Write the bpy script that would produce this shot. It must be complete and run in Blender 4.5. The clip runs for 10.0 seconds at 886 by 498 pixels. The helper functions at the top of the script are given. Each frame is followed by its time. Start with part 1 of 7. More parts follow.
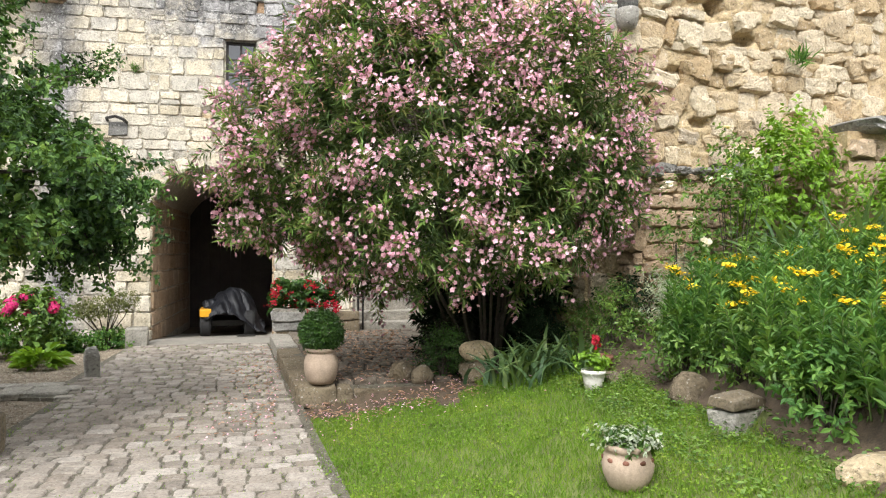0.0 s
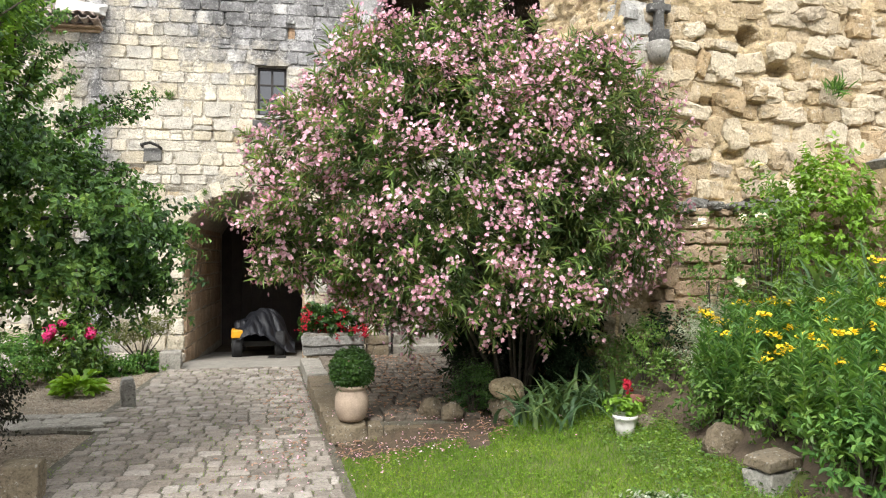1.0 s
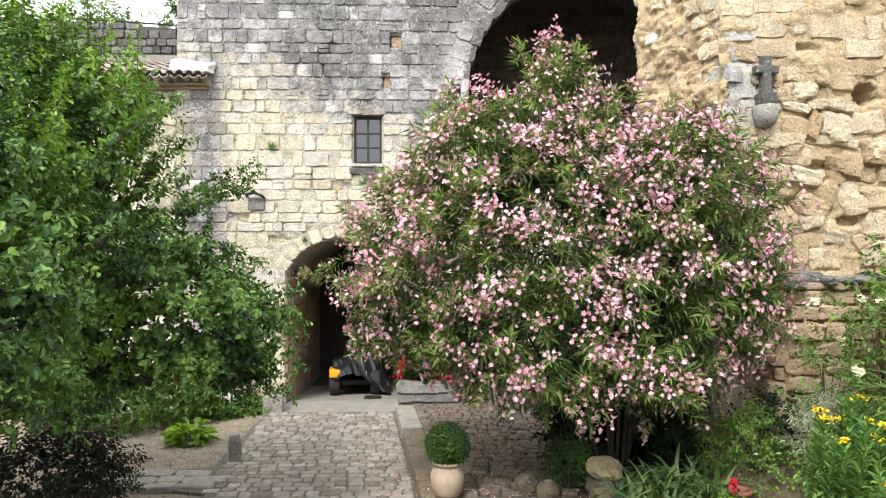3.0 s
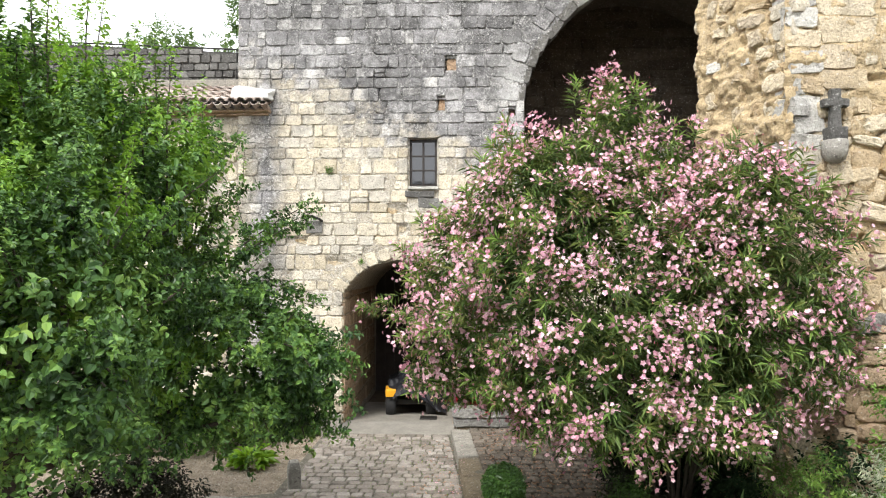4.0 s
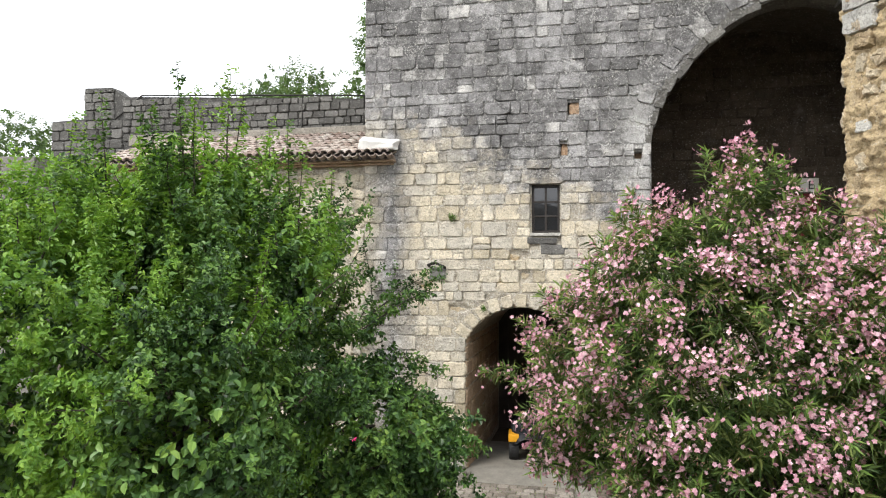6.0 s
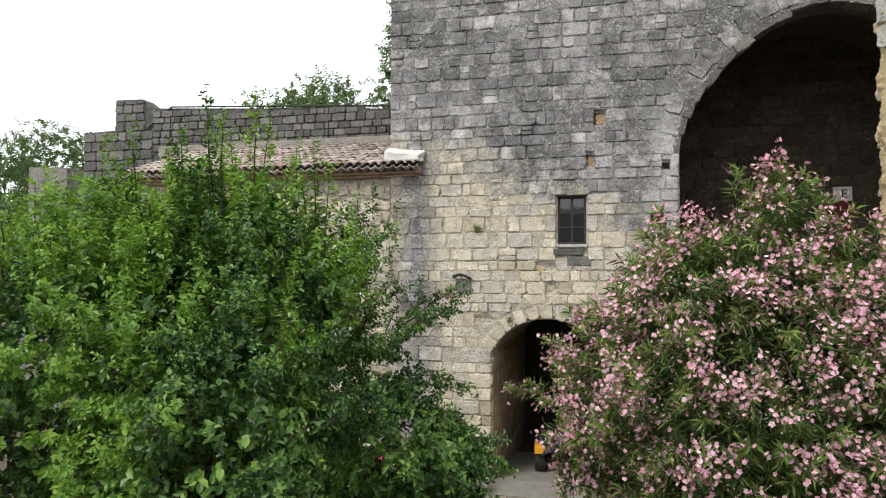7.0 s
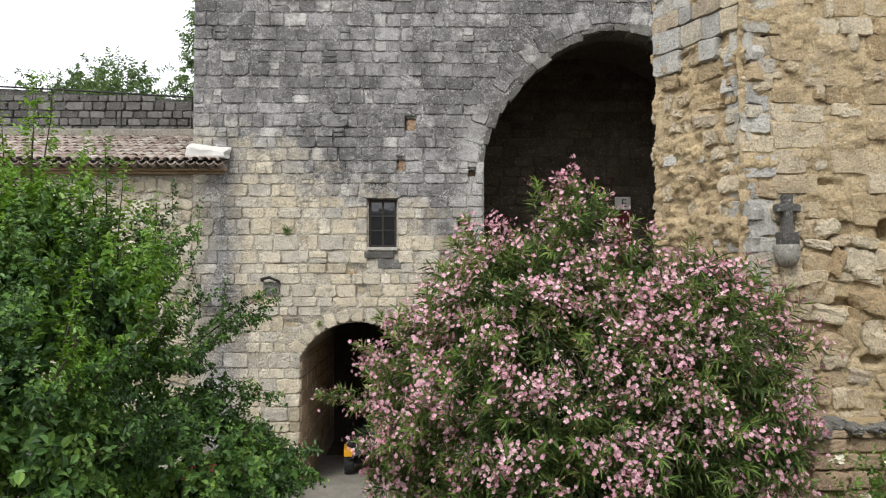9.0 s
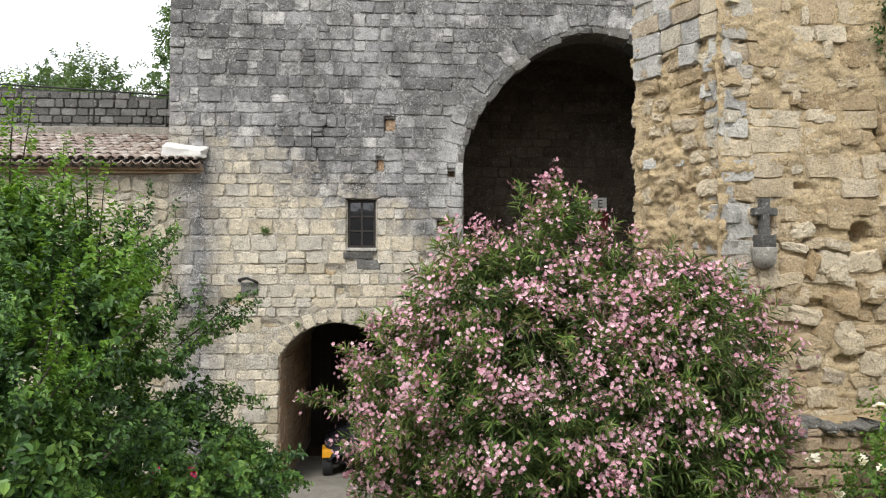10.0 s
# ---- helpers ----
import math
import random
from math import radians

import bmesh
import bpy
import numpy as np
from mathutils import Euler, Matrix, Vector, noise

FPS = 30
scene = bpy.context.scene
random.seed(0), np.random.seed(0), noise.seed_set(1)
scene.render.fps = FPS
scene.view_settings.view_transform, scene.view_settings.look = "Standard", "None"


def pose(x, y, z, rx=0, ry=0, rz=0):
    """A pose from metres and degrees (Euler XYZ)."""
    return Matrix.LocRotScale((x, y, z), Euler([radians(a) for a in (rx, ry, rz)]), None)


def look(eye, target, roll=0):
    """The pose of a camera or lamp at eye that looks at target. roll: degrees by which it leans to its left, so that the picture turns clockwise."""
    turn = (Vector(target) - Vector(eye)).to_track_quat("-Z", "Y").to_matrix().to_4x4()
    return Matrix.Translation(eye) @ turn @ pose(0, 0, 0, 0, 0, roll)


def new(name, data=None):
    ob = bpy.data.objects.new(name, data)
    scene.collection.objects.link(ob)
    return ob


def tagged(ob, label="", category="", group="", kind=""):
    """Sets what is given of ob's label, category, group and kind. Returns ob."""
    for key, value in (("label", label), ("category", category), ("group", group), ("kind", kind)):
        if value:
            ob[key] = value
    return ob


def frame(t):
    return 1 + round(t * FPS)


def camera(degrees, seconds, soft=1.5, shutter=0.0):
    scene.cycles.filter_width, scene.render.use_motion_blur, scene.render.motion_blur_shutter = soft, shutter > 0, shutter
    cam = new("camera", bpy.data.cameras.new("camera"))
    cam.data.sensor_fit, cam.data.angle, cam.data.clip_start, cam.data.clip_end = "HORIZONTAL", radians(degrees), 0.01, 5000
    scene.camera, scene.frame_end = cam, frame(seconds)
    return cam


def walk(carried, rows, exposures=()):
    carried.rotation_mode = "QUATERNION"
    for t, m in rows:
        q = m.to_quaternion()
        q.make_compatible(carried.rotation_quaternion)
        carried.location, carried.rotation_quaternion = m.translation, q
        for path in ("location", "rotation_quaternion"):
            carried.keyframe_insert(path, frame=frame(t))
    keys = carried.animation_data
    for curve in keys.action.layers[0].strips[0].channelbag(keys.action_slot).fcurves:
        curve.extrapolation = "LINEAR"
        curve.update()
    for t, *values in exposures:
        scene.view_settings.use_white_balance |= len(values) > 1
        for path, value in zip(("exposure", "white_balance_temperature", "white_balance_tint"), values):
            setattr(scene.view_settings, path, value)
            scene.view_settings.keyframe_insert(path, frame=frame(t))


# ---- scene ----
cam = camera(64.43, 10.0, 1.15)
# seconds, eye x y z, yaw, pitch, roll
PATH = [
    (0, 1.398, -14.738, 1.733, -11.79, 0.29, -0.12),
    (0.5, 1.384, -14.748, 1.935, -10.90, 0.43, -0.13),
    (1, 1.366, -14.752, 2.130, -9.56, 0.59, -0.08),
    (1.5, 1.359, -14.757, 2.311, -8.01, 0.67, -0.10),
    (2, 1.349, -14.750, 2.538, -6.07, 0.72, -0.08),
    (2.5, 1.331, -14.754, 2.751, -4.17, 0.75, -0.09),
    (2.7, 1.327, -14.758, 2.840, -3.41, 0.86, -0.08),
    (3.8, 1.303, -14.782, 3.365, 1.45, 0.92, -0.05),
    (4, 1.299, -14.786, 3.455, 2.26, 0.87, -0.04),
    (4.5, 1.316, -14.793, 3.661, 4.43, 0.96, 0.04),
    (5, 1.337, -14.805, 3.876, 7.08, 1.12, -0.17),
    (5.5, 1.342, -14.805, 4.074, 9.63, 1.27, -0.02),
    (6, 1.320, -14.787, 4.290, 12.28, 1.45, 0.05),
    (6.2, 1.319, -14.785, 4.360, 13.20, 1.45, 0.06),
    (7.3, 1.310, -14.774, 4.495, 14.36, 1.66, 0.09),
    (7.5, 1.309, -14.772, 4.500, 14.08, 1.64, 0.10),
    (7.8, 1.317, -14.774, 4.501, 12.02, 1.65, 0.18),
    (8, 1.323, -14.775, 4.502, 10.29, 1.62, 0.24),
    (8.2, 1.320, -14.772, 4.512, 8.20, 1.64, 0.20),
    (8.5, 1.315, -14.767, 4.527, 5.69, 1.58, 0.15),
    (8.7, 1.297, -14.755, 4.547, 3.55, 1.56, 0.17),
    (8.8, 1.288, -14.750, 4.557, 1.95, 1.54, 0.17),
    (9, 1.270, -14.738, 4.577, -1.13, 1.50, 0.19),
    (9.2, 1.244, -14.738, 4.589, -2.37, 1.47, 0.11),
    (9.5, 1.205, -14.737, 4.607, -2.79, 1.40, 0.00),
    (10, 1.138, -14.754, 4.627, -3.33, 1.35, 0.01),
]
walk(cam, [(t, pose(x, y, z, 90 + p, 0, yw)) for t, x, y, z, yw, p, r in PATH],
     [(0, 1.45), (2.5, 1.5), (4, 1.42), (5, 1.24), (6, 0.97), (7.5, 0.52), (8.3, 0.5), (9, 0.58), (10, 0.73)])

# ---- light ----
SUN_EL, SUN_AZ = radians(49), radians(203)
world = bpy.data.worlds.new("overcast_sky")
scene.world = world
world.use_nodes = True
wn = world.node_tree
wn.nodes.clear()
sky = wn.nodes.new("ShaderNodeTexSky")
sky.sky_type, sky.sun_disc, sky.sun_elevation, sky.sun_rotation = "NISHITA", False, SUN_EL, SUN_AZ
sky.air_density, sky.dust_density, sky.ozone_density = 1.0, 4.0, 0.5
grey = wn.nodes.new("ShaderNodeHueSaturation")
grey.inputs["Saturation"].default_value = 0.10
cloud = wn.nodes.new("ShaderNodeMix")
cloud.data_type = "RGBA"
cloud.inputs["Factor"].default_value = 0.78
cloud.inputs["B"].default_value = (10.0, 10.3, 10.9, 1)
bg = wn.nodes.new("ShaderNodeBackground")
bg.inputs["Strength"].default_value = 0.115
wout = wn.nodes.new("ShaderNodeOutputWorld")
wn.links.new(sky.outputs["Color"], grey.inputs["Color"])
wn.links.new(grey.outputs["Color"], cloud.inputs["A"])
wn.links.new(cloud.outputs["Result"], bg.inputs["Color"])
wn.links.new(bg.outputs["Background"], wout.inputs["Surface"])
sun = new("sun", bpy.data.lights.new("sun", "SUN"))
sun.data.energy, sun.data.angle, sun.data.color = 1.5, radians(16), (1.0, 0.975, 0.93)
sun.matrix_world = look((0, 0, 30), (10, 24, 0))


# ---- materials ----
class Tree:
    """A short way to write node trees."""

    def __init__(self, name):
        self.mat = bpy.data.materials.new(name)
        self.mat.use_nodes = True
        self.nt = self.mat.node_tree
        self.nt.nodes.clear()
        self.out = self.nt.nodes.new("ShaderNodeOutputMaterial")

    def put(self, socket, value):
        if isinstance(value, bpy.types.NodeSocket):
            self.nt.links.new(value, socket)
        elif isinstance(value, tuple) and len(value) == 3 and socket.type == "RGBA":
            socket.default_value = (*value, 1)
        else:
            socket.default_value = value

    def node(self, kind, out, **ins):
        n = self.nt.nodes.new("ShaderNode" + kind)
        for key, value in ins.items():
            self.put(n.inputs[key.replace("_", " ")], value)
        return n.outputs[out]

    def math(self, op, a, b=0.0, c=0.0, clamp=False):
        n = self.nt.nodes.new("ShaderNodeMath")
        n.operation, n.use_clamp = op, clamp
        for s, v in zip(n.inputs, (a, b, c)):
            self.put(s, v)
        return n.outputs[0]

    def noise(self, scale, detail=4.0, rough=0.6, at=None, out="Fac"):
        return self.node("TexNoise", out, Vector=at or self.where(), Scale=scale, Detail=detail, Roughness=rough)

    def where(self):
        return self.node("NewGeometry", "Position")

    def xyz(self):
        n = self.nt.nodes.new("ShaderNodeSeparateXYZ")
        self.nt.links.new(self.where(), n.inputs[0])
        return n.outputs

    def ramp(self, fac, *stops):
        n = self.nt.nodes.new("ShaderNodeValToRGB")
        self.nt.links.new(fac, n.inputs[0])
        while len(n.color_ramp.elements) < len(stops):
            n.color_ramp.elements.new(0.5)
        for e, (p, c) in zip(n.color_ramp.elements, stops):
            e.position, e.color = p, (*(c if isinstance(c, tuple) else (c, c, c)), 1)
        return n.outputs[0]

    def mix(self, fac, a, b, kind="MIX"):
        n = self.nt.nodes.new("ShaderNodeMix")
        n.data_type, n.blend_type = "RGBA", kind
        self.put(n.inputs["Factor"], fac)
        self.put(n.inputs[6], a)
        self.put(n.inputs[7], b)
        return n.outputs[2]

    def any(self):
        """A random number for each piece, be it an object or an island of a mesh."""
        return self.math("FRACT", self.math("ADD", self.node("ObjectInfo", "Random"), self.node("NewGeometry", "Random Per Island")))

    def bump(self, height, strength=0.5, distance=0.02):
        return self.node("Bump", "Normal", Height=height, Strength=strength, Distance=distance)

    def surface(self, color, rough=0.9, normal=None, spec=0.3, metal=0.0, sheer=0.0, glow=(1.4, 1.35, 0.65), **more):
        n = self.nt.nodes.new("ShaderNodeBsdfPrincipled")
        for key, value in dict(Base_Color=color, Roughness=rough, Metallic=metal, **more).items():
            self.put(n.inputs[key.replace("_", " ")], value)
        n.inputs["Specular IOR Level"].default_value = spec
        if normal is not None:
            self.put(n.inputs["Normal"], normal)
        shader = n.outputs[0]
        if sheer:
            tl = self.node("BsdfTranslucent", 0, Color=self.mix(1.0, color, glow, "MULTIPLY"))
            m = self.nt.nodes.new("ShaderNodeMixShader")
            m.inputs[0].default_value = sheer
            self.nt.links.new(shader, m.inputs[1])
            self.nt.links.new(tl, m.inputs[2])
            shader = m.outputs[0]
        self.nt.links.new(shader, self.out.inputs[0])
        return self.mat


def stone(name, tones, grey_from=None, lichen=0.35, grain=1.0, streak=None, specks=0.6, wash=None, tint=1.0):
    """Limestone: pieces vary in tone; grain, pits and stains; above the line grey_from the face is weathered grey."""
    t = Tree(name)
    x, y, z = t.xyz()
    any_ = t.any()
    col = t.ramp(any_, *[(i / (len(tones) - 1), c) for i, c in enumerate(tones)])
    mid, fine = t.noise(4.5, 6, 0.65), t.noise(34.0, 5, 0.7)
    col = t.mix(1.0, col, t.ramp(mid, (0.3, 0.72), (0.48, 0.98), (0.7, 1.18)), "MULTIPLY")
    pits = t.ramp(t.noise(17.0, 6, 0.75), (0.34, 0.6 * min(1.0, specks * 1.7)), (0.42, 0.0))
    flecks = t.ramp(t.noise(24.0, 4, 0.7), (0.6 - 0.1 * (specks > 0.7), 0.0), (0.66, specks))
    soot = t.ramp(t.noise(1.7, 7, 0.75), (0.55, 0.0), (0.72, lichen))
    if grey_from:
        level, slope = grey_from
        f = t.math("SUBTRACT", z, t.math("MULTIPLY_ADD", x, slope, level))
        f = t.math("ADD", f, t.math("MULTIPLY_ADD", t.noise(0.8, 7, 0.7), 3.2, -1.6))
        f = t.math("ADD", f, t.math("MULTIPLY_ADD", any_, 0.7, -0.35))
        f = t.math("ADD", f, t.math("MULTIPLY_ADD", t.noise(3.5, 8, 0.75), 2.6, -1.3))
        if streak is not None:
            d = t.math("ABSOLUTE", t.math("SUBTRACT", x, streak))
            f = t.math("MAXIMUM", f, t.math("MULTIPLY_ADD", t.math("ADD", d, t.noise(1.4, 5)), -1.6, 1.5))
        f = t.math("MULTIPLY_ADD", f, 0.9, 0.4, clamp=True)
        toned = t.math("FRACT", t.math("MULTIPLY", any_, 7.3))
        greyed = t.mix(1.0, t.ramp(toned, *((q, tuple(c * tint for c in k)) for q, k in ((0.0, (0.175, 0.169, 0.166)), (0.3, (0.25, 0.242, 0.238)), (0.7, (0.345, 0.335, 0.328)), (0.9, (0.42, 0.405, 0.385)), (1.0, (0.52, 0.5, 0.47))))),
                       t.ramp(mid, (0.3, 0.6), (0.5, 0.98), (0.7, 1.28)), "MULTIPLY")
        black = t.ramp(t.math("ADD", t.noise(0.7, 4), t.math("MULTIPLY", t.noise(3.2, 8, 0.8), 0.8)), (0.8, 0.0), (0.98, 0.8))
        greyed = t.mix(black, greyed, (0.075, 0.073, 0.07))
        greyed = t.mix(t.ramp(t.noise(2.2, 9, 0.85), (0.54, 0.0), (0.66, 0.7)), greyed, (0.58, 0.565, 0.54))
        greyed = t.mix(t.ramp(t.math("ADD", t.noise(46.0, 3, 0.6), t.math("MULTIPLY_ADD", t.noise(1.9, 4), 0.3, -0.15)), (0.62, 0.0), (0.67, 0.75 if tint < 1 else 0.5)), greyed, (0.72, 0.7, 0.66))
        col = t.mix(t.ramp(t.noise(2.6, 9, 0.8), (0.52, 0.0), (0.66, 0.55)), col, (0.25, 0.235, 0.205))
        if wash is not None:
            d = t.math("ABSOLUTE", t.math("SUBTRACT", x, wash))
            w = t.math("ADD", t.math("MULTIPLY_ADD", d, -1.3, 0.75), t.math("MULTIPLY_ADD", t.noise(2.4, 7, 0.75), 2.4, -1.2))
            w = t.math("MULTIPLY", w, t.math("SUBTRACT", 8.4, z, clamp=True), clamp=True)
            greyed = t.mix(t.math("MULTIPLY", w, 0.75), greyed, (0.5, 0.49, 0.465))
        col = t.mix(f, col, greyed)
    else:
        col = t.mix(soot, col, (0.2, 0.19, 0.175))
    col = t.mix(flecks, col, t.mix(0.6, col, (0.75, 0.73, 0.68)))
    col = t.mix(1.0, col, t.ramp(fine, (0.34, 0.66), (0.48, 0.98), (0.68, 1.2)), "MULTIPLY")
    col = t.mix(pits, col, t.mix(0.72, col, (0.03, 0.026, 0.02)))
    h = t.math("ADD", t.noise(9.0, 7, 0.7), t.math("MULTIPLY", fine, 0.35))
    return t.surface(col, 0.95, t.bump(h, min(1.0, 0.85 * grain), 0.045), 0.15)


def plain(name, color, rough=0.7, vary=0.25, scale=6.0, bump=0.2, metal=0.0, spec=0.4, **more):
    """Painted, cast or worn things: one colour with mottling at two scales."""
    t = Tree(name)
    a, b = t.noise(scale, 5), t.noise(scale * 8, 3)
    col = t.mix(1.0, color, t.ramp(a, (0.25, 1 - vary), (0.75, 1 + vary)), "MULTIPLY")
    col = t.mix(1.0, col, t.ramp(b, (0.3, 1 - vary * 0.5), (0.7, 1 + vary * 0.4)), "MULTIPLY")
    return t.surface(col, rough, t.bump(b, bump, 0.01), spec, metal, **more)


def leaf(name, *tones, rough=0.45, sheer=0.3, patch=2.2, spec=0.35, clump=1.1, glow=(1.4, 1.35, 0.65)):
    """Leaves: tone by leaf and by clump, light coming through."""
    t = Tree(name)
    f = t.math("MULTIPLY_ADD", t.any(), 0.55, t.math("MULTIPLY_ADD", t.noise(patch, 3), clump, 0.23 - clump / 2))
    col = t.ramp(f, *[(i / max(1, len(tones) - 1), c) for i, c in enumerate(tones)])
    return t.surface(col, rough, None, spec, sheer=sheer, glow=glow)


M = {}
M["facade"] = stone("facade_stone", [(0.373, 0.32, 0.228), (0.517, 0.455, 0.342), (0.6, 0.527, 0.403), (0.455, 0.424, 0.362), (0.559, 0.497, 0.383), (0.683, 0.621, 0.508)], grey_from=(5.75, -0.42), streak=-3.05, wash=2.15)
M["facade_mortar"] = stone("facade_mortar", [(0.36, 0.32, 0.25), (0.43, 0.385, 0.31)], grey_from=(5.75, -0.42), streak=-3.05, wash=2.15, specks=0.9, grain=1.4, tint=0.82)
M["rubble"] = stone("ruin_stone", [(0.301, 0.221, 0.126), (0.412, 0.322, 0.201), (0.472, 0.392, 0.272), (0.535, 0.465, 0.345), (0.372, 0.272, 0.155), (0.455, 0.385, 0.275), (0.502, 0.422, 0.301), (0.352, 0.291, 0.211)], lichen=0.35, grain=1.4)
M["core"] = stone("ruin_core_mortar", [(0.404, 0.305, 0.174), (0.461, 0.362, 0.221)], lichen=0.25, grain=1.4)
M["putlog"] = stone("tan_putlog_stone", [(0.33, 0.21, 0.12), (0.4, 0.27, 0.17)], lichen=0.2)
M["arch_edge"] = stone("dark_arch_stone", [(0.07, 0.067, 0.06), (0.13, 0.124, 0.112), (0.24, 0.23, 0.205), (0.1, 0.095, 0.086)], lichen=0.6, grain=1.3, specks=0.7)
M["quoin"] = stone("pale_lichened_stone", [(0.42, 0.405, 0.37), (0.5, 0.48, 0.43), (0.33, 0.32, 0.295), (0.46, 0.41, 0.32)], lichen=0.55, grain=1.2, specks=0.7)
M["ruin_grey"] = stone("dark_ruin_stone", [(0.17, 0.162, 0.148), (0.22, 0.21, 0.19)], lichen=0.7, grain=1.5)
M["greyed"] = stone("lichened_stone", [(0.23, 0.218, 0.193), (0.307, 0.29, 0.254), (0.368, 0.346, 0.295)], lichen=0.7)
M["trough"] = stone("grey_trough_stone", [(0.21, 0.205, 0.19), (0.27, 0.262, 0.243), (0.33, 0.32, 0.296)], lichen=0.75, grain=1.4, specks=0.6)
M["parapet"] = stone("dark_parapet_stone", [(0.085, 0.082, 0.076), (0.125, 0.121, 0.112), (0.18, 0.174, 0.16)], lichen=0.3)
M["parapet_mortar"] = stone("dark_parapet_mortar", [(0.07, 0.068, 0.063), (0.095, 0.092, 0.086)])
M["passage"] = stone("passage_stone", [(0.34, 0.24, 0.155), (0.42, 0.31, 0.21), (0.38, 0.29, 0.2)], lichen=0.3)
# interior stone set nearly black: the vault's shade sits in its colour
M["inner"] = stone("vault_stone_with_shade", [(0.06, 0.048, 0.037), (0.08, 0.065, 0.05), (0.1, 0.083, 0.064)], lichen=0.4)
M["sett"] = stone("cobble_stone", [(0.16, 0.138, 0.116), (0.225, 0.196, 0.164), (0.275, 0.243, 0.206), (0.2, 0.17, 0.139), (0.335, 0.302, 0.262), (0.212, 0.186, 0.157)], lichen=0.4, grain=0.35, specks=0.25)
# brown dirt, with the oleander's shade put into the same dark tones
M["patio_sett"] = stone("dirty_shaded_patio_stone", [(0.11, 0.09, 0.07), (0.145, 0.12, 0.094), (0.175, 0.147, 0.116), (0.13, 0.108, 0.085)], lichen=0.45, specks=0.25)
M["joint"] = stone("cobble_joint", [(0.13, 0.118, 0.09), (0.17, 0.152, 0.118)])
M["kerb"] = stone("kerb_stone", [(0.245, 0.225, 0.19), (0.292, 0.272, 0.231)], lichen=0.5)
M["boulder"] = stone("boulder_stone", [(0.153, 0.122, 0.082), (0.194, 0.158, 0.107)], lichen=0.45, grain=1.3)
M["boulder_pale"] = stone("yellow_boulder_stone", [(0.41, 0.325, 0.2), (0.45, 0.36, 0.23)], lichen=0.2)
M["concrete"] = plain("concrete", (0.225, 0.208, 0.178), 0.9, 0.22, 3.0, 0.3)
M["gravel"] = stone("gravel", [(0.21, 0.165, 0.12), (0.28, 0.235, 0.175), (0.36, 0.31, 0.245)], lichen=0.25, grain=1.5)
M["soil"] = plain("garden_soil", (0.085, 0.062, 0.04), 0.95, 0.45, 9.0, 0.9)
M["turf"] = plain("turf_soil", (0.105, 0.125, 0.035), 0.95, 0.4, 5.0, 0.8)
M["tile"] = stone("clay_roof_tile", [(0.25, 0.185, 0.15), (0.37, 0.295, 0.25), (0.47, 0.405, 0.35), (0.31, 0.245, 0.21), (0.56, 0.505, 0.45)], lichen=0.5)
M["flashing"] = plain("lime_render", (0.52, 0.505, 0.47), 0.9, 0.16, 3.0, 0.5)
M["dark_wood"] = plain("dark_wood", (0.045, 0.036, 0.03), 0.7, 0.3, 4.0)
M["frame"] = plain("window_frame_paint", (0.022, 0.017, 0.014), 0.6, 0.2, 8.0)
M["iron"] = plain("dark_iron", (0.035, 0.033, 0.03), 0.55, 0.3, 12.0, metal=0.6)
M["terracotta"] = plain("pale_terracotta", (0.37, 0.285, 0.215), 0.85, 0.25, 7.0, 0.3)
M["terracotta_red"] = plain("red_terracotta", (0.17, 0.075, 0.05), 0.9, 0.35, 7.0, 0.4)
M["white_pot"] = plain("white_glaze", (0.74, 0.7, 0.66), 0.5, 0.12, 9.0)
M["tarp"] = plain("black_tarpaulin", (0.014, 0.015, 0.019), 0.5, 0.35, 5.0, 0.3, spec=0.3)
M["yellow"] = plain("orange_yellow_paint", (0.75, 0.36, 0.02), 0.4, 0.1, 6.0)
M["rubber"] = plain("tyre_rubber", (0.02, 0.02, 0.021), 0.8, 0.25, 14.0)
M["steel"] = plain("worn_steel", (0.3, 0.29, 0.28), 0.45, 0.3, 14.0, metal=0.8)
M["red"] = plain("dull_red_paint", (0.13, 0.012, 0.016), 0.6, 0.15, 6.0)
M["sign"] = plain("sign_white", (0.7, 0.69, 0.66), 0.5, 0.08, 6.0)
M["letter"] = plain("sign_black", (0.03, 0.03, 0.03), 0.6, 0.1, 6.0)
M["bark"] = plain("bark", (0.05, 0.04, 0.03), 0.9, 0.4, 12.0, 0.9)
M["stem"] = plain("green_stem", (0.1, 0.15, 0.04), 0.7, 0.25, 12.0)
M["tree_leaf"] = leaf("garden_tree_leaf", (0.014, 0.034, 0.012), (0.03, 0.067, 0.02), (0.065, 0.136, 0.033), (0.12, 0.218, 0.047), (0.2, 0.305, 0.063), rough=0.42, sheer=0.18, patch=1.4, spec=0.28, clump=1.7)
M["young_leaf"] = leaf("young_shoot_leaf", (0.075, 0.17, 0.03), (0.15, 0.28, 0.045), (0.27, 0.41, 0.07), rough=0.4, sheer=0.33)
M["oleander_leaf"] = leaf("oleander_leaf", (0.022, 0.042, 0.014), (0.048, 0.085, 0.026), (0.095, 0.15, 0.042), (0.17, 0.225, 0.065), (0.28, 0.27, 0.09), rough=0.48, sheer=0.14, spec=0.25, patch=2.0)
M["oleander_young"] = leaf("young_oleander_leaf", (0.1, 0.185, 0.045), (0.19, 0.3, 0.075), (0.3, 0.4, 0.12), rough=0.42, sheer=0.25, spec=0.35)
M["bud"] = leaf("pink_bud", (0.42, 0.1, 0.16), (0.55, 0.2, 0.26), rough=0.6)
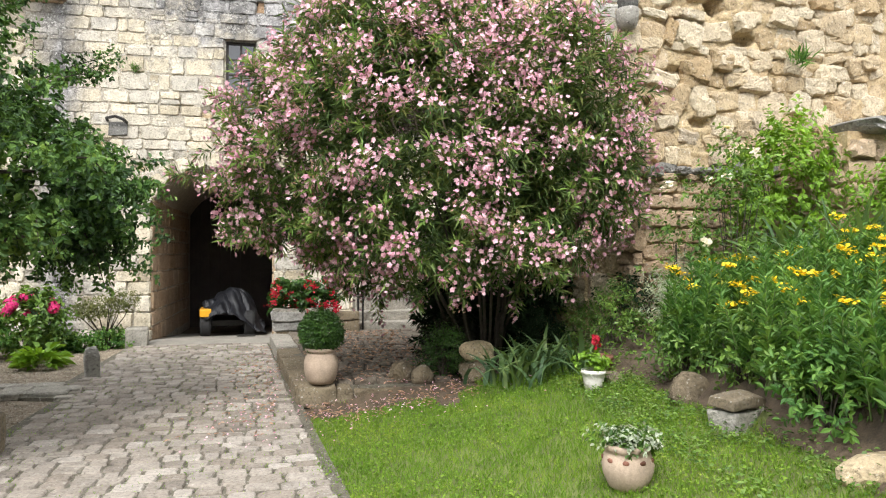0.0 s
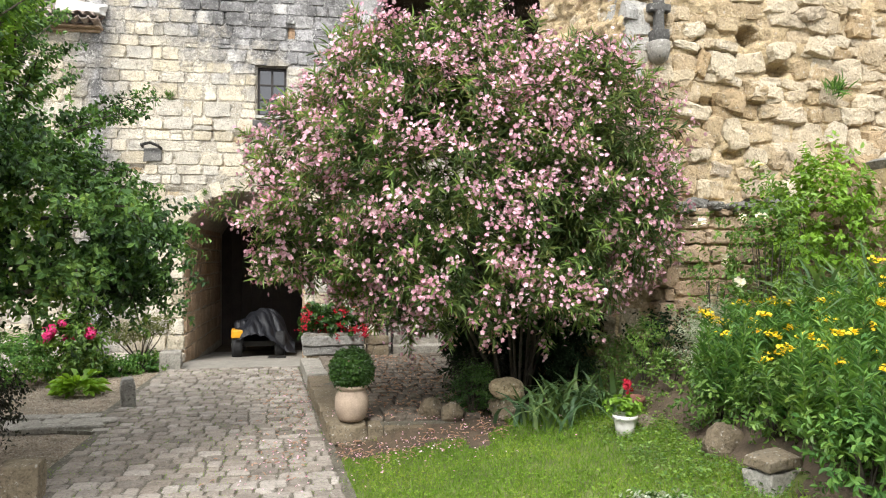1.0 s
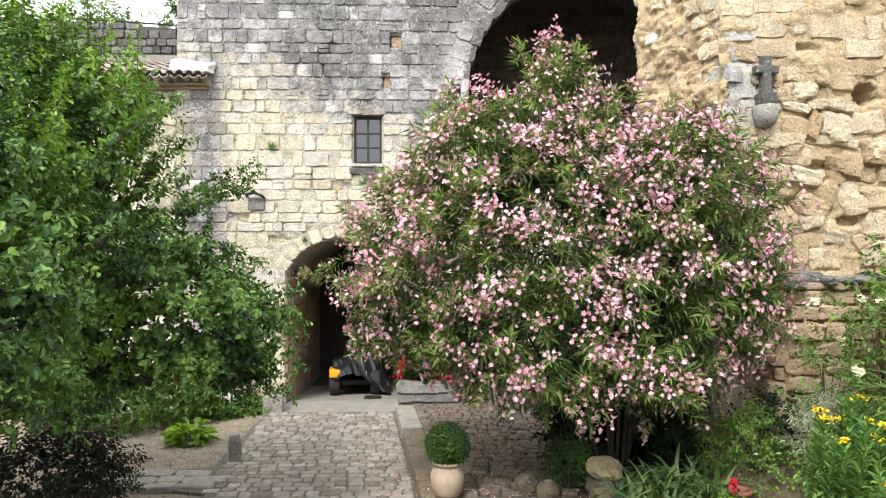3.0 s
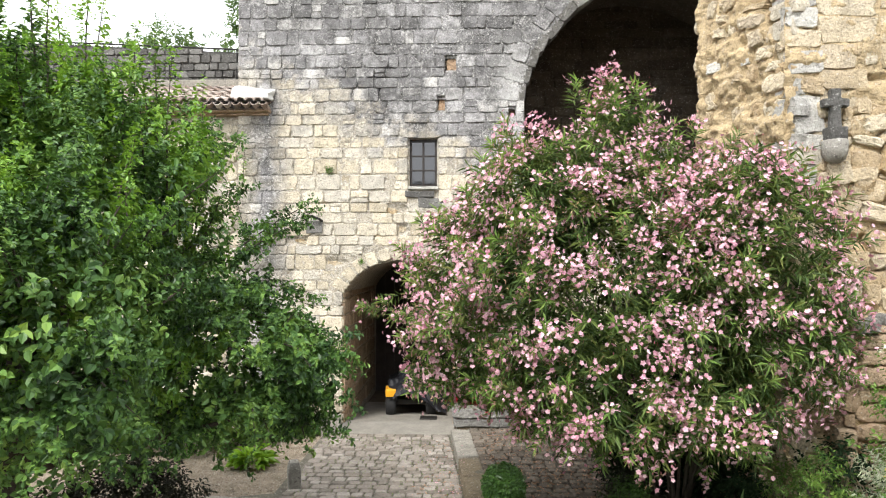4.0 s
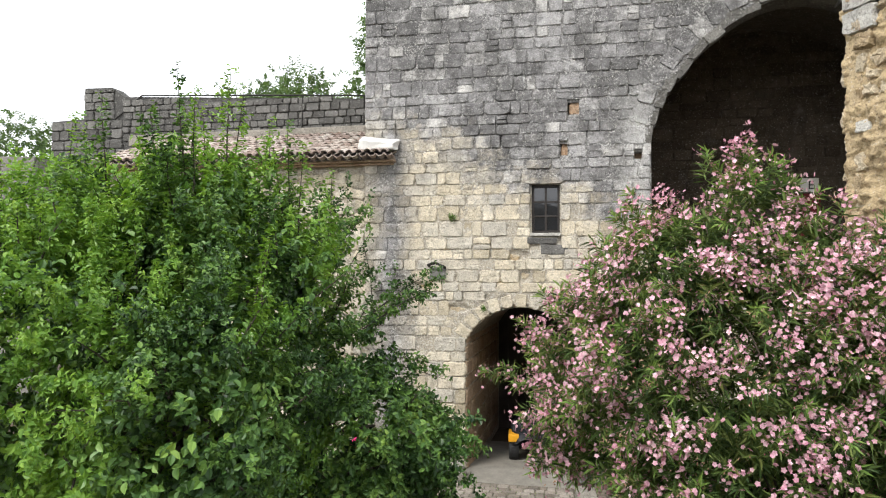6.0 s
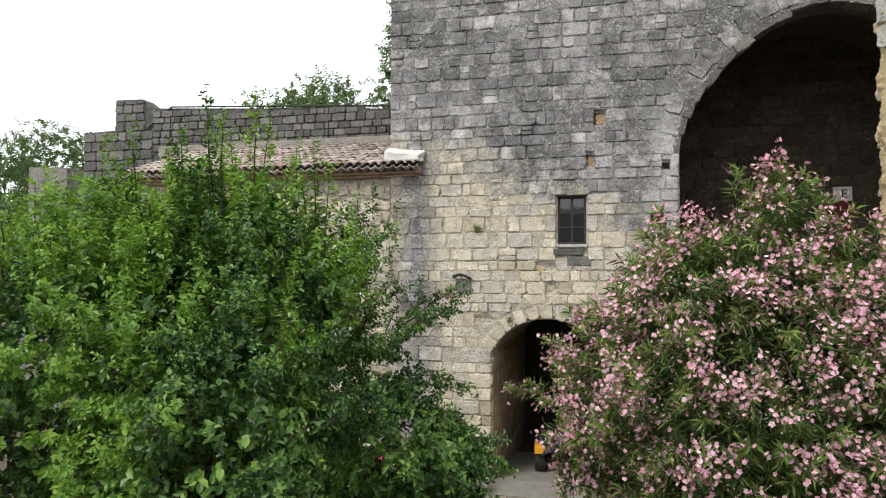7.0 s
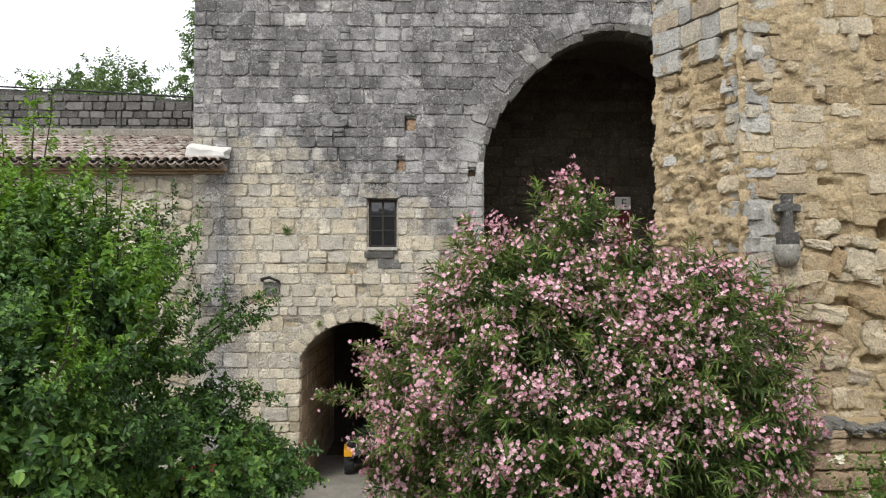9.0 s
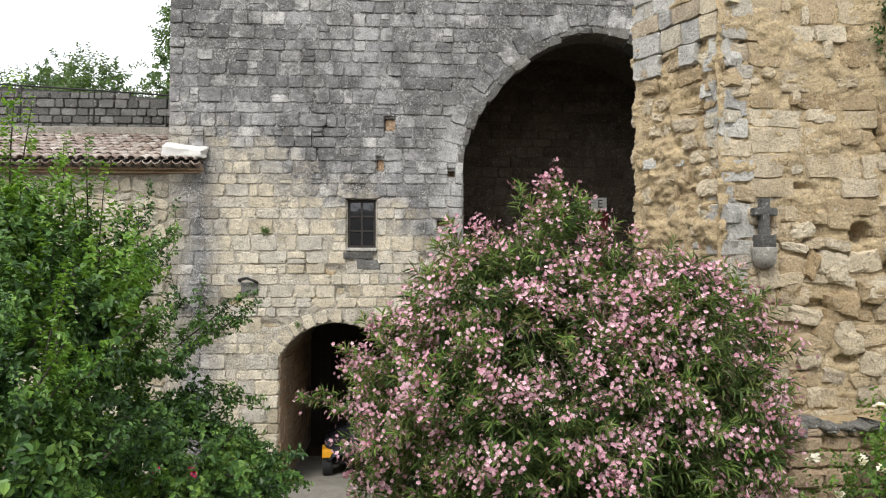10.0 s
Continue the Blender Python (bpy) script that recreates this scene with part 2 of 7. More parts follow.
M["pink"] = leaf("pink_petal", (0.42, 0.17, 0.22), (0.56, 0.28, 0.35), (0.64, 0.37, 0.43), (0.72, 0.49, 0.54), (0.82, 0.67, 0.69), rough=0.7, sheer=0.25, patch=3.2, clump=1.5, spec=0.15, glow=(1.1, 1.0, 1.05))
M["twig"] = plain("pale_twig", (0.2, 0.165, 0.12), 0.9, 0.3, 12.0, 0.5)
M["dead_flower"] = leaf("withered_petal", (0.22, 0.12, 0.075), (0.38, 0.23, 0.16), (0.5, 0.34, 0.26), rough=0.85, sheer=0.15)
M["box_leaf"] = leaf("boxwood_leaf", (0.016, 0.045, 0.01), (0.035, 0.085, 0.016), (0.075, 0.15, 0.03), rough=0.4)
M["bed_leaf"] = leaf("border_plant_leaf", (0.03, 0.08, 0.02), (0.062, 0.15, 0.034), (0.125, 0.245, 0.05), (0.23, 0.36, 0.075), rough=0.55, spec=0.25, patch=2.6)
M["olive_leaf"] = leaf("olive_green_leaf", (0.06, 0.075, 0.025), (0.11, 0.125, 0.04), (0.19, 0.19, 0.06), rough=0.55)
M["lime_leaf"] = leaf("bright_green_leaf", (0.08, 0.165, 0.016), (0.16, 0.29, 0.028), (0.27, 0.42, 0.05), rough=0.45)
M["rose_leaf"] = leaf("rose_leaf", (0.03, 0.075, 0.018), (0.075, 0.15, 0.03), (0.15, 0.25, 0.05), (0.24, 0.36, 0.07), rough=0.45)
M["iris_leaf"] = leaf("iris_leaf", (0.035, 0.075, 0.035), (0.065, 0.12, 0.05), (0.11, 0.18, 0.06), (0.2, 0.25, 0.085), rough=0.5)
M["grass"] = leaf("lawn_grass", (0.058, 0.125, 0.012), (0.105, 0.2, 0.02), (0.165, 0.275, 0.03), (0.285, 0.345, 0.06), rough=0.6, patch=1.3, spec=0.2)
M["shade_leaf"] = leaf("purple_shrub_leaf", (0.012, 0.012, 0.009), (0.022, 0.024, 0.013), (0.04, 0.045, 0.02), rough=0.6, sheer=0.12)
# near-black leaf tones that hold the shade of the hollow under the oleander
M["shade_toned_leaf"] = leaf("shade_toned_leaf", (0.006, 0.013, 0.006), (0.012, 0.026, 0.01), (0.026, 0.05, 0.017), rough=0.7, sheer=0.08, spec=0.12)
# tones lightened: distance haze is mixed into the leaf colour
M["far_leaf"] = leaf("hazed_far_tree_leaf", (0.045, 0.08, 0.03), (0.08, 0.135, 0.045), (0.14, 0.21, 0.07), patch=0.6)
M["silver_leaf"] = leaf("silver_foliage", (0.2, 0.24, 0.17), (0.38, 0.42, 0.32), (0.6, 0.62, 0.5), rough=0.7)
M["yellow_petal"] = leaf("yellow_petal", (0.74, 0.5, 0.012), (0.86, 0.69, 0.03), rough=0.6)
M["white_petal"] = leaf("white_petal", (0.75, 0.68, 0.58), (0.85, 0.82, 0.75), rough=0.7)
M["red_petal"] = leaf("red_petal", (0.32, 0.008, 0.025), (0.5, 0.015, 0.04), rough=0.6)
M["magenta"] = leaf("magenta_petal", (0.45, 0.01, 0.11), (0.65, 0.03, 0.19), (0.72, 0.1, 0.3), rough=0.6)
tg = Tree("window_glass")
tg.surface((0.01, 0.011, 0.013), 0.06, tg.bump(tg.noise(3.0, 2), 0.05, 0.05), 0.9)
M["glass"] = tg.mat


# ---- mesh helpers ----
def mesh_of(name, verts, faces, mat=None):
    """A mesh from arrays; faces: an n x k array, or a list of such arrays."""
    me = bpy.data.meshes.new(name)
    verts = np.asarray(verts, np.float32).reshape(-1, 3)
    groups = [np.asarray(f, np.int32) for f in (faces if isinstance(faces, list) else [faces]) if len(f)]
    loops = np.concatenate([g.ravel() for g in groups])
    sizes = np.concatenate([np.full(len(g), g.shape[1], np.int32) for g in groups])
    me.vertices.add(len(verts))
    me.vertices.foreach_set("co", verts.ravel())
    me.loops.add(len(loops))
    me.loops.foreach_set("vertex_index", loops)
    me.polygons.add(len(sizes))
    me.polygons.foreach_set("loop_start", np.concatenate([[0], np.cumsum(sizes)[:-1]]).astype(np.int32))
    me.polygons.foreach_set("use_smooth", np.zeros(len(sizes), bool))
    me.update(calc_edges=True)
    me.validate()
    if mat:
        me.materials.append(mat)
    return me


def child(ob, parent, label="", kind=""):
    if parent:
        ob.parent = parent
    return tagged(ob, label, kind=kind)


def part(name, bm, material, parent=None, label="", smooth=False, kind=""):
    """Links a bmesh as one mesh object under a thing or part."""
    me = bpy.data.meshes.new(name)
    bmesh.ops.recalc_face_normals(bm, faces=bm.faces)
    bm.to_mesh(me)
    bm.free()
    me.materials.append(material)
    if smooth:
        me.polygons.foreach_set("use_smooth", [True] * len(me.polygons))
    return child(new(name, me), parent, label, kind)


def array_part(name, verts, faces, material, parent=None, label="", smooth=False, kind=""):
    me = mesh_of(name, verts, faces, material)
    if smooth:
        me.polygons.foreach_set("use_smooth", [True] * len(me.polygons))
    return child(new(name, me), parent, label, kind)


def thing(name, m, label, category, group="", kind=""):
    """An Empty at a thing's base."""
    ob = new(name)
    ob.empty_display_size = 0.1
    ob.matrix_basis = m
    return tagged(ob, label, category, group, kind)


def box(bm, lo, hi, bevel=0.0, m=None):
    lo, hi = Vector(lo), Vector(hi)
    mat = Matrix.Translation((lo + hi) / 2) @ Matrix.Diagonal((*(hi - lo), 1))
    vs = bmesh.ops.create_cube(bm, size=1, matrix=(m @ mat) if m else mat)["verts"]
    if bevel:
        es = list({e for v in vs for e in v.link_edges})
        bmesh.ops.bevel(bm, geom=es, offset=bevel, segments=2, affect="EDGES", profile=0.6)
    return bm


def rough_box(lo, hi, bevel=0.02, cuts=3, amp=0.015, seed=0):
    """A worn stone box: bevelled, cut up and uneven."""
    bm = bmesh.new()
    box(bm, lo, hi)
    bmesh.ops.subdivide_edges(bm, edges=bm.edges[:], cuts=cuts, use_grid_fill=True)
    es = [e for e in bm.edges if len(e.link_faces) == 2 and e.calc_face_angle(0) > 0.7]
    bmesh.ops.bevel(bm, geom=es, offset=bevel, segments=2, affect="EDGES", profile=0.6)
    for v in bm.verts:
        v.co += noise.noise_vector(v.co * 4 + Vector((seed * 7.3, 0, 0))) * amp
    return bm


def lathe(bm, profile, n=28, wob=0.0, seed=0):
    """A turned body from (radius, height) pairs."""
    rings = []
    for r, z in profile:
        ring = []
        for i in range(n):
            a = 2 * math.pi * i / n
            k = r * (1 + wob * noise.noise((math.cos(a) * 2 + seed, math.sin(a) * 2, z * 4)))
            ring.append(bm.verts.new((k * math.cos(a), k * math.sin(a), z)))
        rings.append(ring)
    for a, b in zip(rings, rings[1:]):
        for i in range(n):
            bm.faces.new((a[i], a[(i + 1) % n], b[(i + 1) % n], b[i]))
    for ring in (rings[0], rings[-1]):
        bm.faces.new(ring)
    return bm


def rock(bm, size, seed=0, sub=3, amp=0.22, at=(0, 0, 0)):
    """A boulder: a ball pushed about by noise, flattened under."""
    vs = bmesh.ops.create_icosphere(bm, subdivisions=sub, radius=1)["verts"]
    for v in vs:
        p = v.co.normalized()
        k = 1 + amp * noise.noise(p * 1.3 + Vector((seed * 3.1, 0, 0))) + amp * 0.4 * noise.noise(p * 4 + Vector((0, seed, 0)))
        v.co = Vector((p.x * k * size[0], p.y * k * size[1], max(p.z * k, -0.75) * size[2])) + Vector(at)
    return bm


def tube(bm, points, radii, n=6):
    """A tapering tube along points."""
    prev = None
    for i, (p, r) in enumerate(zip(points, radii)):
        p = Vector(p)
        d = (Vector(points[min(i + 1, len(points) - 1)]) - Vector(points[max(i - 1, 0)])).normalized()
        a = d.orthogonal().normalized()
        if prev is not None:
            a = (prev - d * prev.dot(d)).normalized()
        prev, b = a, d.cross(a)
        ring = [bm.verts.new(p + (a * math.cos(2 * math.pi * k / n) + b * math.sin(2 * math.pi * k / n)) * r) for k in range(n)]
        if i:
            for k in range(n):
                bm.faces.new((last[k], last[(k + 1) % n], ring[(k + 1) % n], ring[k]))
        else:
            bm.faces.new(ring)
        last = ring
    bm.faces.new(last)
    return bm


# stones and setts: a unit piece faces -y, its back at y = 0
def unit_stone(rng, round_=0.1, jit=0.03, per=(4, 3, 4, 3), front=0.75, inset=0.05, bulge=0.1, rough=0.03, worn=0.0):
    c = [(-0.5, -0.5), (0.5, -0.5), (0.5, 0.5), (-0.5, 0.5)]
    pts = []
    for k in range(4):
        p, q = np.array(c[k]), np.array(c[(k + 1) % 4])
        lo, hi = round_ * rng.uniform(0.4, 1.6), 1 - round_ * rng.uniform(0.4, 1.6)
        for i in range(per[k]):
            pts.append(p + (q - p) * (lo + (hi - lo) * i / (per[k] - 1)))
    pts = np.array(pts) + rng.uniform(-jit, jit, (len(pts), 2))
    k = len(pts)
    rim = np.c_[pts[:, 0], np.full(k, -front) + rng.uniform(-rough, rough, k), pts[:, 1]]
    back = np.c_[pts[:, 0], np.zeros(k), pts[:, 1]]
    fr = np.c_[pts[:, 0] * (1 - inset * 2), -1 + rng.uniform(-rough, rough, k), pts[:, 1] * (1 - inset * 2)]
    mid = np.array([[rng.uniform(-0.2, 0.2), -1 - bulge * rng.uniform(0, 1), rng.uniform(-0.2, 0.2)]])
    i = np.arange(k)
    j = (i + 1) % k
    rings = [back, rim, fr]
    if worn:
        rings.append(np.c_[pts[:, 0] * rng.uniform(0.45, 0.65, k), -1 - bulge * 0.6 + rng.uniform(-worn, worn, k), pts[:, 1] * rng.uniform(0.45, 0.65, k)])
    n = len(rings)
    quads = np.concatenate([np.c_[i + a * k, j + a * k, j + a * k + k, i + a * k + k] for a in range(n - 1)])
    tris = np.c_[i + (n - 1) * k, j + (n - 1) * k, np.full(k, n * k)]
    return np.concatenate(rings + [mid]), quads, tris


def variants(count, seed, **how):
    rng = np.random.RandomState(seed)
    return [unit_stone(rng, **how) for _ in range(count)]


ASHLAR = variants(40, 1, round_=0.09, jit=0.042, per=(6, 4, 6, 4), inset=0.055, bulge=0.06, front=0.5, rough=0.07)
RUBBLE = variants(36, 2, round_=0.15, jit=0.075, per=(4, 3, 4, 3), inset=0.08, bulge=0.08, front=0.62, rough=0.06, worn=0.06)
DRESSED = variants(20, 7, round_=0.08, jit=0.045, per=(4, 3, 4, 3), inset=0.03, bulge=0.02, front=0.8, rough=0.03, worn=0.02)
SETT = variants(20, 3, round_=0.12, jit=0.045, per=(3, 3, 3, 3), inset=0.05, bulge=0.03, front=0.8, rough=0.03)


def place(x, y, z, w, d, h, rx=0, ry=0, rz=0):
    return pose(x, y, z, rx, ry, rz) @ Matrix.Diagonal((w, d, h, 1))


def emit(pieces, kinds, name, material, parent, near=300, key=None, soft=False):
    """Lays pieces (matrices): the first by key as objects that share meshes, the others joined."""
    rng = random.Random(len(pieces))
    pieces = [(m, rng.randrange(len(kinds))) for m in pieces]
    if key:
        pieces.sort(key=lambda p: key(p[0].translation))
    meshes = [mesh_of(name, v, [q, t], material) for v, q, t in kinds]
    if soft:
        for me in meshes:
            me.polygons.foreach_set("use_smooth", [True] * len(me.polygons))
    inv = parent.matrix_basis.inverted()
    for m, k in pieces[:near]:
        ob = new(name, meshes[k])
        ob.parent = parent
        ob.matrix_basis = inv @ m
    rest = pieces[near:]
    if rest:
        vs, qs, ts, off = [], [], [], 0
        for m, k in rest:
            v, q, t = kinds[k]
            a = np.array(inv @ m)
            vs.append(v @ a[:3, :3].T + a[:3, 3])
            qs.append(q + off)
            ts.append(t + off)
            off += len(v)
        array_part(name + "_field", np.concatenate(vs), [np.concatenate(qs), np.concatenate(ts)], material, parent, smooth=soft, kind="stuff")


def courses(rng, z0, z1, x0, x1, h, w, gaps=None, hj=0.2, wj=0.4):
    """Rows of blocks as (x, z, width, height); gaps(za, zb): stretches of x to leave out."""
    z = z0
    while z < z1 - 0.05:
        ch = min(h * rng.uniform(1 - hj, 1 + hj), z1 - z)
        spans = [(x0, x1)]
        for a, b in (gaps(z, z + ch) if gaps else []):
            spans = [s for lo, hi in spans for s in ((lo, min(hi, a)), (max(lo, b), hi)) if s[1] - s[0] > 0.06]
        for lo, hi in spans:
            x = lo
            while x < hi - 0.02:
                bw = w * rng.uniform(1 - wj, 1 + wj)
                if hi - x - bw < w * 0.45:
                    bw = hi - x
                    if bw > w * 1.6:
                        bw /= 2
                yield x + bw / 2, z + ch / 2, bw, ch
                x += bw
        z += ch


def panel(name, outer, holes, thick, material, m, label, kind="structure", parent=None, category="wall"):
    """A wall of the given outline (x, z), with holes through it, its face at y = 0 and its back at y = thick."""
    bm = bmesh.new()
    edges = []
    for loop in [outer] + holes:
        vs = [bm.verts.new((x, 0, z)) for x, z in loop]
        edges += [bm.edges.new((a, b)) for a, b in zip(vs, vs[1:] + vs[:1])]
    bmesh.ops.triangle_fill(bm, edges=edges, use_beauty=True, use_dissolve=False)
    got = bmesh.ops.extrude_face_region(bm, geom=bm.faces[:])["geom"]
    bmesh.ops.translate(bm, vec=(0, thick, 0), verts=[g for g in got if isinstance(g, bmesh.types.BMVert)])
    ob = part(name, bm, material, parent, label, kind=kind)
    ob.matrix_basis = m
    return tagged(ob, category=category)


# ---- foliage helpers ----
def unit_rows(v):
    return v / np.maximum(np.linalg.norm(v, axis=-1, keepdims=True), 1e-9)


def leaves(at, along, up, length, width, shape="kite", fold=0.25, curl=0.15):
    """Leaf blades as arrays of verts and faces; at, along and up are n x 3."""
    n = len(at)
    along = unit_rows(along)
    side = unit_rows(np.cross(along, up))
    nor = np.cross(side, along)
    L, W = np.reshape(length, (-1, 1)) * np.ones((n, 1)), np.reshape(width, (-1, 1)) * np.ones((n, 1))
    if shape == "kite":
        t = [(0, 0, 0), (0.45, 0.5, fold), (1, 0, -curl), (0.45, -0.5, fold)]
        f = np.array([(0, 3, 2), (0, 2, 1)])
    else:
        t = [(0, 0, 0), (0.28, 0.44, fold * 0.8), (0.66, 0.42, fold * 0.6), (1, 0, -curl), (0.66, -0.42, fold * 0.6), (0.28, -0.44, fold * 0.8)]
        f = np.array([(0, 5, 4), (0, 4, 3), (0, 3, 2), (0, 2, 1)])
    v = np.stack([at + along * L * a + side * W * b + nor * (W * c if b else L * c) for a, b, c in t], 1)
    return v.reshape(-1, 3), (f[None] + (np.arange(n) * len(t))[:, None, None]).reshape(-1, 3)


def rand_dirs(rng, n):
    return unit_rows(rng.normal(size=(n, 3)))


def crown_points(rng, blobs, n, shell=0.35, lump=0.18, freq=1.1, floor=None):
    """Points in the outer shell of a union of ellipsoids (x, y, z, rx, ry, rz), and the ways outward."""
    b = np.array(blobs, float)
    area = (b[:, 3] * b[:, 4] + b[:, 4] * b[:, 5] + b[:, 3] * b[:, 5])
    pick = rng.choice(len(b), n * 3, p=area / area.sum())
    d = rand_dirs(rng, n * 3)
    k = np.array([noise.noise(Vector(v * 2.2 * freq) + Vector((float(i) * 5.1, 0, 0))) for v, i in zip(d, pick)])
    r = (1 + lump * 2 * k) * (1 - shell * rng.uniform(0, 1, n * 3) ** 1.6)
    p = b[pick, :3] + d * b[pick, 3:] * r[:, None]
    out = unit_rows(d / b[pick, 3:])
    deep = np.zeros(n * 3, bool)
    for i, e in enumerate(b):
        deep |= (pick != i) & ((((p - e[:3]) / e[3:]) ** 2).sum(1) < (1 - shell) ** 2)
    keep = ~deep
    if floor is not None:
        keep &= p[:, 2] > floor
    return p[keep][:n], out[keep][:n]


def sprigs(rng, at, way, count, length, width, stem=0.25, spread=0.9, shape="oval", droop=0.25, whorl=False):
    """Leaves set along short shoots that start at at and run along way."""
    n = len(at)
    way = unit_rows(way)
    ref = unit_rows(rng.normal(size=(n, 3)))
    a = unit_rows(np.cross(way, ref))
    b = np.cross(way, a)
    vs, fs, off = [], [], 0
    for k in range(count):
        f = (k + rng.uniform(0, 0.8, n)) / count
        ang = k * 2.4 + rng.uniform(-0.5, 0.5, n)
        rad = a * np.cos(ang)[:, None] + b * np.sin(ang)[:, None]
        p = at + way * (f * stem)[:, None] + rng.normal(size=(n, 3)) * 0.008
        s = spread * (1.1 - 0.5 * f if whorl else 1.0)
        dirn = way * (1 - 0.45 * np.reshape(s, (-1, 1)) * np.ones((n, 1))) + rad * (np.reshape(s, (-1, 1)) * np.ones((n, 1))) + np.array([0, 0, -droop])
        size = rng.uniform(0.7, 1.25, n)
        v, fc = leaves(p, dirn, way + np.array([0, 0, 0.6]) + rng.normal(size=(n, 3)) * 0.3, length * size, width * size, shape)
        vs.append(v)
        fs.append(fc + off)
        off += len(v)
    return np.concatenate(vs), np.concatenate(fs)


def flowers(rng, at, facing, radius, petals=5, cup=0.25):
    """Open flowers of five petals."""
    n = len(at)
    facing = unit_rows(facing)
    a = unit_rows(np.cross(facing, rand_dirs(rng, n)))
    b = np.cross(facing, a)
    vs, fs, off = [], [], 0
    rr = radius * rng.uniform(0.75, 1.2, n)
    for k in range(petals):
        w = 2 * math.pi * k / petals
        d = a * math.cos(w) + b * math.sin(w)
        v, f = leaves(at, d + facing * cup, facing, rr, rr * 0.95, "kite", fold=-0.1, curl=0.05)
        vs.append(v)
        fs.append(f + off)
        off += len(v)
    return np.concatenate(vs), np.concatenate(fs)


def join(*sets):
    off, vs, fs = 0, [], []
    for v, f in sets:
        vs.append(v)
        fs.append(f + off)
        off += len(v)
    return np.concatenate(vs), np.concatenate(fs)


def limbs(rng, base, tips, r0, r1, sag=0.15, n=6, seg=5):
    """Boughs from base to each tip, bent and tapering, in one bmesh."""
    bm = bmesh.new()
    for tip in tips:
        p0, p1 = np.array(base, float), np.array(tip, float)
        mid = (p0 + p1) / 2 + rng.normal(size=3) * np.linalg.norm(p1 - p0) * 0.08 + np.array([0, 0, sag])
        pts = [(1 - f) ** 2 * p0 + 2 * f * (1 - f) * mid + f * f * p1 for f in np.linspace(0, 1, seg)]
        tube(bm, pts, np.linspace(r0, r1, seg), n)
    return bm


# ---- ground ----
def bed_edge(y):
    """Where the raised border begins."""
    return 4.75 - 0.06 * max(0.0, -8.6 - y)


def lift(x, y):
    """Height of the open ground."""
    z = 0.0
    if y < -0.6:
        side = min(max((x - 1.55) / 0.8, 0), 1)
        front = min(max((-6.55 - y) / 0.25, 0), 1)
        lawn = 0.155 * max(x - 1.75, 0)
        bx = bed_edge(y)
        bed = 0.3 * min(max((x - bx) / 0.35, 0), 1) + 0.2 * max(x - bx - 0.4, 0)
        under = 0.2 + 0.12 * min(max((x - 3.0) / 2, 0), 1)
        z = side * ((1 - front) * under + front * min(lawn, 0.47)) + bed * min(max((-6.2 - y) / 0.3, 0), 1)
        if x > 4.9:
            z = min(z, 1.6)
    return z + (0.012 * noise.noise((x * 1.5, y * 1.5, 0)) if -9 < x < 12 else 0)


def bare(x, y):
    """Worn earth where lawn meets patio."""
    return y > -7.7 and x < 3.4 and noise.noise((x * 2.2, y * 2.2, 5)) < -0.02 + (y + 7.15) * 0.9


def zone(x, y):
    """Which surface lies there: 0 earth, 1 gravel, 2 turf."""
    wob = 0.15 * noise.noise((x * 2, y * 2, 3))
    if bare(x, y) and x > 1.5 and y < -6.5:
        return 0
    if x > 1.55 and y < -6.75 + wob and x < bed_edge(y) + wob:
        return 2
    if x < -1.1 and -16 < y < -0.9 and x > -7:
        return 1
    return 0 if x < 60 and abs(y) < 60 else 2


fine_x = np.arange(-9, 12.01, 0.15)
fine_y = np.arange(-16.5, 3.01, 0.15)
far = np.array([3, 7, 14, 30, 80, 250, 900, 2500.0])
gx = np.concatenate([fine_x[0] - far[::-1], fine_x, fine_x[-1] + far])
gy = np.concatenate([fine_y[0] - far[::-1], fine_y, fine_y[-1] + far])
gv = [(x, y, lift(x, y) - 0.03 - (0.25 if y > -0.6 else 0)) for y in gy for x in gx]
nx = len(gx)
gf = np.array([(j * nx + i, j * nx + i + 1, (j + 1) * nx + i + 1, (j + 1) * nx + i) for j in range(len(gy) - 1) for i in range(nx - 1)])
ground = array_part("ground", gv, gf, M["soil"], label="courtyard ground of earth, gravel and turf", smooth=True, kind="structure")
tagged(ground, category="ground")
ground.data.materials.append(M["gravel"])
ground.data.materials.append(M["turf"])
ground.data.polygons.foreach_set("material_index", [zone((gx[i] + gx[i + 1]) / 2, (gy[j] + gy[j + 1]) / 2) for j in range(len(gy) - 1) for i in range(nx - 1)])

# ---- tower facade ----
GATE = (-1.40, 0.95, 2.72, 3.43)
GC = (GATE[0] + GATE[1]) / 2
GR = (((GATE[1] - GATE[0]) / 2) ** 2 + (GATE[3] - GATE[2]) ** 2) / (2 * (GATE[3] - GATE[2]))
GZ = GATE[3] - GR
ARCH = (5.30, 6.76, 2.87, 4.2)


def arch_r(a):
    """Radius of the worn arch at the angle a over the springing: its haunches have sunk."""
    return ARCH[2] - 0.19 * math.sin(2 * a) ** 2


def in_arch(x, z, more=0.0):
    dx, dz = x - ARCH[0], z - ARCH[1]
    if dz < 0:
        return z > ARCH[3] and abs(dx) < ARCH[2] + more
    return math.hypot(dx, dz) < arch_r(math.atan2(dz, dx)) + more


WIN = (0.0, 0.585, 5.0, 6.01)
HOLES = [(0.76, 0.99, 7.47, 7.72), (0.6, 0.75, 6.62, 6.86), (2.1, 2.25, 6.5, 6.64), (1.88, 2.12, 5.46, 5.58)]
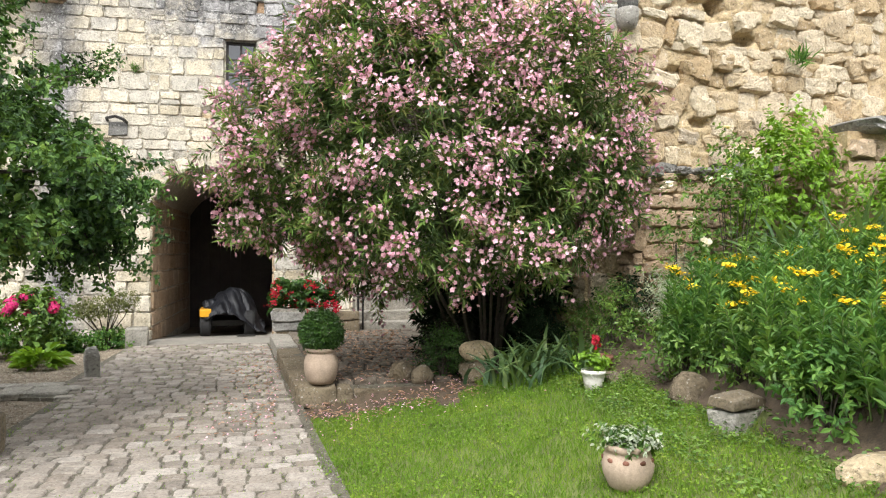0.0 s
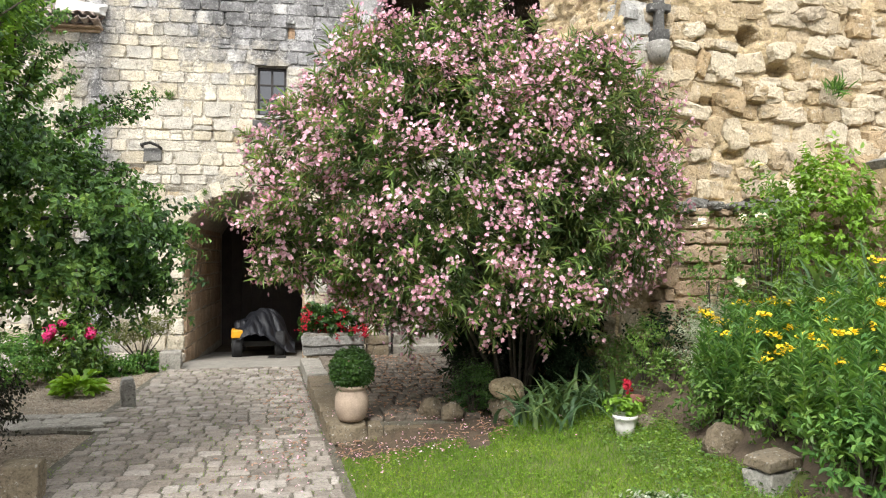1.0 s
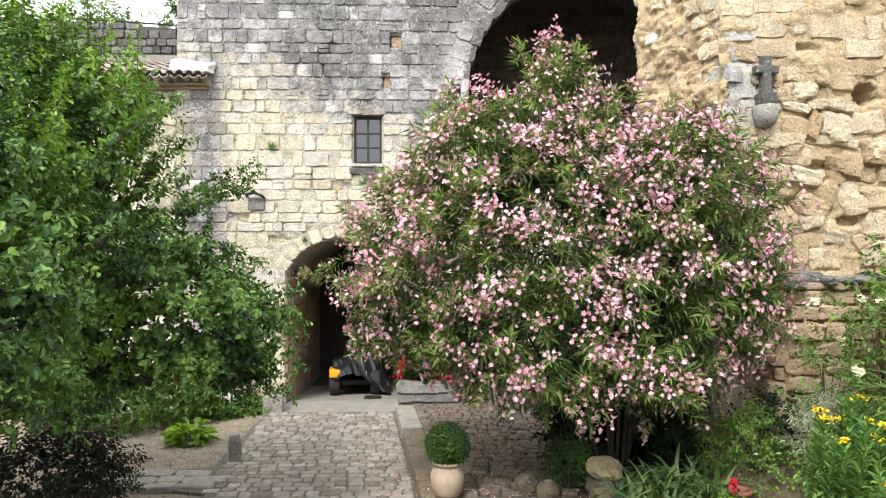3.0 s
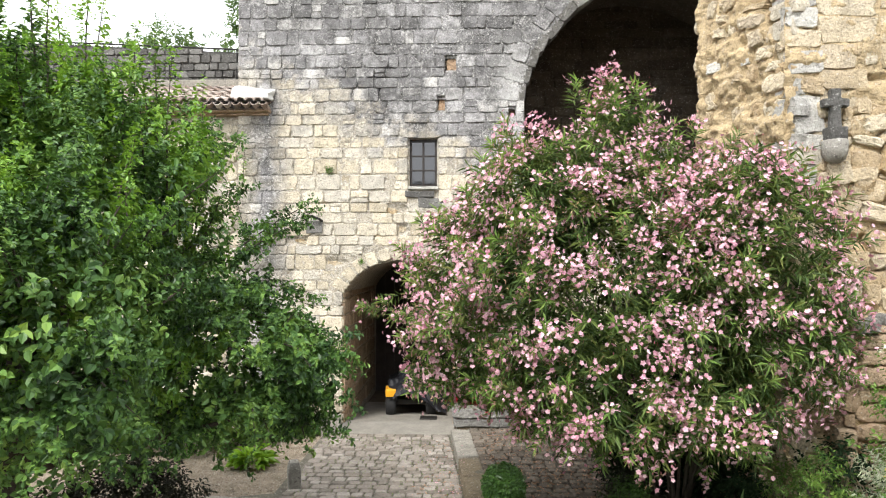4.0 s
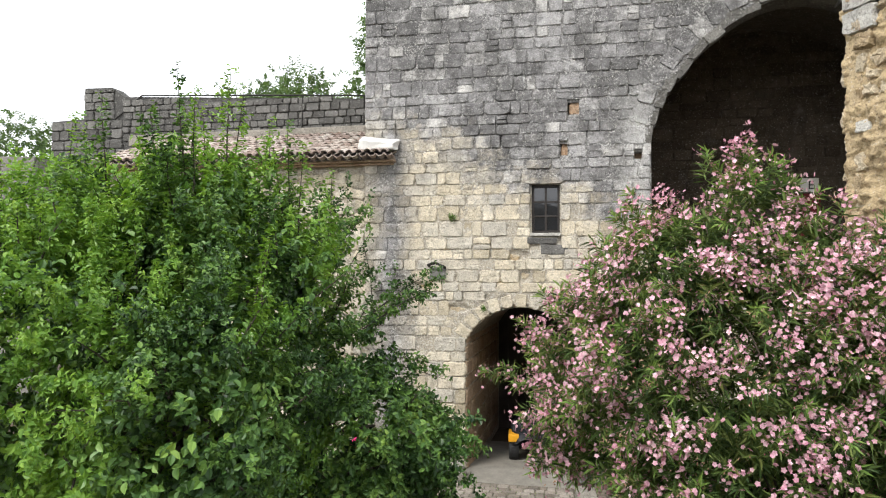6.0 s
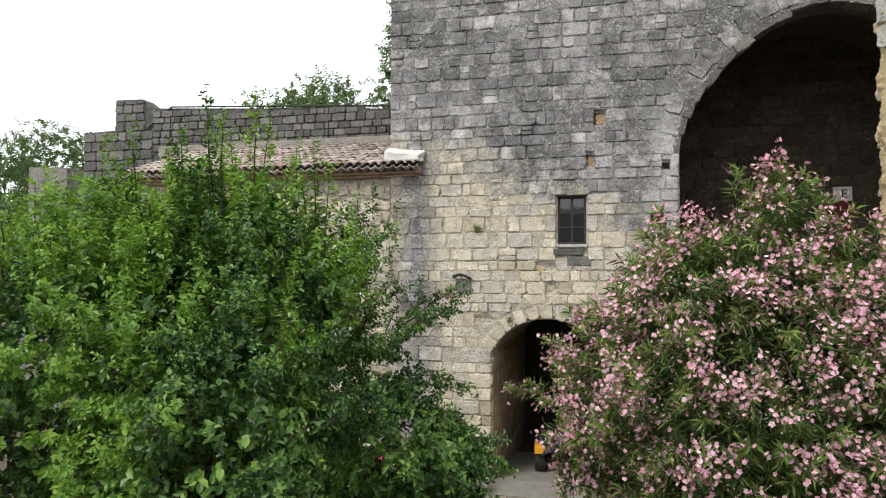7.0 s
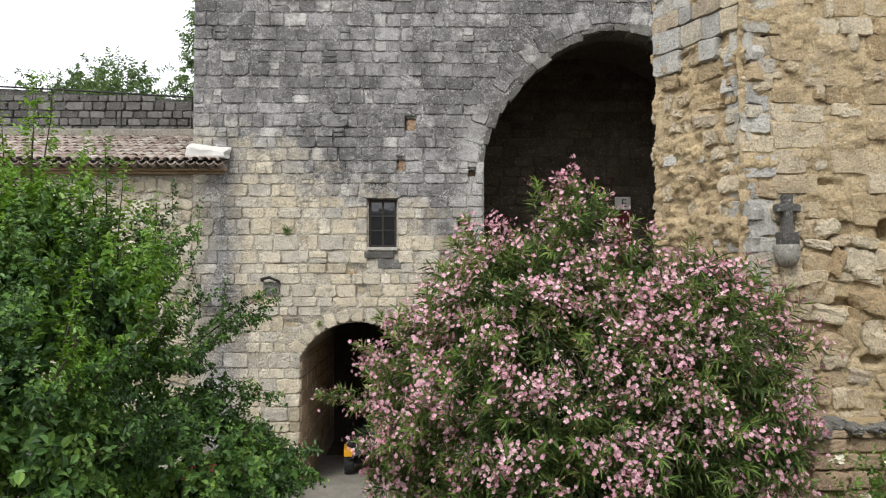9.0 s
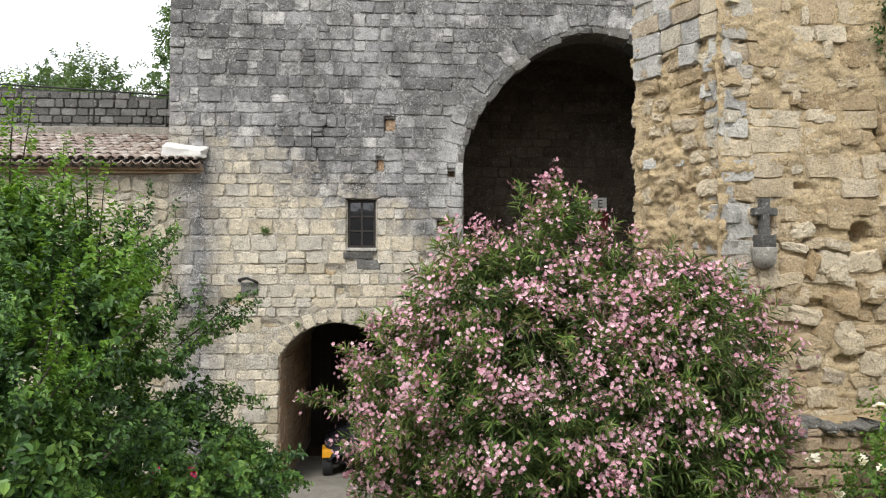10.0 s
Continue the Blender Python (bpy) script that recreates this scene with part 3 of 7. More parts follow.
# hollows weathered out of the face: x, z, half width, half height
HOLLOWS = [(-0.8, 4.68, 0.17, 0.14), (-0.33, 4.5, 0.25, 0.12), (-1.85, 4.72, 0.14, 0.1), (-0.55, 3.98, 0.32, 0.08), (-2.35, 3.85, 0.3, 0.08), (1.55, 4.75, 0.16, 0.1), (-0.15, 4.1, 0.12, 0.1), (-1.6, 3.4, 0.25, 0.07)]
in_hollow = lambda x, z, k=1.0: any(((x - a) / (c * k)) ** 2 + ((z - b) / (d * k)) ** 2 < 1 for a, b, c, d in HOLLOWS)
rng = random.Random(11)


def gate_top(x):
    return GZ + math.sqrt(max(GR ** 2 - (x - GC) ** 2, 0))


def tower_gaps(za, zb):
    gaps = []
    if za < GATE[2]:
        gaps.append((GATE[0], GATE[1]))
    elif za < GATE[3] + 0.3:
        r = GR + 0.3
        h = math.sqrt(max(r * r - (max(za, GATE[2]) - GZ) ** 2, 0))
        gaps.append((GC - h, GC + h))
    if zb > ARCH[3] and za < ARCH[1]:
        gaps.append((ARCH[0] - ARCH[2] - (0.02 if zb < ARCH[1] else 0.0), ARCH[0] + ARCH[2] + 0.02))
    elif za < ARCH[1] + ARCH[2] + 0.42 and zb > ARCH[3]:
        inside = [x for x in np.arange(ARCH[0] - 3.4, ARCH[0] + 3.4, 0.02) if in_arch(x, max(za, ARCH[1]), 0.42)]
        if inside:
            gaps.append((inside[0], inside[-1]))
    for a, b, c, d in HOLES + [(WIN[0] - 0.02, WIN[1] + 0.02, WIN[2] - 0.18, WIN[3] + 0.17)]:
        if zb > c + 0.02 and za < d - 0.02:
            gaps.append((a, b))
    return gaps


arch_line = [(ARCH[0] - ARCH[2], ARCH[3])] + [(ARCH[0] - arch_r(a) * math.cos(a), ARCH[1] + arch_r(a) * math.sin(a)) for a in np.linspace(0, math.pi, 41)] + [(ARCH[0] + ARCH[2], ARCH[3])]
gate_line = [(GATE[0], -0.3)] + [(x, gate_top(x)) for x in np.linspace(GATE[0], GATE[1], 21)] + [(GATE[1], -0.3)]
outer = [(-3.67, -0.3), *gate_line, (9.2, -0.3), (9.2, 12.6), (-3.67, 12.6)]
rect = lambda a, b, c, d: [(a, c), (b, c), (b, d), (a, d)]
wall_tower = panel("wall_tower", outer, [arch_line[::-1], rect(*WIN)] + [rect(*h) for h in HOLES], 0.69, M["facade_mortar"], pose(0, 0.06, 0),
                   "tower front of weathered limestone blocks, grey above and tan below")

# inner faces of the opening above the springing take the dark arch stone
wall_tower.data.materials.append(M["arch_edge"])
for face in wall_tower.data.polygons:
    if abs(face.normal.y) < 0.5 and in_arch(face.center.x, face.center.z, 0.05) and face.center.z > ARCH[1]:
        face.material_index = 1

# added backing that keeps the sky out of holes and window, dark as shade
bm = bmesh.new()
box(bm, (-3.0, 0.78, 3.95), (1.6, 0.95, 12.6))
tagged(part("wall_tower_inner", bm, M["inner"], label="added backing behind the tower front, coloured dark for shade", kind="structure"), category="wall")

# left flank and back of the tower
bm = bmesh.new()
box(bm, (-3.67, 0.75, -0.3), (-3.0, 6.5, 12.6))
tagged(part("wall_tower_flank", bm, M["facade_mortar"], label="grey limestone flank of the tower", kind="structure"), category="wall")

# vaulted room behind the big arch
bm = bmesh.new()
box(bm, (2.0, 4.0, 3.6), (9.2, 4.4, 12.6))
room_back = tagged(part("wall_vault_back", bm, M["inner"], label="block wall at the back of the vaulted room, shade in its colour", kind="structure"), category="wall")
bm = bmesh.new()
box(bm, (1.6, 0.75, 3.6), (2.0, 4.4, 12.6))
tagged(part("wall_vault_west", bm, M["inner"], label="side wall of the vaulted room, shade in its colour", kind="structure"), category="wall")
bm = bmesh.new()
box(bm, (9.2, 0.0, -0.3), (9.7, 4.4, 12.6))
tagged(part("wall_vault_east", bm, M["inner"], label="side wall of the vaulted room, shade in its colour", kind="structure"), category="wall")
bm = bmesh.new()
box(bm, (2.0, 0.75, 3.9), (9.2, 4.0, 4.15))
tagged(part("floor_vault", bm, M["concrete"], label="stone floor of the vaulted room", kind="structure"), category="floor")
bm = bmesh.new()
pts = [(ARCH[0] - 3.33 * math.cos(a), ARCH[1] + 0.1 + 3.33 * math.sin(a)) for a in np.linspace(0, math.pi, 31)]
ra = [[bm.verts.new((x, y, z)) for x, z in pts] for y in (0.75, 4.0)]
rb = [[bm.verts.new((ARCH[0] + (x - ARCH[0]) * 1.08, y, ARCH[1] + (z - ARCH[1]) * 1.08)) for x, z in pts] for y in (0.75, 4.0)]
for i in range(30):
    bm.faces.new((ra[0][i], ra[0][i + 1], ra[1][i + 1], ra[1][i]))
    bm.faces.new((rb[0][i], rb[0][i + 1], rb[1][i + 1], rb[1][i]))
tagged(part("ceiling_vault", bm, M["inner"], label="barrel vault over the room, shade in its colour", kind="structure"), category="ceiling")

# gate passage
bm = bmesh.new()
for a, b in ((GATE[0] - 0.6, GATE[0]), (GATE[1], GATE[1] + 0.6)):
    box(bm, (a, 0.75, -1.0), (b, 5.6, 3.6))
lo = [[bm.verts.new((x, y, gate_top(x))) for x in np.linspace(GATE[0], GATE[1], 17)] for y in (0.75, 5.6)]
hi = [[bm.verts.new((x, y, 3.9)) for x in np.linspace(GATE[0], GATE[1], 17)] for y in (0.75, 5.6)]
for i in range(16):
    bm.faces.new((lo[0][i], lo[0][i + 1], lo[1][i + 1], lo[1][i]))
    bm.faces.new((hi[0][i], hi[0][i + 1], hi[1][i + 1], hi[1][i]))
wall_passage = tagged(part("wall_passage", bm, M["facade_mortar"], label="vaulted stone passage behind the gateway", kind="structure"), category="wall")
# added dark planks stand in for the blackness deep in the passage
bm = bmesh.new()
for i in range(9):
    box(bm, (GATE[0] + 0.262 * i, 5.2, -1.0), (GATE[0] + 0.262 * i + 0.256, 5.26, 3.45), 0.006)
box(bm, (GATE[0], 5.26, -1.0), (GATE[1], 5.32, 3.45))
tagged(part("door_passage", bm, M["dark_wood"], label="added dark planks that keep the passage end black", kind="structure"), category="door")
bm = bmesh.new()
vs = [bm.verts.new(p) for p in ((GATE[0], -0.85, 0.012), (GATE[1], -1.0, 0.012), (GATE[1], 0.2, 0.0), (GATE[0], 0.2, 0.0), (GATE[0], 5.4, -0.42), (GATE[1], 5.4, -0.42))]
bm.faces.new((vs[0], vs[1], vs[2], vs[3]))
bm.faces.new((vs[3], vs[2], vs[5], vs[4]))
got = bmesh.ops.extrude_face_region(bm, geom=bm.faces[:])["geom"]
bmesh.ops.translate(bm, vec=(0, 0, -0.4), verts=[g for g in got if isinstance(g, bmesh.types.BMVert)])
tagged(part("floor_passage", bm, M["concrete"], label="worn pale concrete apron running into the passage", kind="structure"), category="floor")

# ---- low building with tiled roof ----
bm = bmesh.new()
box(bm, (-11.0, 0.06, -0.3), (-3.67, 0.7, 6.72))
wall_low = tagged(part("wall_low_building", bm, M["facade_mortar"], label="rubble wall of the low building beside the tower", kind="structure"), category="wall")
bm = bmesh.new()
v = [bm.verts.new(p) for p in ((-11, -0.3, 6.72), (-3.05, -0.3, 6.72), (-3.05, 3.0, 7.83), (-11, 3.0, 7.83))]
bm.faces.new(v)
got = bmesh.ops.extrude_face_region(bm, geom=bm.faces[:])["geom"]
bmesh.ops.translate(bm, vec=(0, 0, -0.1), verts=[g for g in got if isinstance(g, bmesh.types.BMVert)])
roof_low = tagged(part("roof_low_building", bm, M["dark_wood"], label="low roof of weathered pink and buff clay tiles", kind="structure"), category="roof")
bm = bmesh.new()
box(bm, (-11.5, 2.55, 7.68), (-3.68, 3.0, 7.98), 0.03)
tagged(part("trim_roof_flashing", bm, M["kerb"], label="pale mortar fillet along the top of the tiled roof", kind="structure"), category="trim")
bm = bmesh.new()
box(bm, (-11, -0.22, 6.575), (-2.95, 0.06, 6.62), 0.015)
box(bm, (-11, -0.09, 6.52), (-3.0, 0.06, 6.572), 0.015)
tagged(part("trim_eave", bm, M["passage"], label="brown clay eave moulding under the tiles", kind="structure"), category="trim")

# parapet wall behind the roof
par = [(-3.6, 6), (-3.6, 8.72), (-11.3, 9.17), (-12.0, 9.2), (-12.4, 9.5), (-13.3, 9.52), (-13.3, 8.62), (-14.4, 8.58), (-14.4, 6)]
wall_parapet = panel("wall_parapet", par[::-1], [], 0.5, M["parapet_mortar"], pose(0, 3.02, 0), "dark weathered parapet wall behind the tiled roof")
panel("wall_far_pier", [(-16.6, -0.3), (-15.2, -0.3), (-15.2, 7.6), (-16.6, 7.66)], [], 0.9, M["ruin_grey"], pose(0, 3.2, 0), "ruined grey stone pier beyond the roof")
panel("wall_far_low", [(-26, -0.3), (-16.6, -0.3), (-16.6, 5.6), (-26, 5.5)], [], 0.5, M["parapet"], pose(0, 3.4, 0), "low grey boundary wall beyond the pier")

# ---- ruined wall ----
RUIN_X, RUIN_Y = 5.1, -6.3
bm = bmesh.new()
box(bm, (RUIN_X + 0.1, RUIN_Y + 0.42, -0.2), (12.5, -4.6, 9.8))
vs = [bm.verts.new(p) for z in (-0.2, 9.6) for p in ((RUIN_X + 0.12, RUIN_Y + 0.12, z), (4.45, -5.0, z), (5.2, -4.0, z), (7.0, -4.5, z))]
for i in range(4):
    bm.faces.new((vs[i], vs[(i + 1) % 4], vs[4 + (i + 1) % 4], vs[4 + i]))
bm.faces.new(vs[:4])
bm.faces.new(vs[4:])
wall_ruin = tagged(part("wall_ruin", bm, M["core"], label="tall ruined wall of tan rubble and broken blocks", kind="structure"), category="wall")


# holes and crevices in the ruin's face: x, z, half width, half height, depth
RUIN_HOLES = [(6.86, 5.03, 0.12, 0.12, 0.36), (5.42, 7.36, 0.1, 0.07, 0.2), (5.25, 4.42, 0.1, 0.07, 0.2), (6.3, 4.15, 0.18, 0.05, 0.12), (5.85, 3.7, 0.14, 0.045, 0.14), (6.62, 3.45, 0.12, 0.06, 0.14), (7.3, 4.6, 0.16, 0.07, 0.2), (7.2, 6.3, 0.12, 0.1, 0.2), (6.1, 5.6, 0.16, 0.03, 0.1)]


def rough_sheet(name, p0, p1, z0, z1, out, amp, seed, parent, mat, holes=(), rubble_top=0.0):
    """An uneven mortar face between two plan points; below rubble_top the joints are washed out."""
    n, m = int(math.dist(p0, p1) / 0.032) + 1, int((z1 - z0) / 0.032) + 1
    vs = []
    for j in range(m):
        for i in range(n):
            s, z = i / (n - 1), z0 + (z1 - z0) * j / (m - 1)
            x, y = p0[0] + (p1[0] - p0[0]) * s, p0[1] + (p1[1] - p0[1]) * s
            d = amp * (noise.noise((x * 1.6 + seed, y * 1.6, z * 1.9)) + 0.7 * noise.noise((x * 4, y * 4 + seed, z * 6)) - 0.6 * abs(noise.noise((x * 4.5, y * 4.5 + seed, z * 7))) + 0.45 * noise.noise((x * 13, y * 13 + seed, z * 18)) + 0.28 * noise.noise((x * 30, y * 30 + seed, z * 34)))
            if z < rubble_top:
                d -= 0.028
            for hx, hz, hw, hh, hd in holes:
                if abs(x - hx) < 2 * hw and abs(z - hz) < 2 * hh:
                    e = ((x - hx) / hw) ** 2 + ((z - hz) / hh) ** 2
                    d -= hd * min(max((1.45 - e) * 2.5, 0), 1)
            vs.append((x + out[0] * d, y + out[1] * d, z))
    fs = np.array([(j * n + i, j * n + i + 1, (j + 1) * n + i + 1, (j + 1) * n + i) for j in range(m - 1) for i in range(n - 1)])
    array_part(name, vs, fs, mat, parent, smooth=True)


def mortar_skin():
    """The pointing between the tower's blocks: an uneven skin, washed out in places."""
    st = 0.045
    xs, zs = np.arange(-3.66, 9.15, st), np.arange(-0.1, 12.55, st)
    inside = lambda x, z: (GATE[0] - 0.05 < x < GATE[1] + 0.05 and z < gate_top(x) + 0.07) or in_arch(x, z, 0.07) \
        or any(a - 0.05 < x < b + 0.05 and c - 0.05 < z < d + 0.05 for a, b, c, d in HOLES + [WIN])
    vs, nx_ = [], len(xs)
    for z in zs:
        for x in xs:
            worn = 0.5 * noise.noise((x * 0.9, 3.0, z * 0.9)) + 0.35 * noise.noise((x * 2.6, 7.0, z * 2.6))
            d = -0.004 + 0.016 * noise.noise((x * 6, 1.0, z * 6)) + 0.014 * noise.noise((x * 15, 2.0, z * 15)) + 0.16 * min(max(worn - 0.14, 0), 0.4)
            if in_hollow(x, z, 1.15):
                d += 0.055
            vs.append((x, min(d, 0.056) - 0.06, z))
    fs = [(j * nx_ + i, j * nx_ + i + 1, (j + 1) * nx_ + i + 1, (j + 1) * nx_ + i) for j in range(len(zs) - 1) for i in range(nx_ - 1) if not inside(xs[i] + st / 2, zs[j] + st / 2)]
    array_part("pointing", vs, np.array(fs), M["facade_mortar"], wall_tower, smooth=True)


mortar_skin()
rough_sheet("mortar_face", (RUIN_X - 0.08, RUIN_Y - 0.024), (10.5, RUIN_Y - 0.024), 0.3, 9.8, (0, -1), 0.06, 1, wall_ruin, M["core"], RUIN_HOLES, 5.25)
rough_sheet("broken_end_face", (4.42, -4.98), (RUIN_X + 0.05, RUIN_Y - 0.04), 0.3, 9.6, (-0.9, -0.4), 0.11, 4, wall_ruin, M["core"])
bm = bmesh.new()
box(bm, (5.6, -6.72, -0.2), (12.0, -6.15, 2.78))
box(bm, (7.45, -7.95, -0.2), (12.0, -6.6, 3.1))
wall_ledge = tagged(part("wall_ledge", bm, M["core"], label="lower coursed stone wall with a mossy ledge", kind="structure"), category="wall")

# unseen wall added behind: darkens the low sky and the window's reflection
bm = bmesh.new()
box(bm, (-30, -26.6, -0.3), (30, -26, 8.0))
tagged(part("wall_south", bm, M["greyed"], label="plain stone wall added out of view behind the courtyard", kind="structure"), category="wall")

# ---- paving beds ----
def kerb_x(y):
    return 0.93 + (1.42 - 0.93) * (-1.24 - y) / 5.4 if y > -6.7 else 1.42 + (-6.7 - y) * 0.1


def lane_left(y):
    return -1.55 if y > -4.7 else (-2.75 if y > -5.6 else -1.3)


bm = bmesh.new()
cols = []
for y in np.linspace(-16.4, -0.9, 40):
    cols.append([bm.verts.new((lane_left(y) - 0.05, y, 0.012)), bm.verts.new((kerb_x(y) + 0.05, y, 0.012))])
for a, b in zip(cols, cols[1:]):
    bm.faces.new((a[0], a[1], b[1], b[0]))
got = bmesh.ops.extrude_face_region(bm, geom=bm.faces[:])["geom"]
bmesh.ops.translate(bm, vec=(0, 0, -0.2), verts=[g for g in got if isinstance(g, bmesh.types.BMVert)])
lane = tagged(part("road_lane", bm, M["joint"], label="lane of worn grey stone setts up to the gateway", kind="structure"), category="lane")
bm = bmesh.new()
v = [bm.verts.new(p) for p in ((1.05, -0.9, 0.215), (1.55, -6.45, 0.175), (2.9, -6.6, 0.18), (3.35, -5.2, 0.2), (3.9, -0.9, 0.24))]
bm.faces.new(v)
got = bmesh.ops.extrude_face_region(bm, geom=bm.faces[:])["geom"]
bmesh.ops.translate(bm, vec=(0, 0, -0.3), verts=[g for g in got if isinstance(g, bmesh.types.BMVert)])
patio = tagged(part("pavement_patio", bm, M["joint"], label="raised patio of worn stone setts under the oleander", kind="structure"), category="pavement")


# ---- oleander ----
def make_oleander():
    ob = thing("oleander", pose(3.6, -5.7, 0.25), "huge round oleander bush full of pink and white flowers", "flowering shrub")
    o = np.array((3.6, -5.7, 0.25))
    r = np.random.RandomState(5)
    blobs = [(2.85, -6.15, 2.95, 2.05, 1.7, 1.6), (1.55, -6.05, 2.85, 0.95, 1.05, 1.1), (2.1, -6.05, 3.9, 0.74, 0.9, 0.82), (2.98, -6.2, 4.42, 0.52, 0.65, 1.0), (2.3, -6.15, 4.2, 0.6, 0.75, 0.7), (3.55, -6.35, 4.12, 0.66, 0.7, 0.64),
             (4.35, -6.75, 3.25, 1.0, 0.85, 1.2), (4.0, -6.5, 3.75, 0.88, 0.8, 0.82), (3.2, -6.95, 2.25, 1.7, 0.85, 1.1), (4.6, -7.0, 2.7, 0.75, 0.55, 0.85), (2.2, -5.4, 1.95, 0.8, 0.6, 0.75)]
    off_wall = lambda p: ~((p[:, 0] > 4.85) & (p[:, 1] > -6.6))
    under = lambda p: p[:, 2] > np.interp(p[:, 0], (0.4, 0.7, 1.3, 1.9, 2.3, 2.7, 3.2, 4.3, 4.8, 5.4), (2.25, 2.15, 1.92, 1.86, 1.68, 1.48, 1.42, 1.5, 1.75, 2.1)) - 0.5 * np.clip((p[:, 1] + 6.4) / 1.2, 0, 1) + 0.13 * np.sin(p[:, 0] * 7 + p[:, 1] * 5)
    open_ = lambda p, k, lim: np.array([noise.noise(Vector(q) * k) > lim for q in p])
    blobs = [(x, y, z, a * 0.93, b * 0.93, c * 0.94) for x, y, z, a, b, c in blobs]
    at, way = crown_points(r, blobs, 3400, 0.2, 0.13, 1.6, floor=0.95)
    keep = under(at) & off_wall(at) & open_(at, 2.3, -0.1)
    at, way = at[keep], way[keep]
    way = unit_rows(way + np.array([0, 0, 0.35]) + r.normal(size=at.shape) * 0.42)
    # some shoots stand out well past the rest
    longer = r.rand(len(at)) < 0.16
    at = at + way * longer[:, None] * r.uniform(0.08, 0.32, (len(at), 1))
    tip, tw = np.array([(0.0, -4.75, 2.74), (0.24, -4.8, 2.73), (0.5, -4.9, 2.68), (2.78, -6.2, 5.3), (3.02, -6.3, 5.32), (2.9, -6.2, 5.15), (1.75, -6.2, 4.4), (4.65, -6.8, 4.3), (3.85, -6.4, 4.35), (1.1, -6.1, 3.8)]), np.array([(-1, 0, 0.12)] * 3 + [(0, 0, 1)] * 7)
    often = np.array([2, 2, 2] + [4] * 7)
    n = often.sum()
    tip = np.repeat(tip, often, 0) + r.normal(size=(n, 3)) * np.repeat([0.02] * 3 + [0.09] * 7, often)[:, None]
    at, way = np.concatenate([at, tip]), np.concatenate([way, np.repeat(tw, often, 0) + r.normal(size=(n, 3)) * 0.2])
    v, f = sprigs(r, at, way, 15, 0.155, 0.023, 0.22, 0.95, "kite", 0.14, True)
    array_part("crown", v - o, f, M["oleander_leaf"], ob, kind="stuff")
    # the pale whorl at the end of each shoot
    young = r.rand(len(at)) < 0.38 + 0.3 * (at[:, 0] < 2.0)
    v, f = sprigs(r, (at + unit_rows(way) * 0.17)[young], way[young], 8, 0.15, 0.024, 0.1, 0.75, "kite", 0.02, True)
    array_part("young_leaves", v - o, f, M["oleander_young"], ob, "fresh green whorls at the shoot ends", kind="stuff")
    # growth further in
    ia = crown_points(r, [(b[0], b[1], b[2], b[3] * 0.74, b[4] * 0.74, b[5] * 0.76) for b in blobs], 1700, 0.5, 0.1, floor=1.2)
    keep = under(ia[0]) & off_wall(ia[0])
    v, f = sprigs(r, ia[0][keep], ia[1][keep], 12, 0.16, 0.03, 0.25, 0.9, "kite", 0.2, True)
    array_part("inner_leaves", v - o, f, M["oleander_leaf"], ob, kind="stuff")
    # loose flower heads, in uneven drifts
    tips = at + unit_rows(way) * 0.26
    drift = np.array([noise.noise(Vector(q) * 1.3 + Vector((9, 0, 0))) * 0.55 + 0.6 * noise.noise(Vector(q) * 4.0) + 0.25 * min(max(2.3 - q[0], 0), 1) for q in tips])
    pick = np.argsort(-drift + r.normal(size=len(tips)) * 0.5)[:1560]
    heads, hw = tips[pick], unit_rows(way[pick])
    n = (r.gamma(1.5, 7.0, len(heads)) + 3).astype(int)
    idx = np.repeat(np.arange(len(heads)), n)
    pos = heads[idx] + r.normal(size=(len(idx), 3)) * np.minimum(0.036 + 0.0026 * n[idx], 0.075)[:, None] + hw[idx] * r.uniform(-0.05, 0.05, (len(idx), 1))
    single = tips[r.choice(len(tips), 480)] + r.normal(size=(480, 3)) * 0.04
    pos = np.concatenate([pos, single])
    face = np.concatenate([hw[idx], rand_dirs(r, 480)])
    v, f = flowers(r, pos, face + r.normal(size=pos.shape) * 0.7, 0.029)
    array_part("blossom", v - o, f, M["pink"], ob, "pink and white oleander flowers in clusters", kind="stuff")
    buds = heads[r.choice(len(heads), 2600)] + r.normal(size=(2600, 3)) * 0.06
    v, f = leaves(buds, r.normal(size=(2600, 3)) * 0.5 + np.array([0, 0, 1.0]), rand_dirs(r, 2600), 0.035, 0.012)
    array_part("bud", v - o, f, M["bud"], ob, "deep pink closed buds", kind="stuff")
    dead = tips[r.choice(len(tips), min(1900, len(tips)), replace=False)]
    dead = dead[open_(dead, 0.9, -0.05) | (dead[:, 0] < 2.0)]
    pos = np.repeat(dead, 6, 0) + r.normal(size=(len(dead) * 6, 3)) * 0.045
    v, f = leaves(pos, r.normal(size=pos.shape) + np.array([0, 0, -0.6]), rand_dirs(r, len(pos)), 0.045, 0.018)
    array_part("withered_blossom", v - o, f, M["dead_flower"], ob, "brown withered flowers", kind="stuff")
    for k in range(22):
        bm = bmesh.new()
        a = r.uniform(0, 6.28)
        b = np.array((3.8 + 0.32 * math.cos(a) * r.uniform(0.3, 1), -5.7 + 0.3 * math.sin(a), 0.2)) - o
        e = np.array((3.4 + 1.6 * math.cos(a) * r.uniform(0.4, 1), -6.1 + 1.2 * math.sin(a), r.uniform(1.6, 3.2))) - o
        pts = [b + (e - b) * q + np.array([0, 0, 0.3 * math.sin(q * 3.1)]) for q in np.linspace(0, 1, 5)]
        tube(bm, pts, np.linspace(0.024, 0.01, 5), 5)
        part("stem", bm, M["bark"], ob)
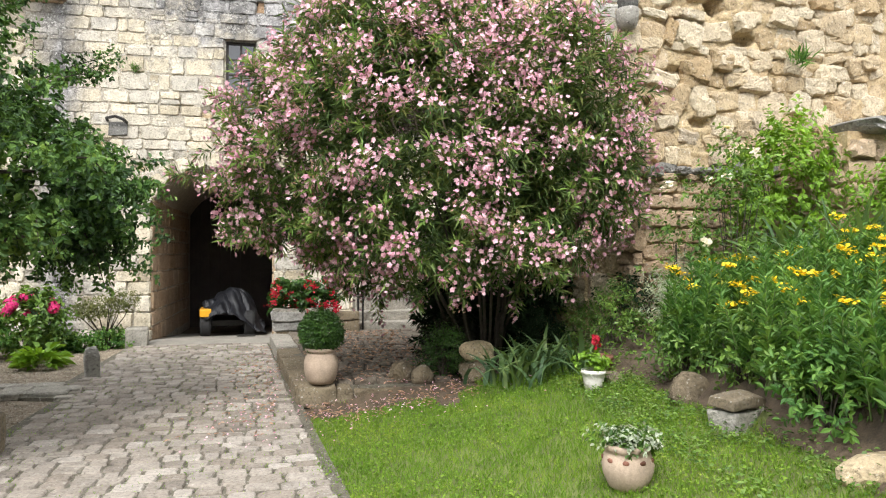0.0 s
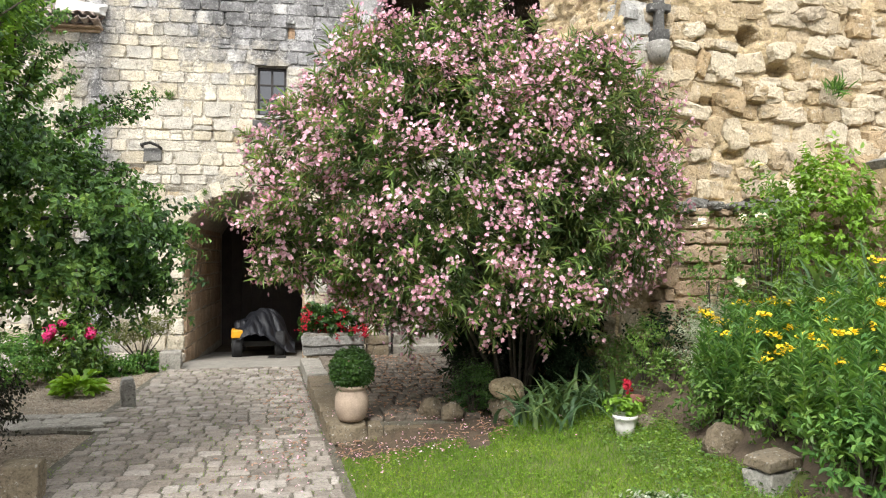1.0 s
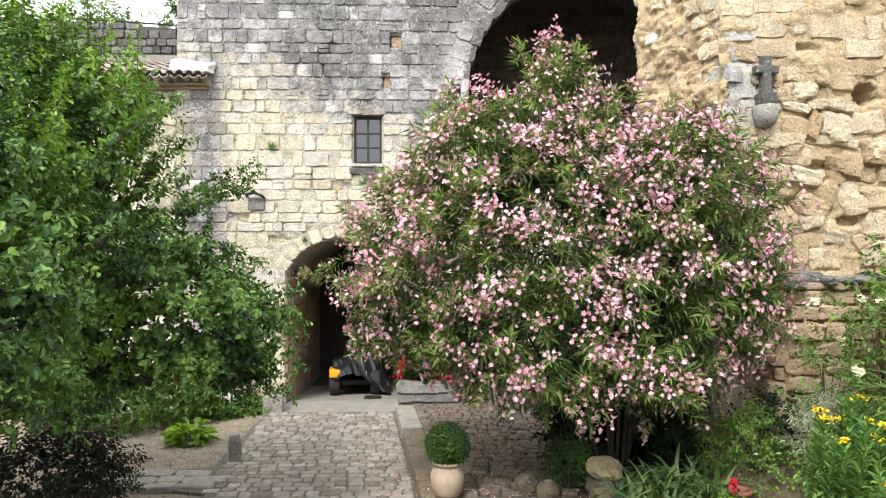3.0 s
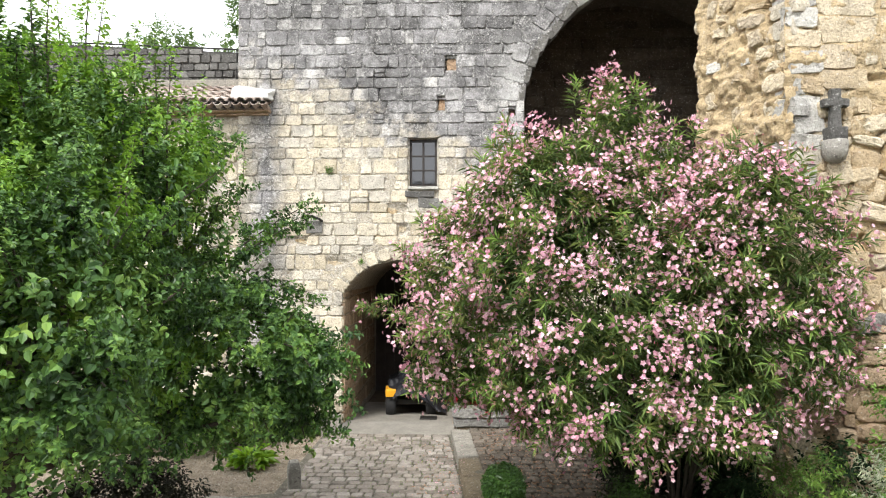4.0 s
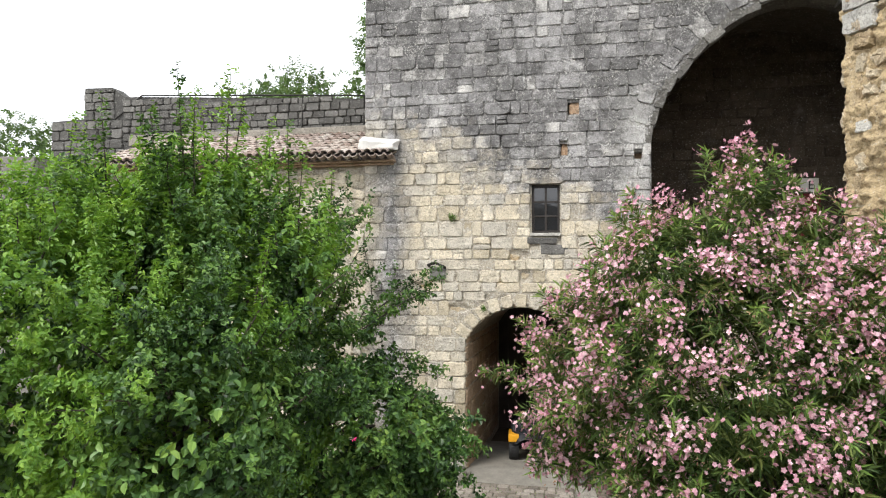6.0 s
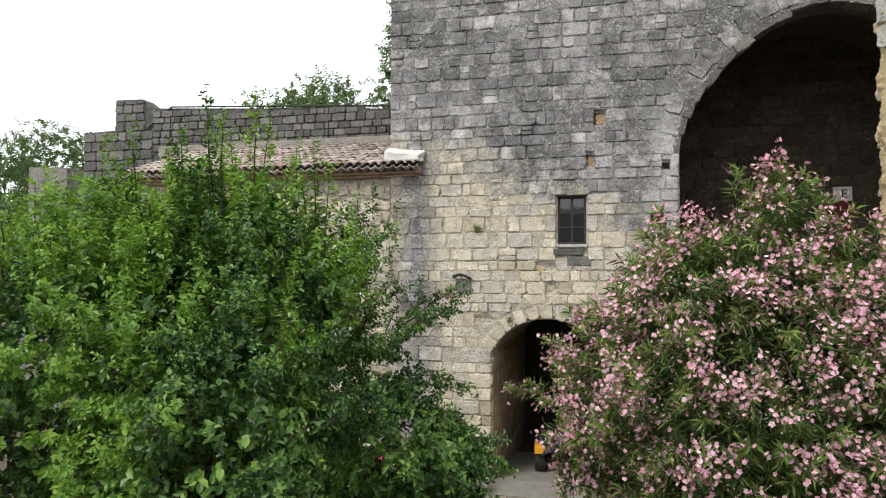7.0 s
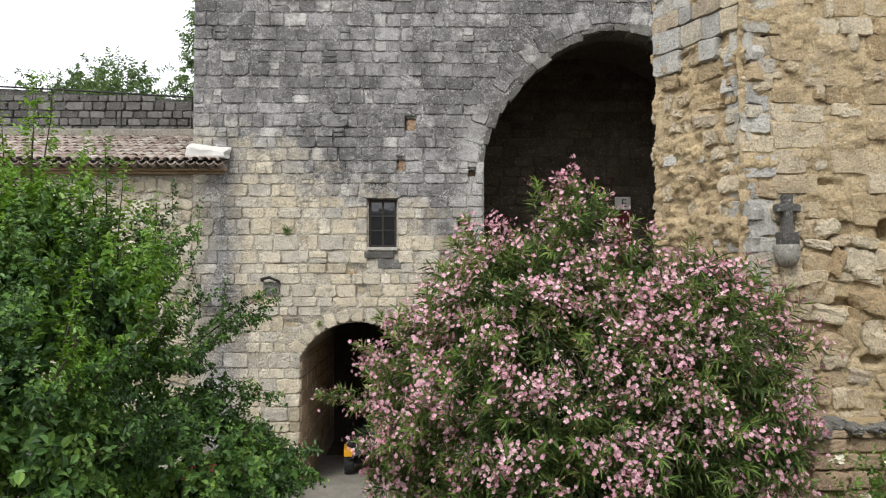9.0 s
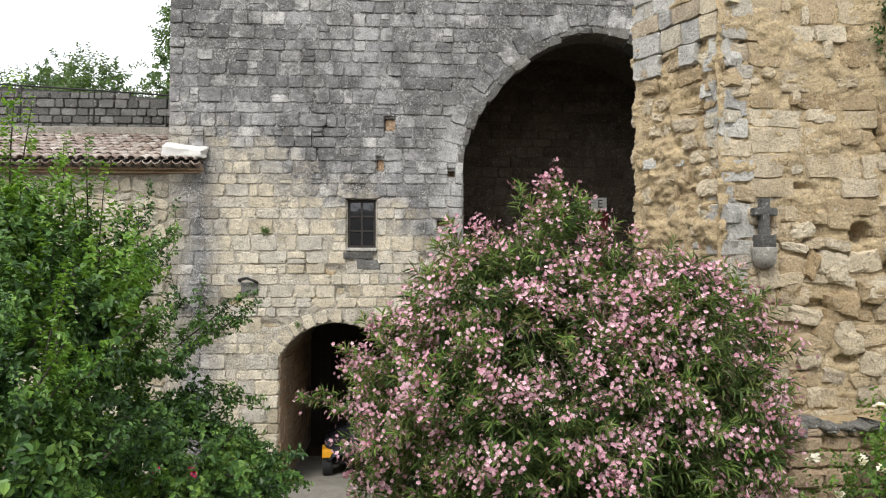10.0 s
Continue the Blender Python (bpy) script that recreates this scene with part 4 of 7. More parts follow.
    # pale bare branches that run through the crown to its face
    for k in range(60):
        bm = bmesh.new()
        e = at[r.randint(len(at))]
        b = np.array((3.3, -6.0, 1.8)) * 0.45 + e * 0.55 + r.normal(size=3) * 0.15
        pts = [b + (e - b) * q + np.array([0, 0, 0.15 * math.sin(q * 3.1)]) - o for q in np.linspace(0, 1, 5)]
        tube(bm, pts, np.linspace(0.012, 0.005, 5), 5)
        part("branch", bm, M["twig"], ob)
    bm = bmesh.new()
    tube(bm, [np.array(p) - o for p in ((1.1, -5.5, 2.5), (0.5, -4.95, 2.68), (-0.05, -4.75, 2.76))], (0.014, 0.01, 0.006), 5)
    part("shoot", bm, M["stem"], ob, "long green shoot")


make_oleander()


# fills the hollow behind the stems; its leaf colour carries the shade there
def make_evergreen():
    ob = thing("evergreen_shrub", pose(4.3, -4.9, 0.25), "evergreen shrub behind the oleander stems, shade put into its leaf colour", "shrub")
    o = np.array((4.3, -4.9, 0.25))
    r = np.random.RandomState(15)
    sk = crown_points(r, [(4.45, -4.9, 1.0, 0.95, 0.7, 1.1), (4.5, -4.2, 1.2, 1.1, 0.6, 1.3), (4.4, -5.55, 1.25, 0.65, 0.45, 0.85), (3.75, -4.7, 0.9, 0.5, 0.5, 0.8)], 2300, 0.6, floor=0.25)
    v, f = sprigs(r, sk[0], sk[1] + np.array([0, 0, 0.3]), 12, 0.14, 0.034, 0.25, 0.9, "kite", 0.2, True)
    array_part("foliage", v - o, f, M["shade_toned_leaf"], ob, kind="stuff")
    for k in range(8):
        bm = bmesh.new()
        e = sk[0][r.randint(len(sk[0]))] - o
        tube(bm, [(e[0] * 0.1, e[1] * 0.1, -0.1), e * np.array((0.5, 0.5, 0.6)), e], (0.025, 0.018, 0.006), 5)
        part("stem", bm, M["bark"], ob)


make_evergreen()


# ---- garden tree ----
def make_tree():
    base = (-3.1, -8.2, 0.0)
    ob = thing("tree", pose(*base), "dense broad-leaved garden tree with bright upright shoots", "tree")
    o = np.array(base)
    r = np.random.RandomState(8)
    blobs = [(-2.85, -8.0, 3.2, 1.7, 2.0, 1.7), (-1.3, -7.25, 2.4, 1.02, 0.95, 0.82), (-1.95, -9.4, 2.75, 0.85, 1.1, 1.15), (-4.7, -7.7, 3.3, 1.6, 2.0, 1.8), (-2.7, -7.7, 4.2, 0.95, 1.05, 0.85), (-4.2, -9.3, 3.2, 1.4, 1.4, 1.6), (-2.95, -8.0, 4.6, 0.75, 0.8, 0.7), (-4.3, -7.9, 4.4, 0.9, 0.9, 0.8), (-0.8, -7.3, 2.2, 0.6, 0.65, 0.6)]
    old, young = [], []
    stem_bm = bmesh.new()

    def bough(p0, d, length, bend, leafs, per=6, size=0.07, lime=False, wide=0.5):
        """A leafy shoot from p0 along d, bent by bend."""
        n = max(int(length * leafs), 4)
        q = np.linspace(0.03, 1, n)[:, None]
        p = p0 + d * q * length + np.asarray(bend) * q ** 2 * length
        ahead = unit_rows(d + 2 * np.asarray(bend) * q)
        p = p + r.normal(size=p.shape) * 0.025
        turned = ahead * 0.8 + r.normal(size=p.shape) * wide
        (young if lime else old).append(sprigs(r, p, turned, per, size * (1.15 - 0.35 * q[:, 0]), size * 0.64 * (1.15 - 0.35 * q[:, 0]), 0.11, 0.95, "oval", 0.3))
        if r.rand() < 0.25 or length > 0.9:
            tube(stem_bm, [p[0] - o, p[n // 2] - o, p[-1] - o], (0.011, 0.008, 0.003), 4)

    # boughs over the whole crown: upright above, spreading and drooping below, with hollows between them
    at, way = crown_points(r, blobs, 2000, 0.26, 0.26, 1.7, floor=1.58)
    for p, w in zip(at, way):
        if noise.noise(Vector(p) * 1.9) < -0.14 or p[2] < 1.66 + 0.2 * min(max(-7.7 - p[1], 0), 1.6):
            continue
        high = min(max((p[2] - 2.9) / 1.5, 0), 1)
        d = unit_rows(w * (1 - 0.55 * high) + np.array((0, 0, 0.05 + 0.75 * high)) + r.normal(size=3) * 0.22)
        lime = noise.noise(Vector(p) * 0.8 + Vector((3, 1, 0))) > 0.02 + (0.3 if p[0] > -2.2 else 0.2) * (p[0] + 2.2) - 0.12 * (p[0] < -2.5 and p[2] < 3.8) - 0.14 * (p[0] < -2.2 and p[1] < -8.4) + r.normal() * 0.12 + 0.5 * (p[2] < 2.45 and p[0] > -2.7)
        bough(p - d * 0.2, d, r.uniform(0.3, 0.55) + 0.25 * high * r.rand(), (0, 0, -0.35 * (1 - high)), 26, 7 if p[1] < -8.7 else 6, r.uniform(0.06, 0.078) * (0.84 if p[1] < -8.7 else 1), lime)
    # darker growth further in
    ia, iw = crown_points(r, [(b[0], b[1], b[2], b[3] * 0.78, b[4] * 0.78, b[5] * 0.8) for b in blobs], 3800, 0.4, 0.1, floor=1.75)
    old.append(sprigs(r, ia, iw + r.normal(size=ia.shape) * 0.5, 8, 0.08, 0.055, 0.25, 0.9, "oval", 0.2))
    # upright shoots on top
    up = np.array((0, 0, 1.0))
    for x, y, z in zip(r.uniform(-4.6, -1.7, 60), r.uniform(-8.9, -6.9, 60), r.uniform(4.3, 4.95, 60)):
        z -= 0.5 * (x > -2.1)
        bough(np.array((x, y, z)), unit_rows(up + r.normal(size=3) * 0.12), r.uniform(0.4, 0.85), (0, 0, 0), 26, 6, 0.066, r.rand() < 0.35, 0.35)
    for x, y, z, h in ((-3.0, -8.0, 4.9, 1.5), (-2.93, -7.95, 4.9, 1.3), (-3.06, -7.95, 4.9, 1.15), (-2.55, -8.0, 4.9, 1.5), (-2.47, -7.9, 4.8, 1.35), (-2.62, -8.1, 4.8, 1.1), (-1.85, -7.8, 4.2, 1.6), (-1.78, -7.75, 4.1, 1.45), (-1.95, -7.8, 4.2, 1.3), (-1.5, -7.7, 4.0, 1.2), (-3.3, -7.4, 4.8, 1.2), (-2.2, -7.5, 4.6, 1.25), (-3.4, -8.0, 4.8, 1.2), (-3.8, -8.2, 4.7, 1.35), (-4.4, -8.0, 4.8, 1.2)):
        bough(np.array((x, y, z)), unit_rows(up + r.normal(size=3) * 0.05), h, (0, 0, 0), 24, 6, 0.062, r.rand() < 0.5, 0.3)
    # long lime shoots that climb the face of the crown
    for k in range(26):
        x = r.uniform(-3.3, -1.5)
        bough(np.array((x, -9.25 + 0.35 * r.rand() + 0.2 * (x + 2.4) ** 2, r.uniform(2.5, 3.6))), unit_rows(up + np.array((0, 0.25, 0)) + r.normal(size=3) * 0.1), r.uniform(0.6, 1.2), (0, 0.1, 0), 24, 6, 0.066, True, 0.3)
    # arching sprays towards the gateway and the wall
    for a, b in (((-1.3, -7.0, 2.9), (-0.22, -6.6, 2.5)), ((-1.2, -7.0, 2.8), (-0.15, -6.7, 2.15)), ((-1.5, -6.4, 3.1), (-0.65, -5.8, 2.9)), ((-1.7, -6.0, 3.5), (-0.85, -5.2, 4.2)), ((-1.6, -6.1, 3.5), (-0.9, -5.3, 3.95)), ((-1.0, -6.9, 2.2), (-0.25, -6.8, 1.75)), ((-0.9, -7.2, 2.2), (-0.25, -7.2, 1.55)), ((-2.0, -6.4, 4.2), (-1.75, -5.6, 5.1)), ((-2.4, -6.2, 4.2), (-2.3, -5.3, 5.35))):
        a, b = np.array(a), np.array(b)
        L = np.linalg.norm(b - a)
        for k in range(2):
            bough(a + r.normal(size=3) * 0.05, (b - a) / L + np.array((0, 0, 0.3)), L, (0, 0, -0.3), 28, 6, 0.062, False, 0.5)
    for name, sets, mat, label in (("crown", old, "tree_leaf", "dark to mid green oval leaves"), ("young_growth", young, "young_leaf", "lime-green young shoots")):
        v, f = join(*sets)
        array_part(name, v - o, f, M[mat], ob, label, kind="stuff")
    part("twig", stem_bm, M["bark"], ob, kind="stuff")
    bm = bmesh.new()
    tube(bm, [(0, 0, -0.1), (0.05, 0.02, 0.7), (0.0, 0.05, 1.5), (0.15, 0.0, 2.4)], (0.16, 0.13, 0.115, 0.09), 9)
    part("trunk", bm, M["bark"], ob)
    tips = [(np.array(b[:3]) - o) * np.array((0.75, 0.75, 0.9)) + r.normal(size=3) * 0.25 for b in blobs for _ in range(4)]
    part("limb", limbs(r, (0.0, 0.05, 1.4), tips, 0.06, 0.015), M["bark"], ob)


make_tree()


# ---- fixtures of the walls ----
def make_window():
    ob = thing("window_1", pose(0.2925, 0.0, 5.0), "small six-pane window with a dark worn frame and stone sill", "window", kind="structure")
    w, h = 0.585, 1.01
    bm = bmesh.new()
    for a, b in (((-w / 2, 0.12, 0), (-w / 2 + 0.05, 0.17, h)), ((w / 2 - 0.05, 0.12, 0), (w / 2, 0.17, h)), ((-w / 2 + 0.05, 0.12, 0), (w / 2 - 0.05, 0.17, 0.05)), ((-w / 2 + 0.05, 0.12, h - 0.05), (w / 2 - 0.05, 0.17, h))):
        box(bm, a, b, 0.006)
    part("window_frame", bm, M["frame"], ob)
    for k in range(2):
        bm = bmesh.new()
        z = 0.05 + (h - 0.1) * (k + 1) / 3
        box(bm, (-w / 2 + 0.05, 0.12, z - 0.017), (w / 2 - 0.05, 0.16, z + 0.017), 0.004)
        part("glazing_bar", bm, M["frame"], ob)
    bm = bmesh.new()
    box(bm, (-0.022, 0.115, 0.05), (0.022, 0.165, h - 0.05), 0.004)
    part("mullion", bm, M["frame"], ob)
    for i in range(2):
        for k in range(3):
            bm = bmesh.new()
            x0, z0 = (-w / 2 + 0.05, 0.016)[i], 0.05 + (h - 0.1) * k / 3
            box(bm, (x0, 0.14, z0 + 0.01), (x0 + w / 2 - 0.066, 0.146, z0 + (h - 0.1) / 3 - 0.01))
            ob2 = part("pane", bm, M["glass"], ob)
            ob2.rotation_euler = (0, 0, 0)
    part("window_sill", rough_box((-w / 2 - 0.03, -0.07, -0.07), (w / 2 + 0.02, 0.12, -0.005), 0.012, 3, 0.01), M["quoin"], ob)
    part("sill_stone", rough_box((-w / 2 - 0.08, -0.06, -0.22), (w / 2 - 0.04, 0.1, -0.09), 0.02, 4, 0.03, 4), M["parapet"], ob, "dark sooty stone under the sill")
    part("lower_stone", rough_box((-0.1, -0.035, -0.45), (0.46, 0.08, -0.24), 0.02, 4, 0.025, 8), M["parapet"], ob, "sooty stone block below the sill")


make_window()


def make_bracket():
    ob = thing("wall_bracket", pose(-2.03, 0.0, 4.3), "small black iron bracket on a sooty stone", "bracket")
    part("socket", rough_box((-0.15, -0.05, -0.28), (0.19, 0.03, -0.02), 0.015, 3, 0.02, 3), M["parapet"], ob)
    bm = bmesh.new()
    tube(bm, [(-0.17, 0.02, 0.0), (-0.17, -0.13, 0.03), (0.0, -0.16, 0.07), (0.15, -0.15, 0.01), (0.19, 0.02, -0.04)], [0.03] * 5, 6)
    part("iron_arm", bm, M["iron"], ob)


make_bracket()


def make_cross():
    ob = thing("stone_cross", pose(5.55, -6.42, 4.58), "grey lichened stone cross on a rounded corbel", "cross")
    bm = bmesh.new()
    lathe(bm, [(0.05, 0.0), (0.11, 0.04), (0.14, 0.13), (0.145, 0.25), (0.13, 0.27)], 20, 0.08)
    bmesh.ops.scale(bm, vec=(1, 1.1, 1), verts=bm.verts)
    part("corbel", bm, M["greyed"], ob, smooth=True)
    part("plinth", rough_box((-0.1, -0.1, 0.26), (0.1, 0.1, 0.42), 0.015, 2, 0.012, 2), M["parapet"], ob)
    bm = bmesh.new()
    prof = [(-0.065, 0.4), (0.065, 0.4), (0.05, 0.66), (0.15, 0.65), (0.155, 0.75), (0.055, 0.755), (0.06, 0.87), (-0.06, 0.87), (-0.055, 0.755), (-0.155, 0.75), (-0.15, 0.65), (-0.05, 0.66)]
    f = bm.faces.new([bm.verts.new((x, -0.05, z)) for x, z in prof])
    got = bmesh.ops.extrude_face_region(bm, geom=[f])["geom"]
    bmesh.ops.translate(bm, vec=(0, 0.1, 0), verts=[g for g in got if isinstance(g, bmesh.types.BMVert)])
    bmesh.ops.bevel(bm, geom=bm.edges[:], offset=0.012, segments=2, affect="EDGES")
    part("cross_shaft", bm, M["parapet"], ob)


make_cross()


def make_sign():
    ob = thing("sign", pose(6.45, 3.93, 6.12), "white sign with one black letter above a red door", "sign")
    bm = bmesh.new()
    box(bm, (-0.22, -0.03, 0), (0.2, 0.0, 0.34), 0.008)
    part("plate", bm, M["sign"], ob)
    cu = bpy.data.curves.new("letter", "FONT")
    cu.body, cu.size, cu.extrude, cu.align_x = "E", 0.3, 0.004, "CENTER"
    tmp = bpy.data.objects.new("letter_curve", cu)
    me = bpy.data.meshes.new_from_object(tmp)
    bpy.data.objects.remove(tmp)
    me.materials.append(M["letter"])
    lt = child(new("letter", me), ob)
    lt.matrix_basis = pose(0.02, -0.036, 0.07, 90, 0, 0)
    d = thing("door_red", pose(6.43, 3.93, 4.15), "dull red door at the back of the vaulted room", "door", kind="structure")
    bm = bmesh.new()
    box(bm, (-0.45, -0.05, 0), (0.25, 0, 1.93), 0.01)
    part("leaf", bm, M["red"], d)
    bm = bmesh.new()
    box(bm, (0.15, -0.09, 0.95), (0.19, -0.05, 1.07), 0.01)
    part("handle", bm, M["iron"], d)


make_sign()


def make_railing():
    ob = thing("railing", pose(-3.7, 2.98, 8.75), "thin dark iron handrail along the parapet", "railing")
    bm = bmesh.new()
    tube(bm, [(0, 0, 0.05), (-4.0, -0.0, 0.27), (-7.7, 0, 0.45), (-8.9, 0, -0.45)], [0.022] * 4, 6)
    part("handrail", bm, M["iron"], ob)
    for x in (-1.0, -2.75, -4.5, -7.7):
        bm = bmesh.new()
        tube(bm, [(x, -0.04, -0.78 - 0.04 * x), (x, 0, 0.05 - 0.052 * x)], [0.02] * 2, 6)
        part("post", bm, M["iron"], ob)


make_railing()

bm = rough_box((-3.72, -0.3, 6.83), (-2.9, 0.03, 7.16), 0.03, 7, 0.03, 6)
for v in bm.verts:
    up = min(max((v.co.z - 6.83) / 0.33, 0), 1)
    v.co.z -= up * (0.1 * min(max((v.co.x + 3.6) / 0.7, 0), 1) + 0.5 * max(-0.06 - v.co.y, 0)) + 0.02 * noise.noise(v.co * 6)
    v.co.x += 0.06 * noise.noise((0, v.co.y * 6, v.co.z * 8)) * (v.co.x > -3.2)
tagged(part("trim_render_patch", bm, M["flashing"], label="white lime render sealing the tiles to the tower", kind="structure", smooth=True), category="trim")


# ---- vehicle in the passage ----
def make_mower():
    ob = thing("ride_on_mower", pose(-0.07, 1.5, -0.115, 0, 0, 6), "ride-on mower with orange mudguards under a black tarpaulin", "mower")
    r = np.random.RandomState(3)
    for sx, y, rad, w in ((-0.48, -0.06, 0.28, 0.22), (0.44, 0.0, 0.28, 0.22), (-0.42, 1.05, 0.3, 0.26), (0.42, 1.05, 0.3, 0.26)):
        bm = bmesh.new()
        prof = [(rad * 0.55, -w / 2), (rad * 0.9, -w / 2), (rad, -w * 0.3), (rad, w * 0.3), (rad * 0.9, w / 2), (rad * 0.55, w / 2)]
        lathe(bm, prof, 24)
        bmesh.ops.rotate(bm, matrix=Matrix.Rotation(radians(90), 3, "Y"), verts=bm.verts)
        bmesh.ops.translate(bm, vec=(sx, y, rad), verts=bm.verts)
        wh = part("wheel", bm, M["rubber"], ob, smooth=False)
        bm = bmesh.new()
        lathe(bm, [(rad * 0.5, -w / 2 - 0.004), (rad * 0.3, -w / 2 + 0.03), (rad * 0.2, -w / 2 - 0.01)], 16)
        bmesh.ops.rotate(bm, matrix=Matrix.Rotation(radians(90), 3, "Y"), verts=bm.verts)
        bmesh.ops.translate(bm, vec=(sx, y, rad), verts=bm.verts)
        part("rim", bm, M["steel"], wh)
    bm = bmesh.new()
    box(bm, (-0.34, -0.1, 0.24), (0.34, 1.3, 0.36), 0.02)
    tube(bm, [(-0.4, 0, 0.26), (0.4, 0, 0.26)], [0.03] * 2, 8)
    part("chassis", bm, M["iron"], ob)
    for sx in (-1,):
        bm = bmesh.new()
        box(bm, (sx * 0.48 - 0.12, -0.3, 0.575), (sx * 0.48 + 0.12, 0.2, 0.63), 0.025)
        box(bm, (sx * 0.48 - 0.12, -0.34, 0.46), (sx * 0.48 + 0.12, -0.3, 0.62), 0.02)
        part("mudguard", bm, M["yellow"], ob)
    # tarpaulin: a crumpled sheet over hood, wheel and seat, sloping down at the front
    nx_, ny_ = 46, 50
    ease = lambda a, b, q: (lambda k: k * k * (3 - 2 * k))(min(max((q - a) / (b - a), 0), 1))
    vs = []
    for j in range(ny_):
        for i in range(nx_):
            u, v = i / (nx_ - 1) * 2 - 1, j / (ny_ - 1)
            x, y = u * 0.66 + 0.13, -0.36 + v * 1.8
            top = 0.47 + (0.36 + 0.2 * math.exp(-((v - 0.42) / 0.2) ** 2 - ((u + 0.1) / 0.55) ** 2)) * ease(-0.12, 0.3, v)
            side = ease(0.45, 1.0, abs(u))
            z = top * (1 - (0.72 if u > 0 else 0.2) * side) * (1 - 0.66 * ease(-0.3, 0.9, u) * ease(0.45, 0.0, v))
            ridge = 0.2 * abs(noise.noise((x * 2.6 + y, y * 2.2, 1.0))) + 0.08 * abs(noise.noise((x * 5 + y * 3, y * 4 - z * 3, 4.0)))
            vs.append((x + 0.05 * noise.noise((y * 5, z * 5, 2)), y - ridge * 0.5, max(z + ridge - 0.05, 0.06)))
    fs = np.array([(j * nx_ + i, j * nx_ + i + 1, (j + 1) * nx_ + i + 1, (j + 1) * nx_ + i) for j in range(ny_ - 1) for i in range(nx_ - 1)])
    tarp = array_part("tarpaulin", vs, fs, M["tarp"], ob, "crumpled black tarpaulin")
    sol = tarp.modifiers.new("thick", "SOLIDIFY")
    sol.thickness = 0.006


make_mower()
bm = bmesh.new()
box(bm, (0.18, 0.55, -0.05), (0.55, 0.85, -0.005), 0.01)
tagged(part("drain_cover", bm, M["iron"], label="rusty square drain cover in the concrete apron"), category="drain")


# ---- patio edge, steps, trough ----
def make_kerb():
    ob = thing("kerb", pose(0, 0, 0), "low kerb of pale worn stones along the patio", "kerb", kind="structure")
    y, k = -1.3, 0
    for ln in (1.9, 0.95, 0.85, 0.8, 0.65):
        x0, x1 = kerb_x(y), kerb_x(y - ln)
        bm = rough_box((-0.02, -ln + 0.02, -0.02), (0.33, 0, 0.2 if k else 0.225), 0.02, 4, 0.012 if k == 0 else 0.025, k)
        p = part("kerb_stone", bm, M["kerb" if k == 0 else "boulder"], ob)
        p.matrix_basis = pose(x0, y, 0.0, 0, 0, math.degrees(math.atan2(x1 - x0, ln)))
        y -= ln
        k += 1
    x = 1.42
    for ln, zt in ((0.42, 0.21), (0.2, 0.17), (0.55, 0.15), (0.5, 0.13)):
        bm = rough_box((x, -6.78 + 0.02 * k, -0.05), (x + ln - 0.02, -6.42, zt), 0.03, 5, 0.06, k)
        part("kerb_stone", bm, M["boulder"], ob)
        x += ln
        k += 1


make_kerb()


def make_steps():
    ob = thing("steps", pose(2.65, -1.05, 0.2), "worn stone steps beside the flower trough", "steps", kind="structure")
    for k, (z0, z1, y) in enumerate(((0.0, 0.19, -0.12), (0.19, 0.37, 0.22), (0.37, 0.62, 0.56), (0.62, 0.8, 0.8))):
        part("step", rough_box((-0.1, y, z0 - 0.1), (1.1, y + 0.6, z1), 0.02, 3, 0.012, k), M["kerb"], ob)
    ob = thing("stone_block", pose(2.36, -1.25, 0.2), "short block of weathered stone beside the trough", "stone")
    part("block", rough_box((-0.2, -0.2, -0.02), (0.2, 0.2, 0.27), 0.03, 3, 0.03, 9), M["boulder"], ob)
    part("slab", rough_box((-0.24, -0.22, 0.27), (0.2, 0.2, 0.42), 0.03, 3, 0.03, 12), M["boulder"], ob)
    ob = thing("iron_post", pose(2.58, -1.2, 0.2), "thin dark iron posts at the foot of the steps", "post")
    for x, h in ((-0.02, 1.0), (0.07, 1.15)):
        bm = bmesh.new()
        tube(bm, [(x, 0, 0), (x, 0, h)], [0.022, 0.02], 7)
        part("upright", bm, M["iron"], ob)


make_steps()


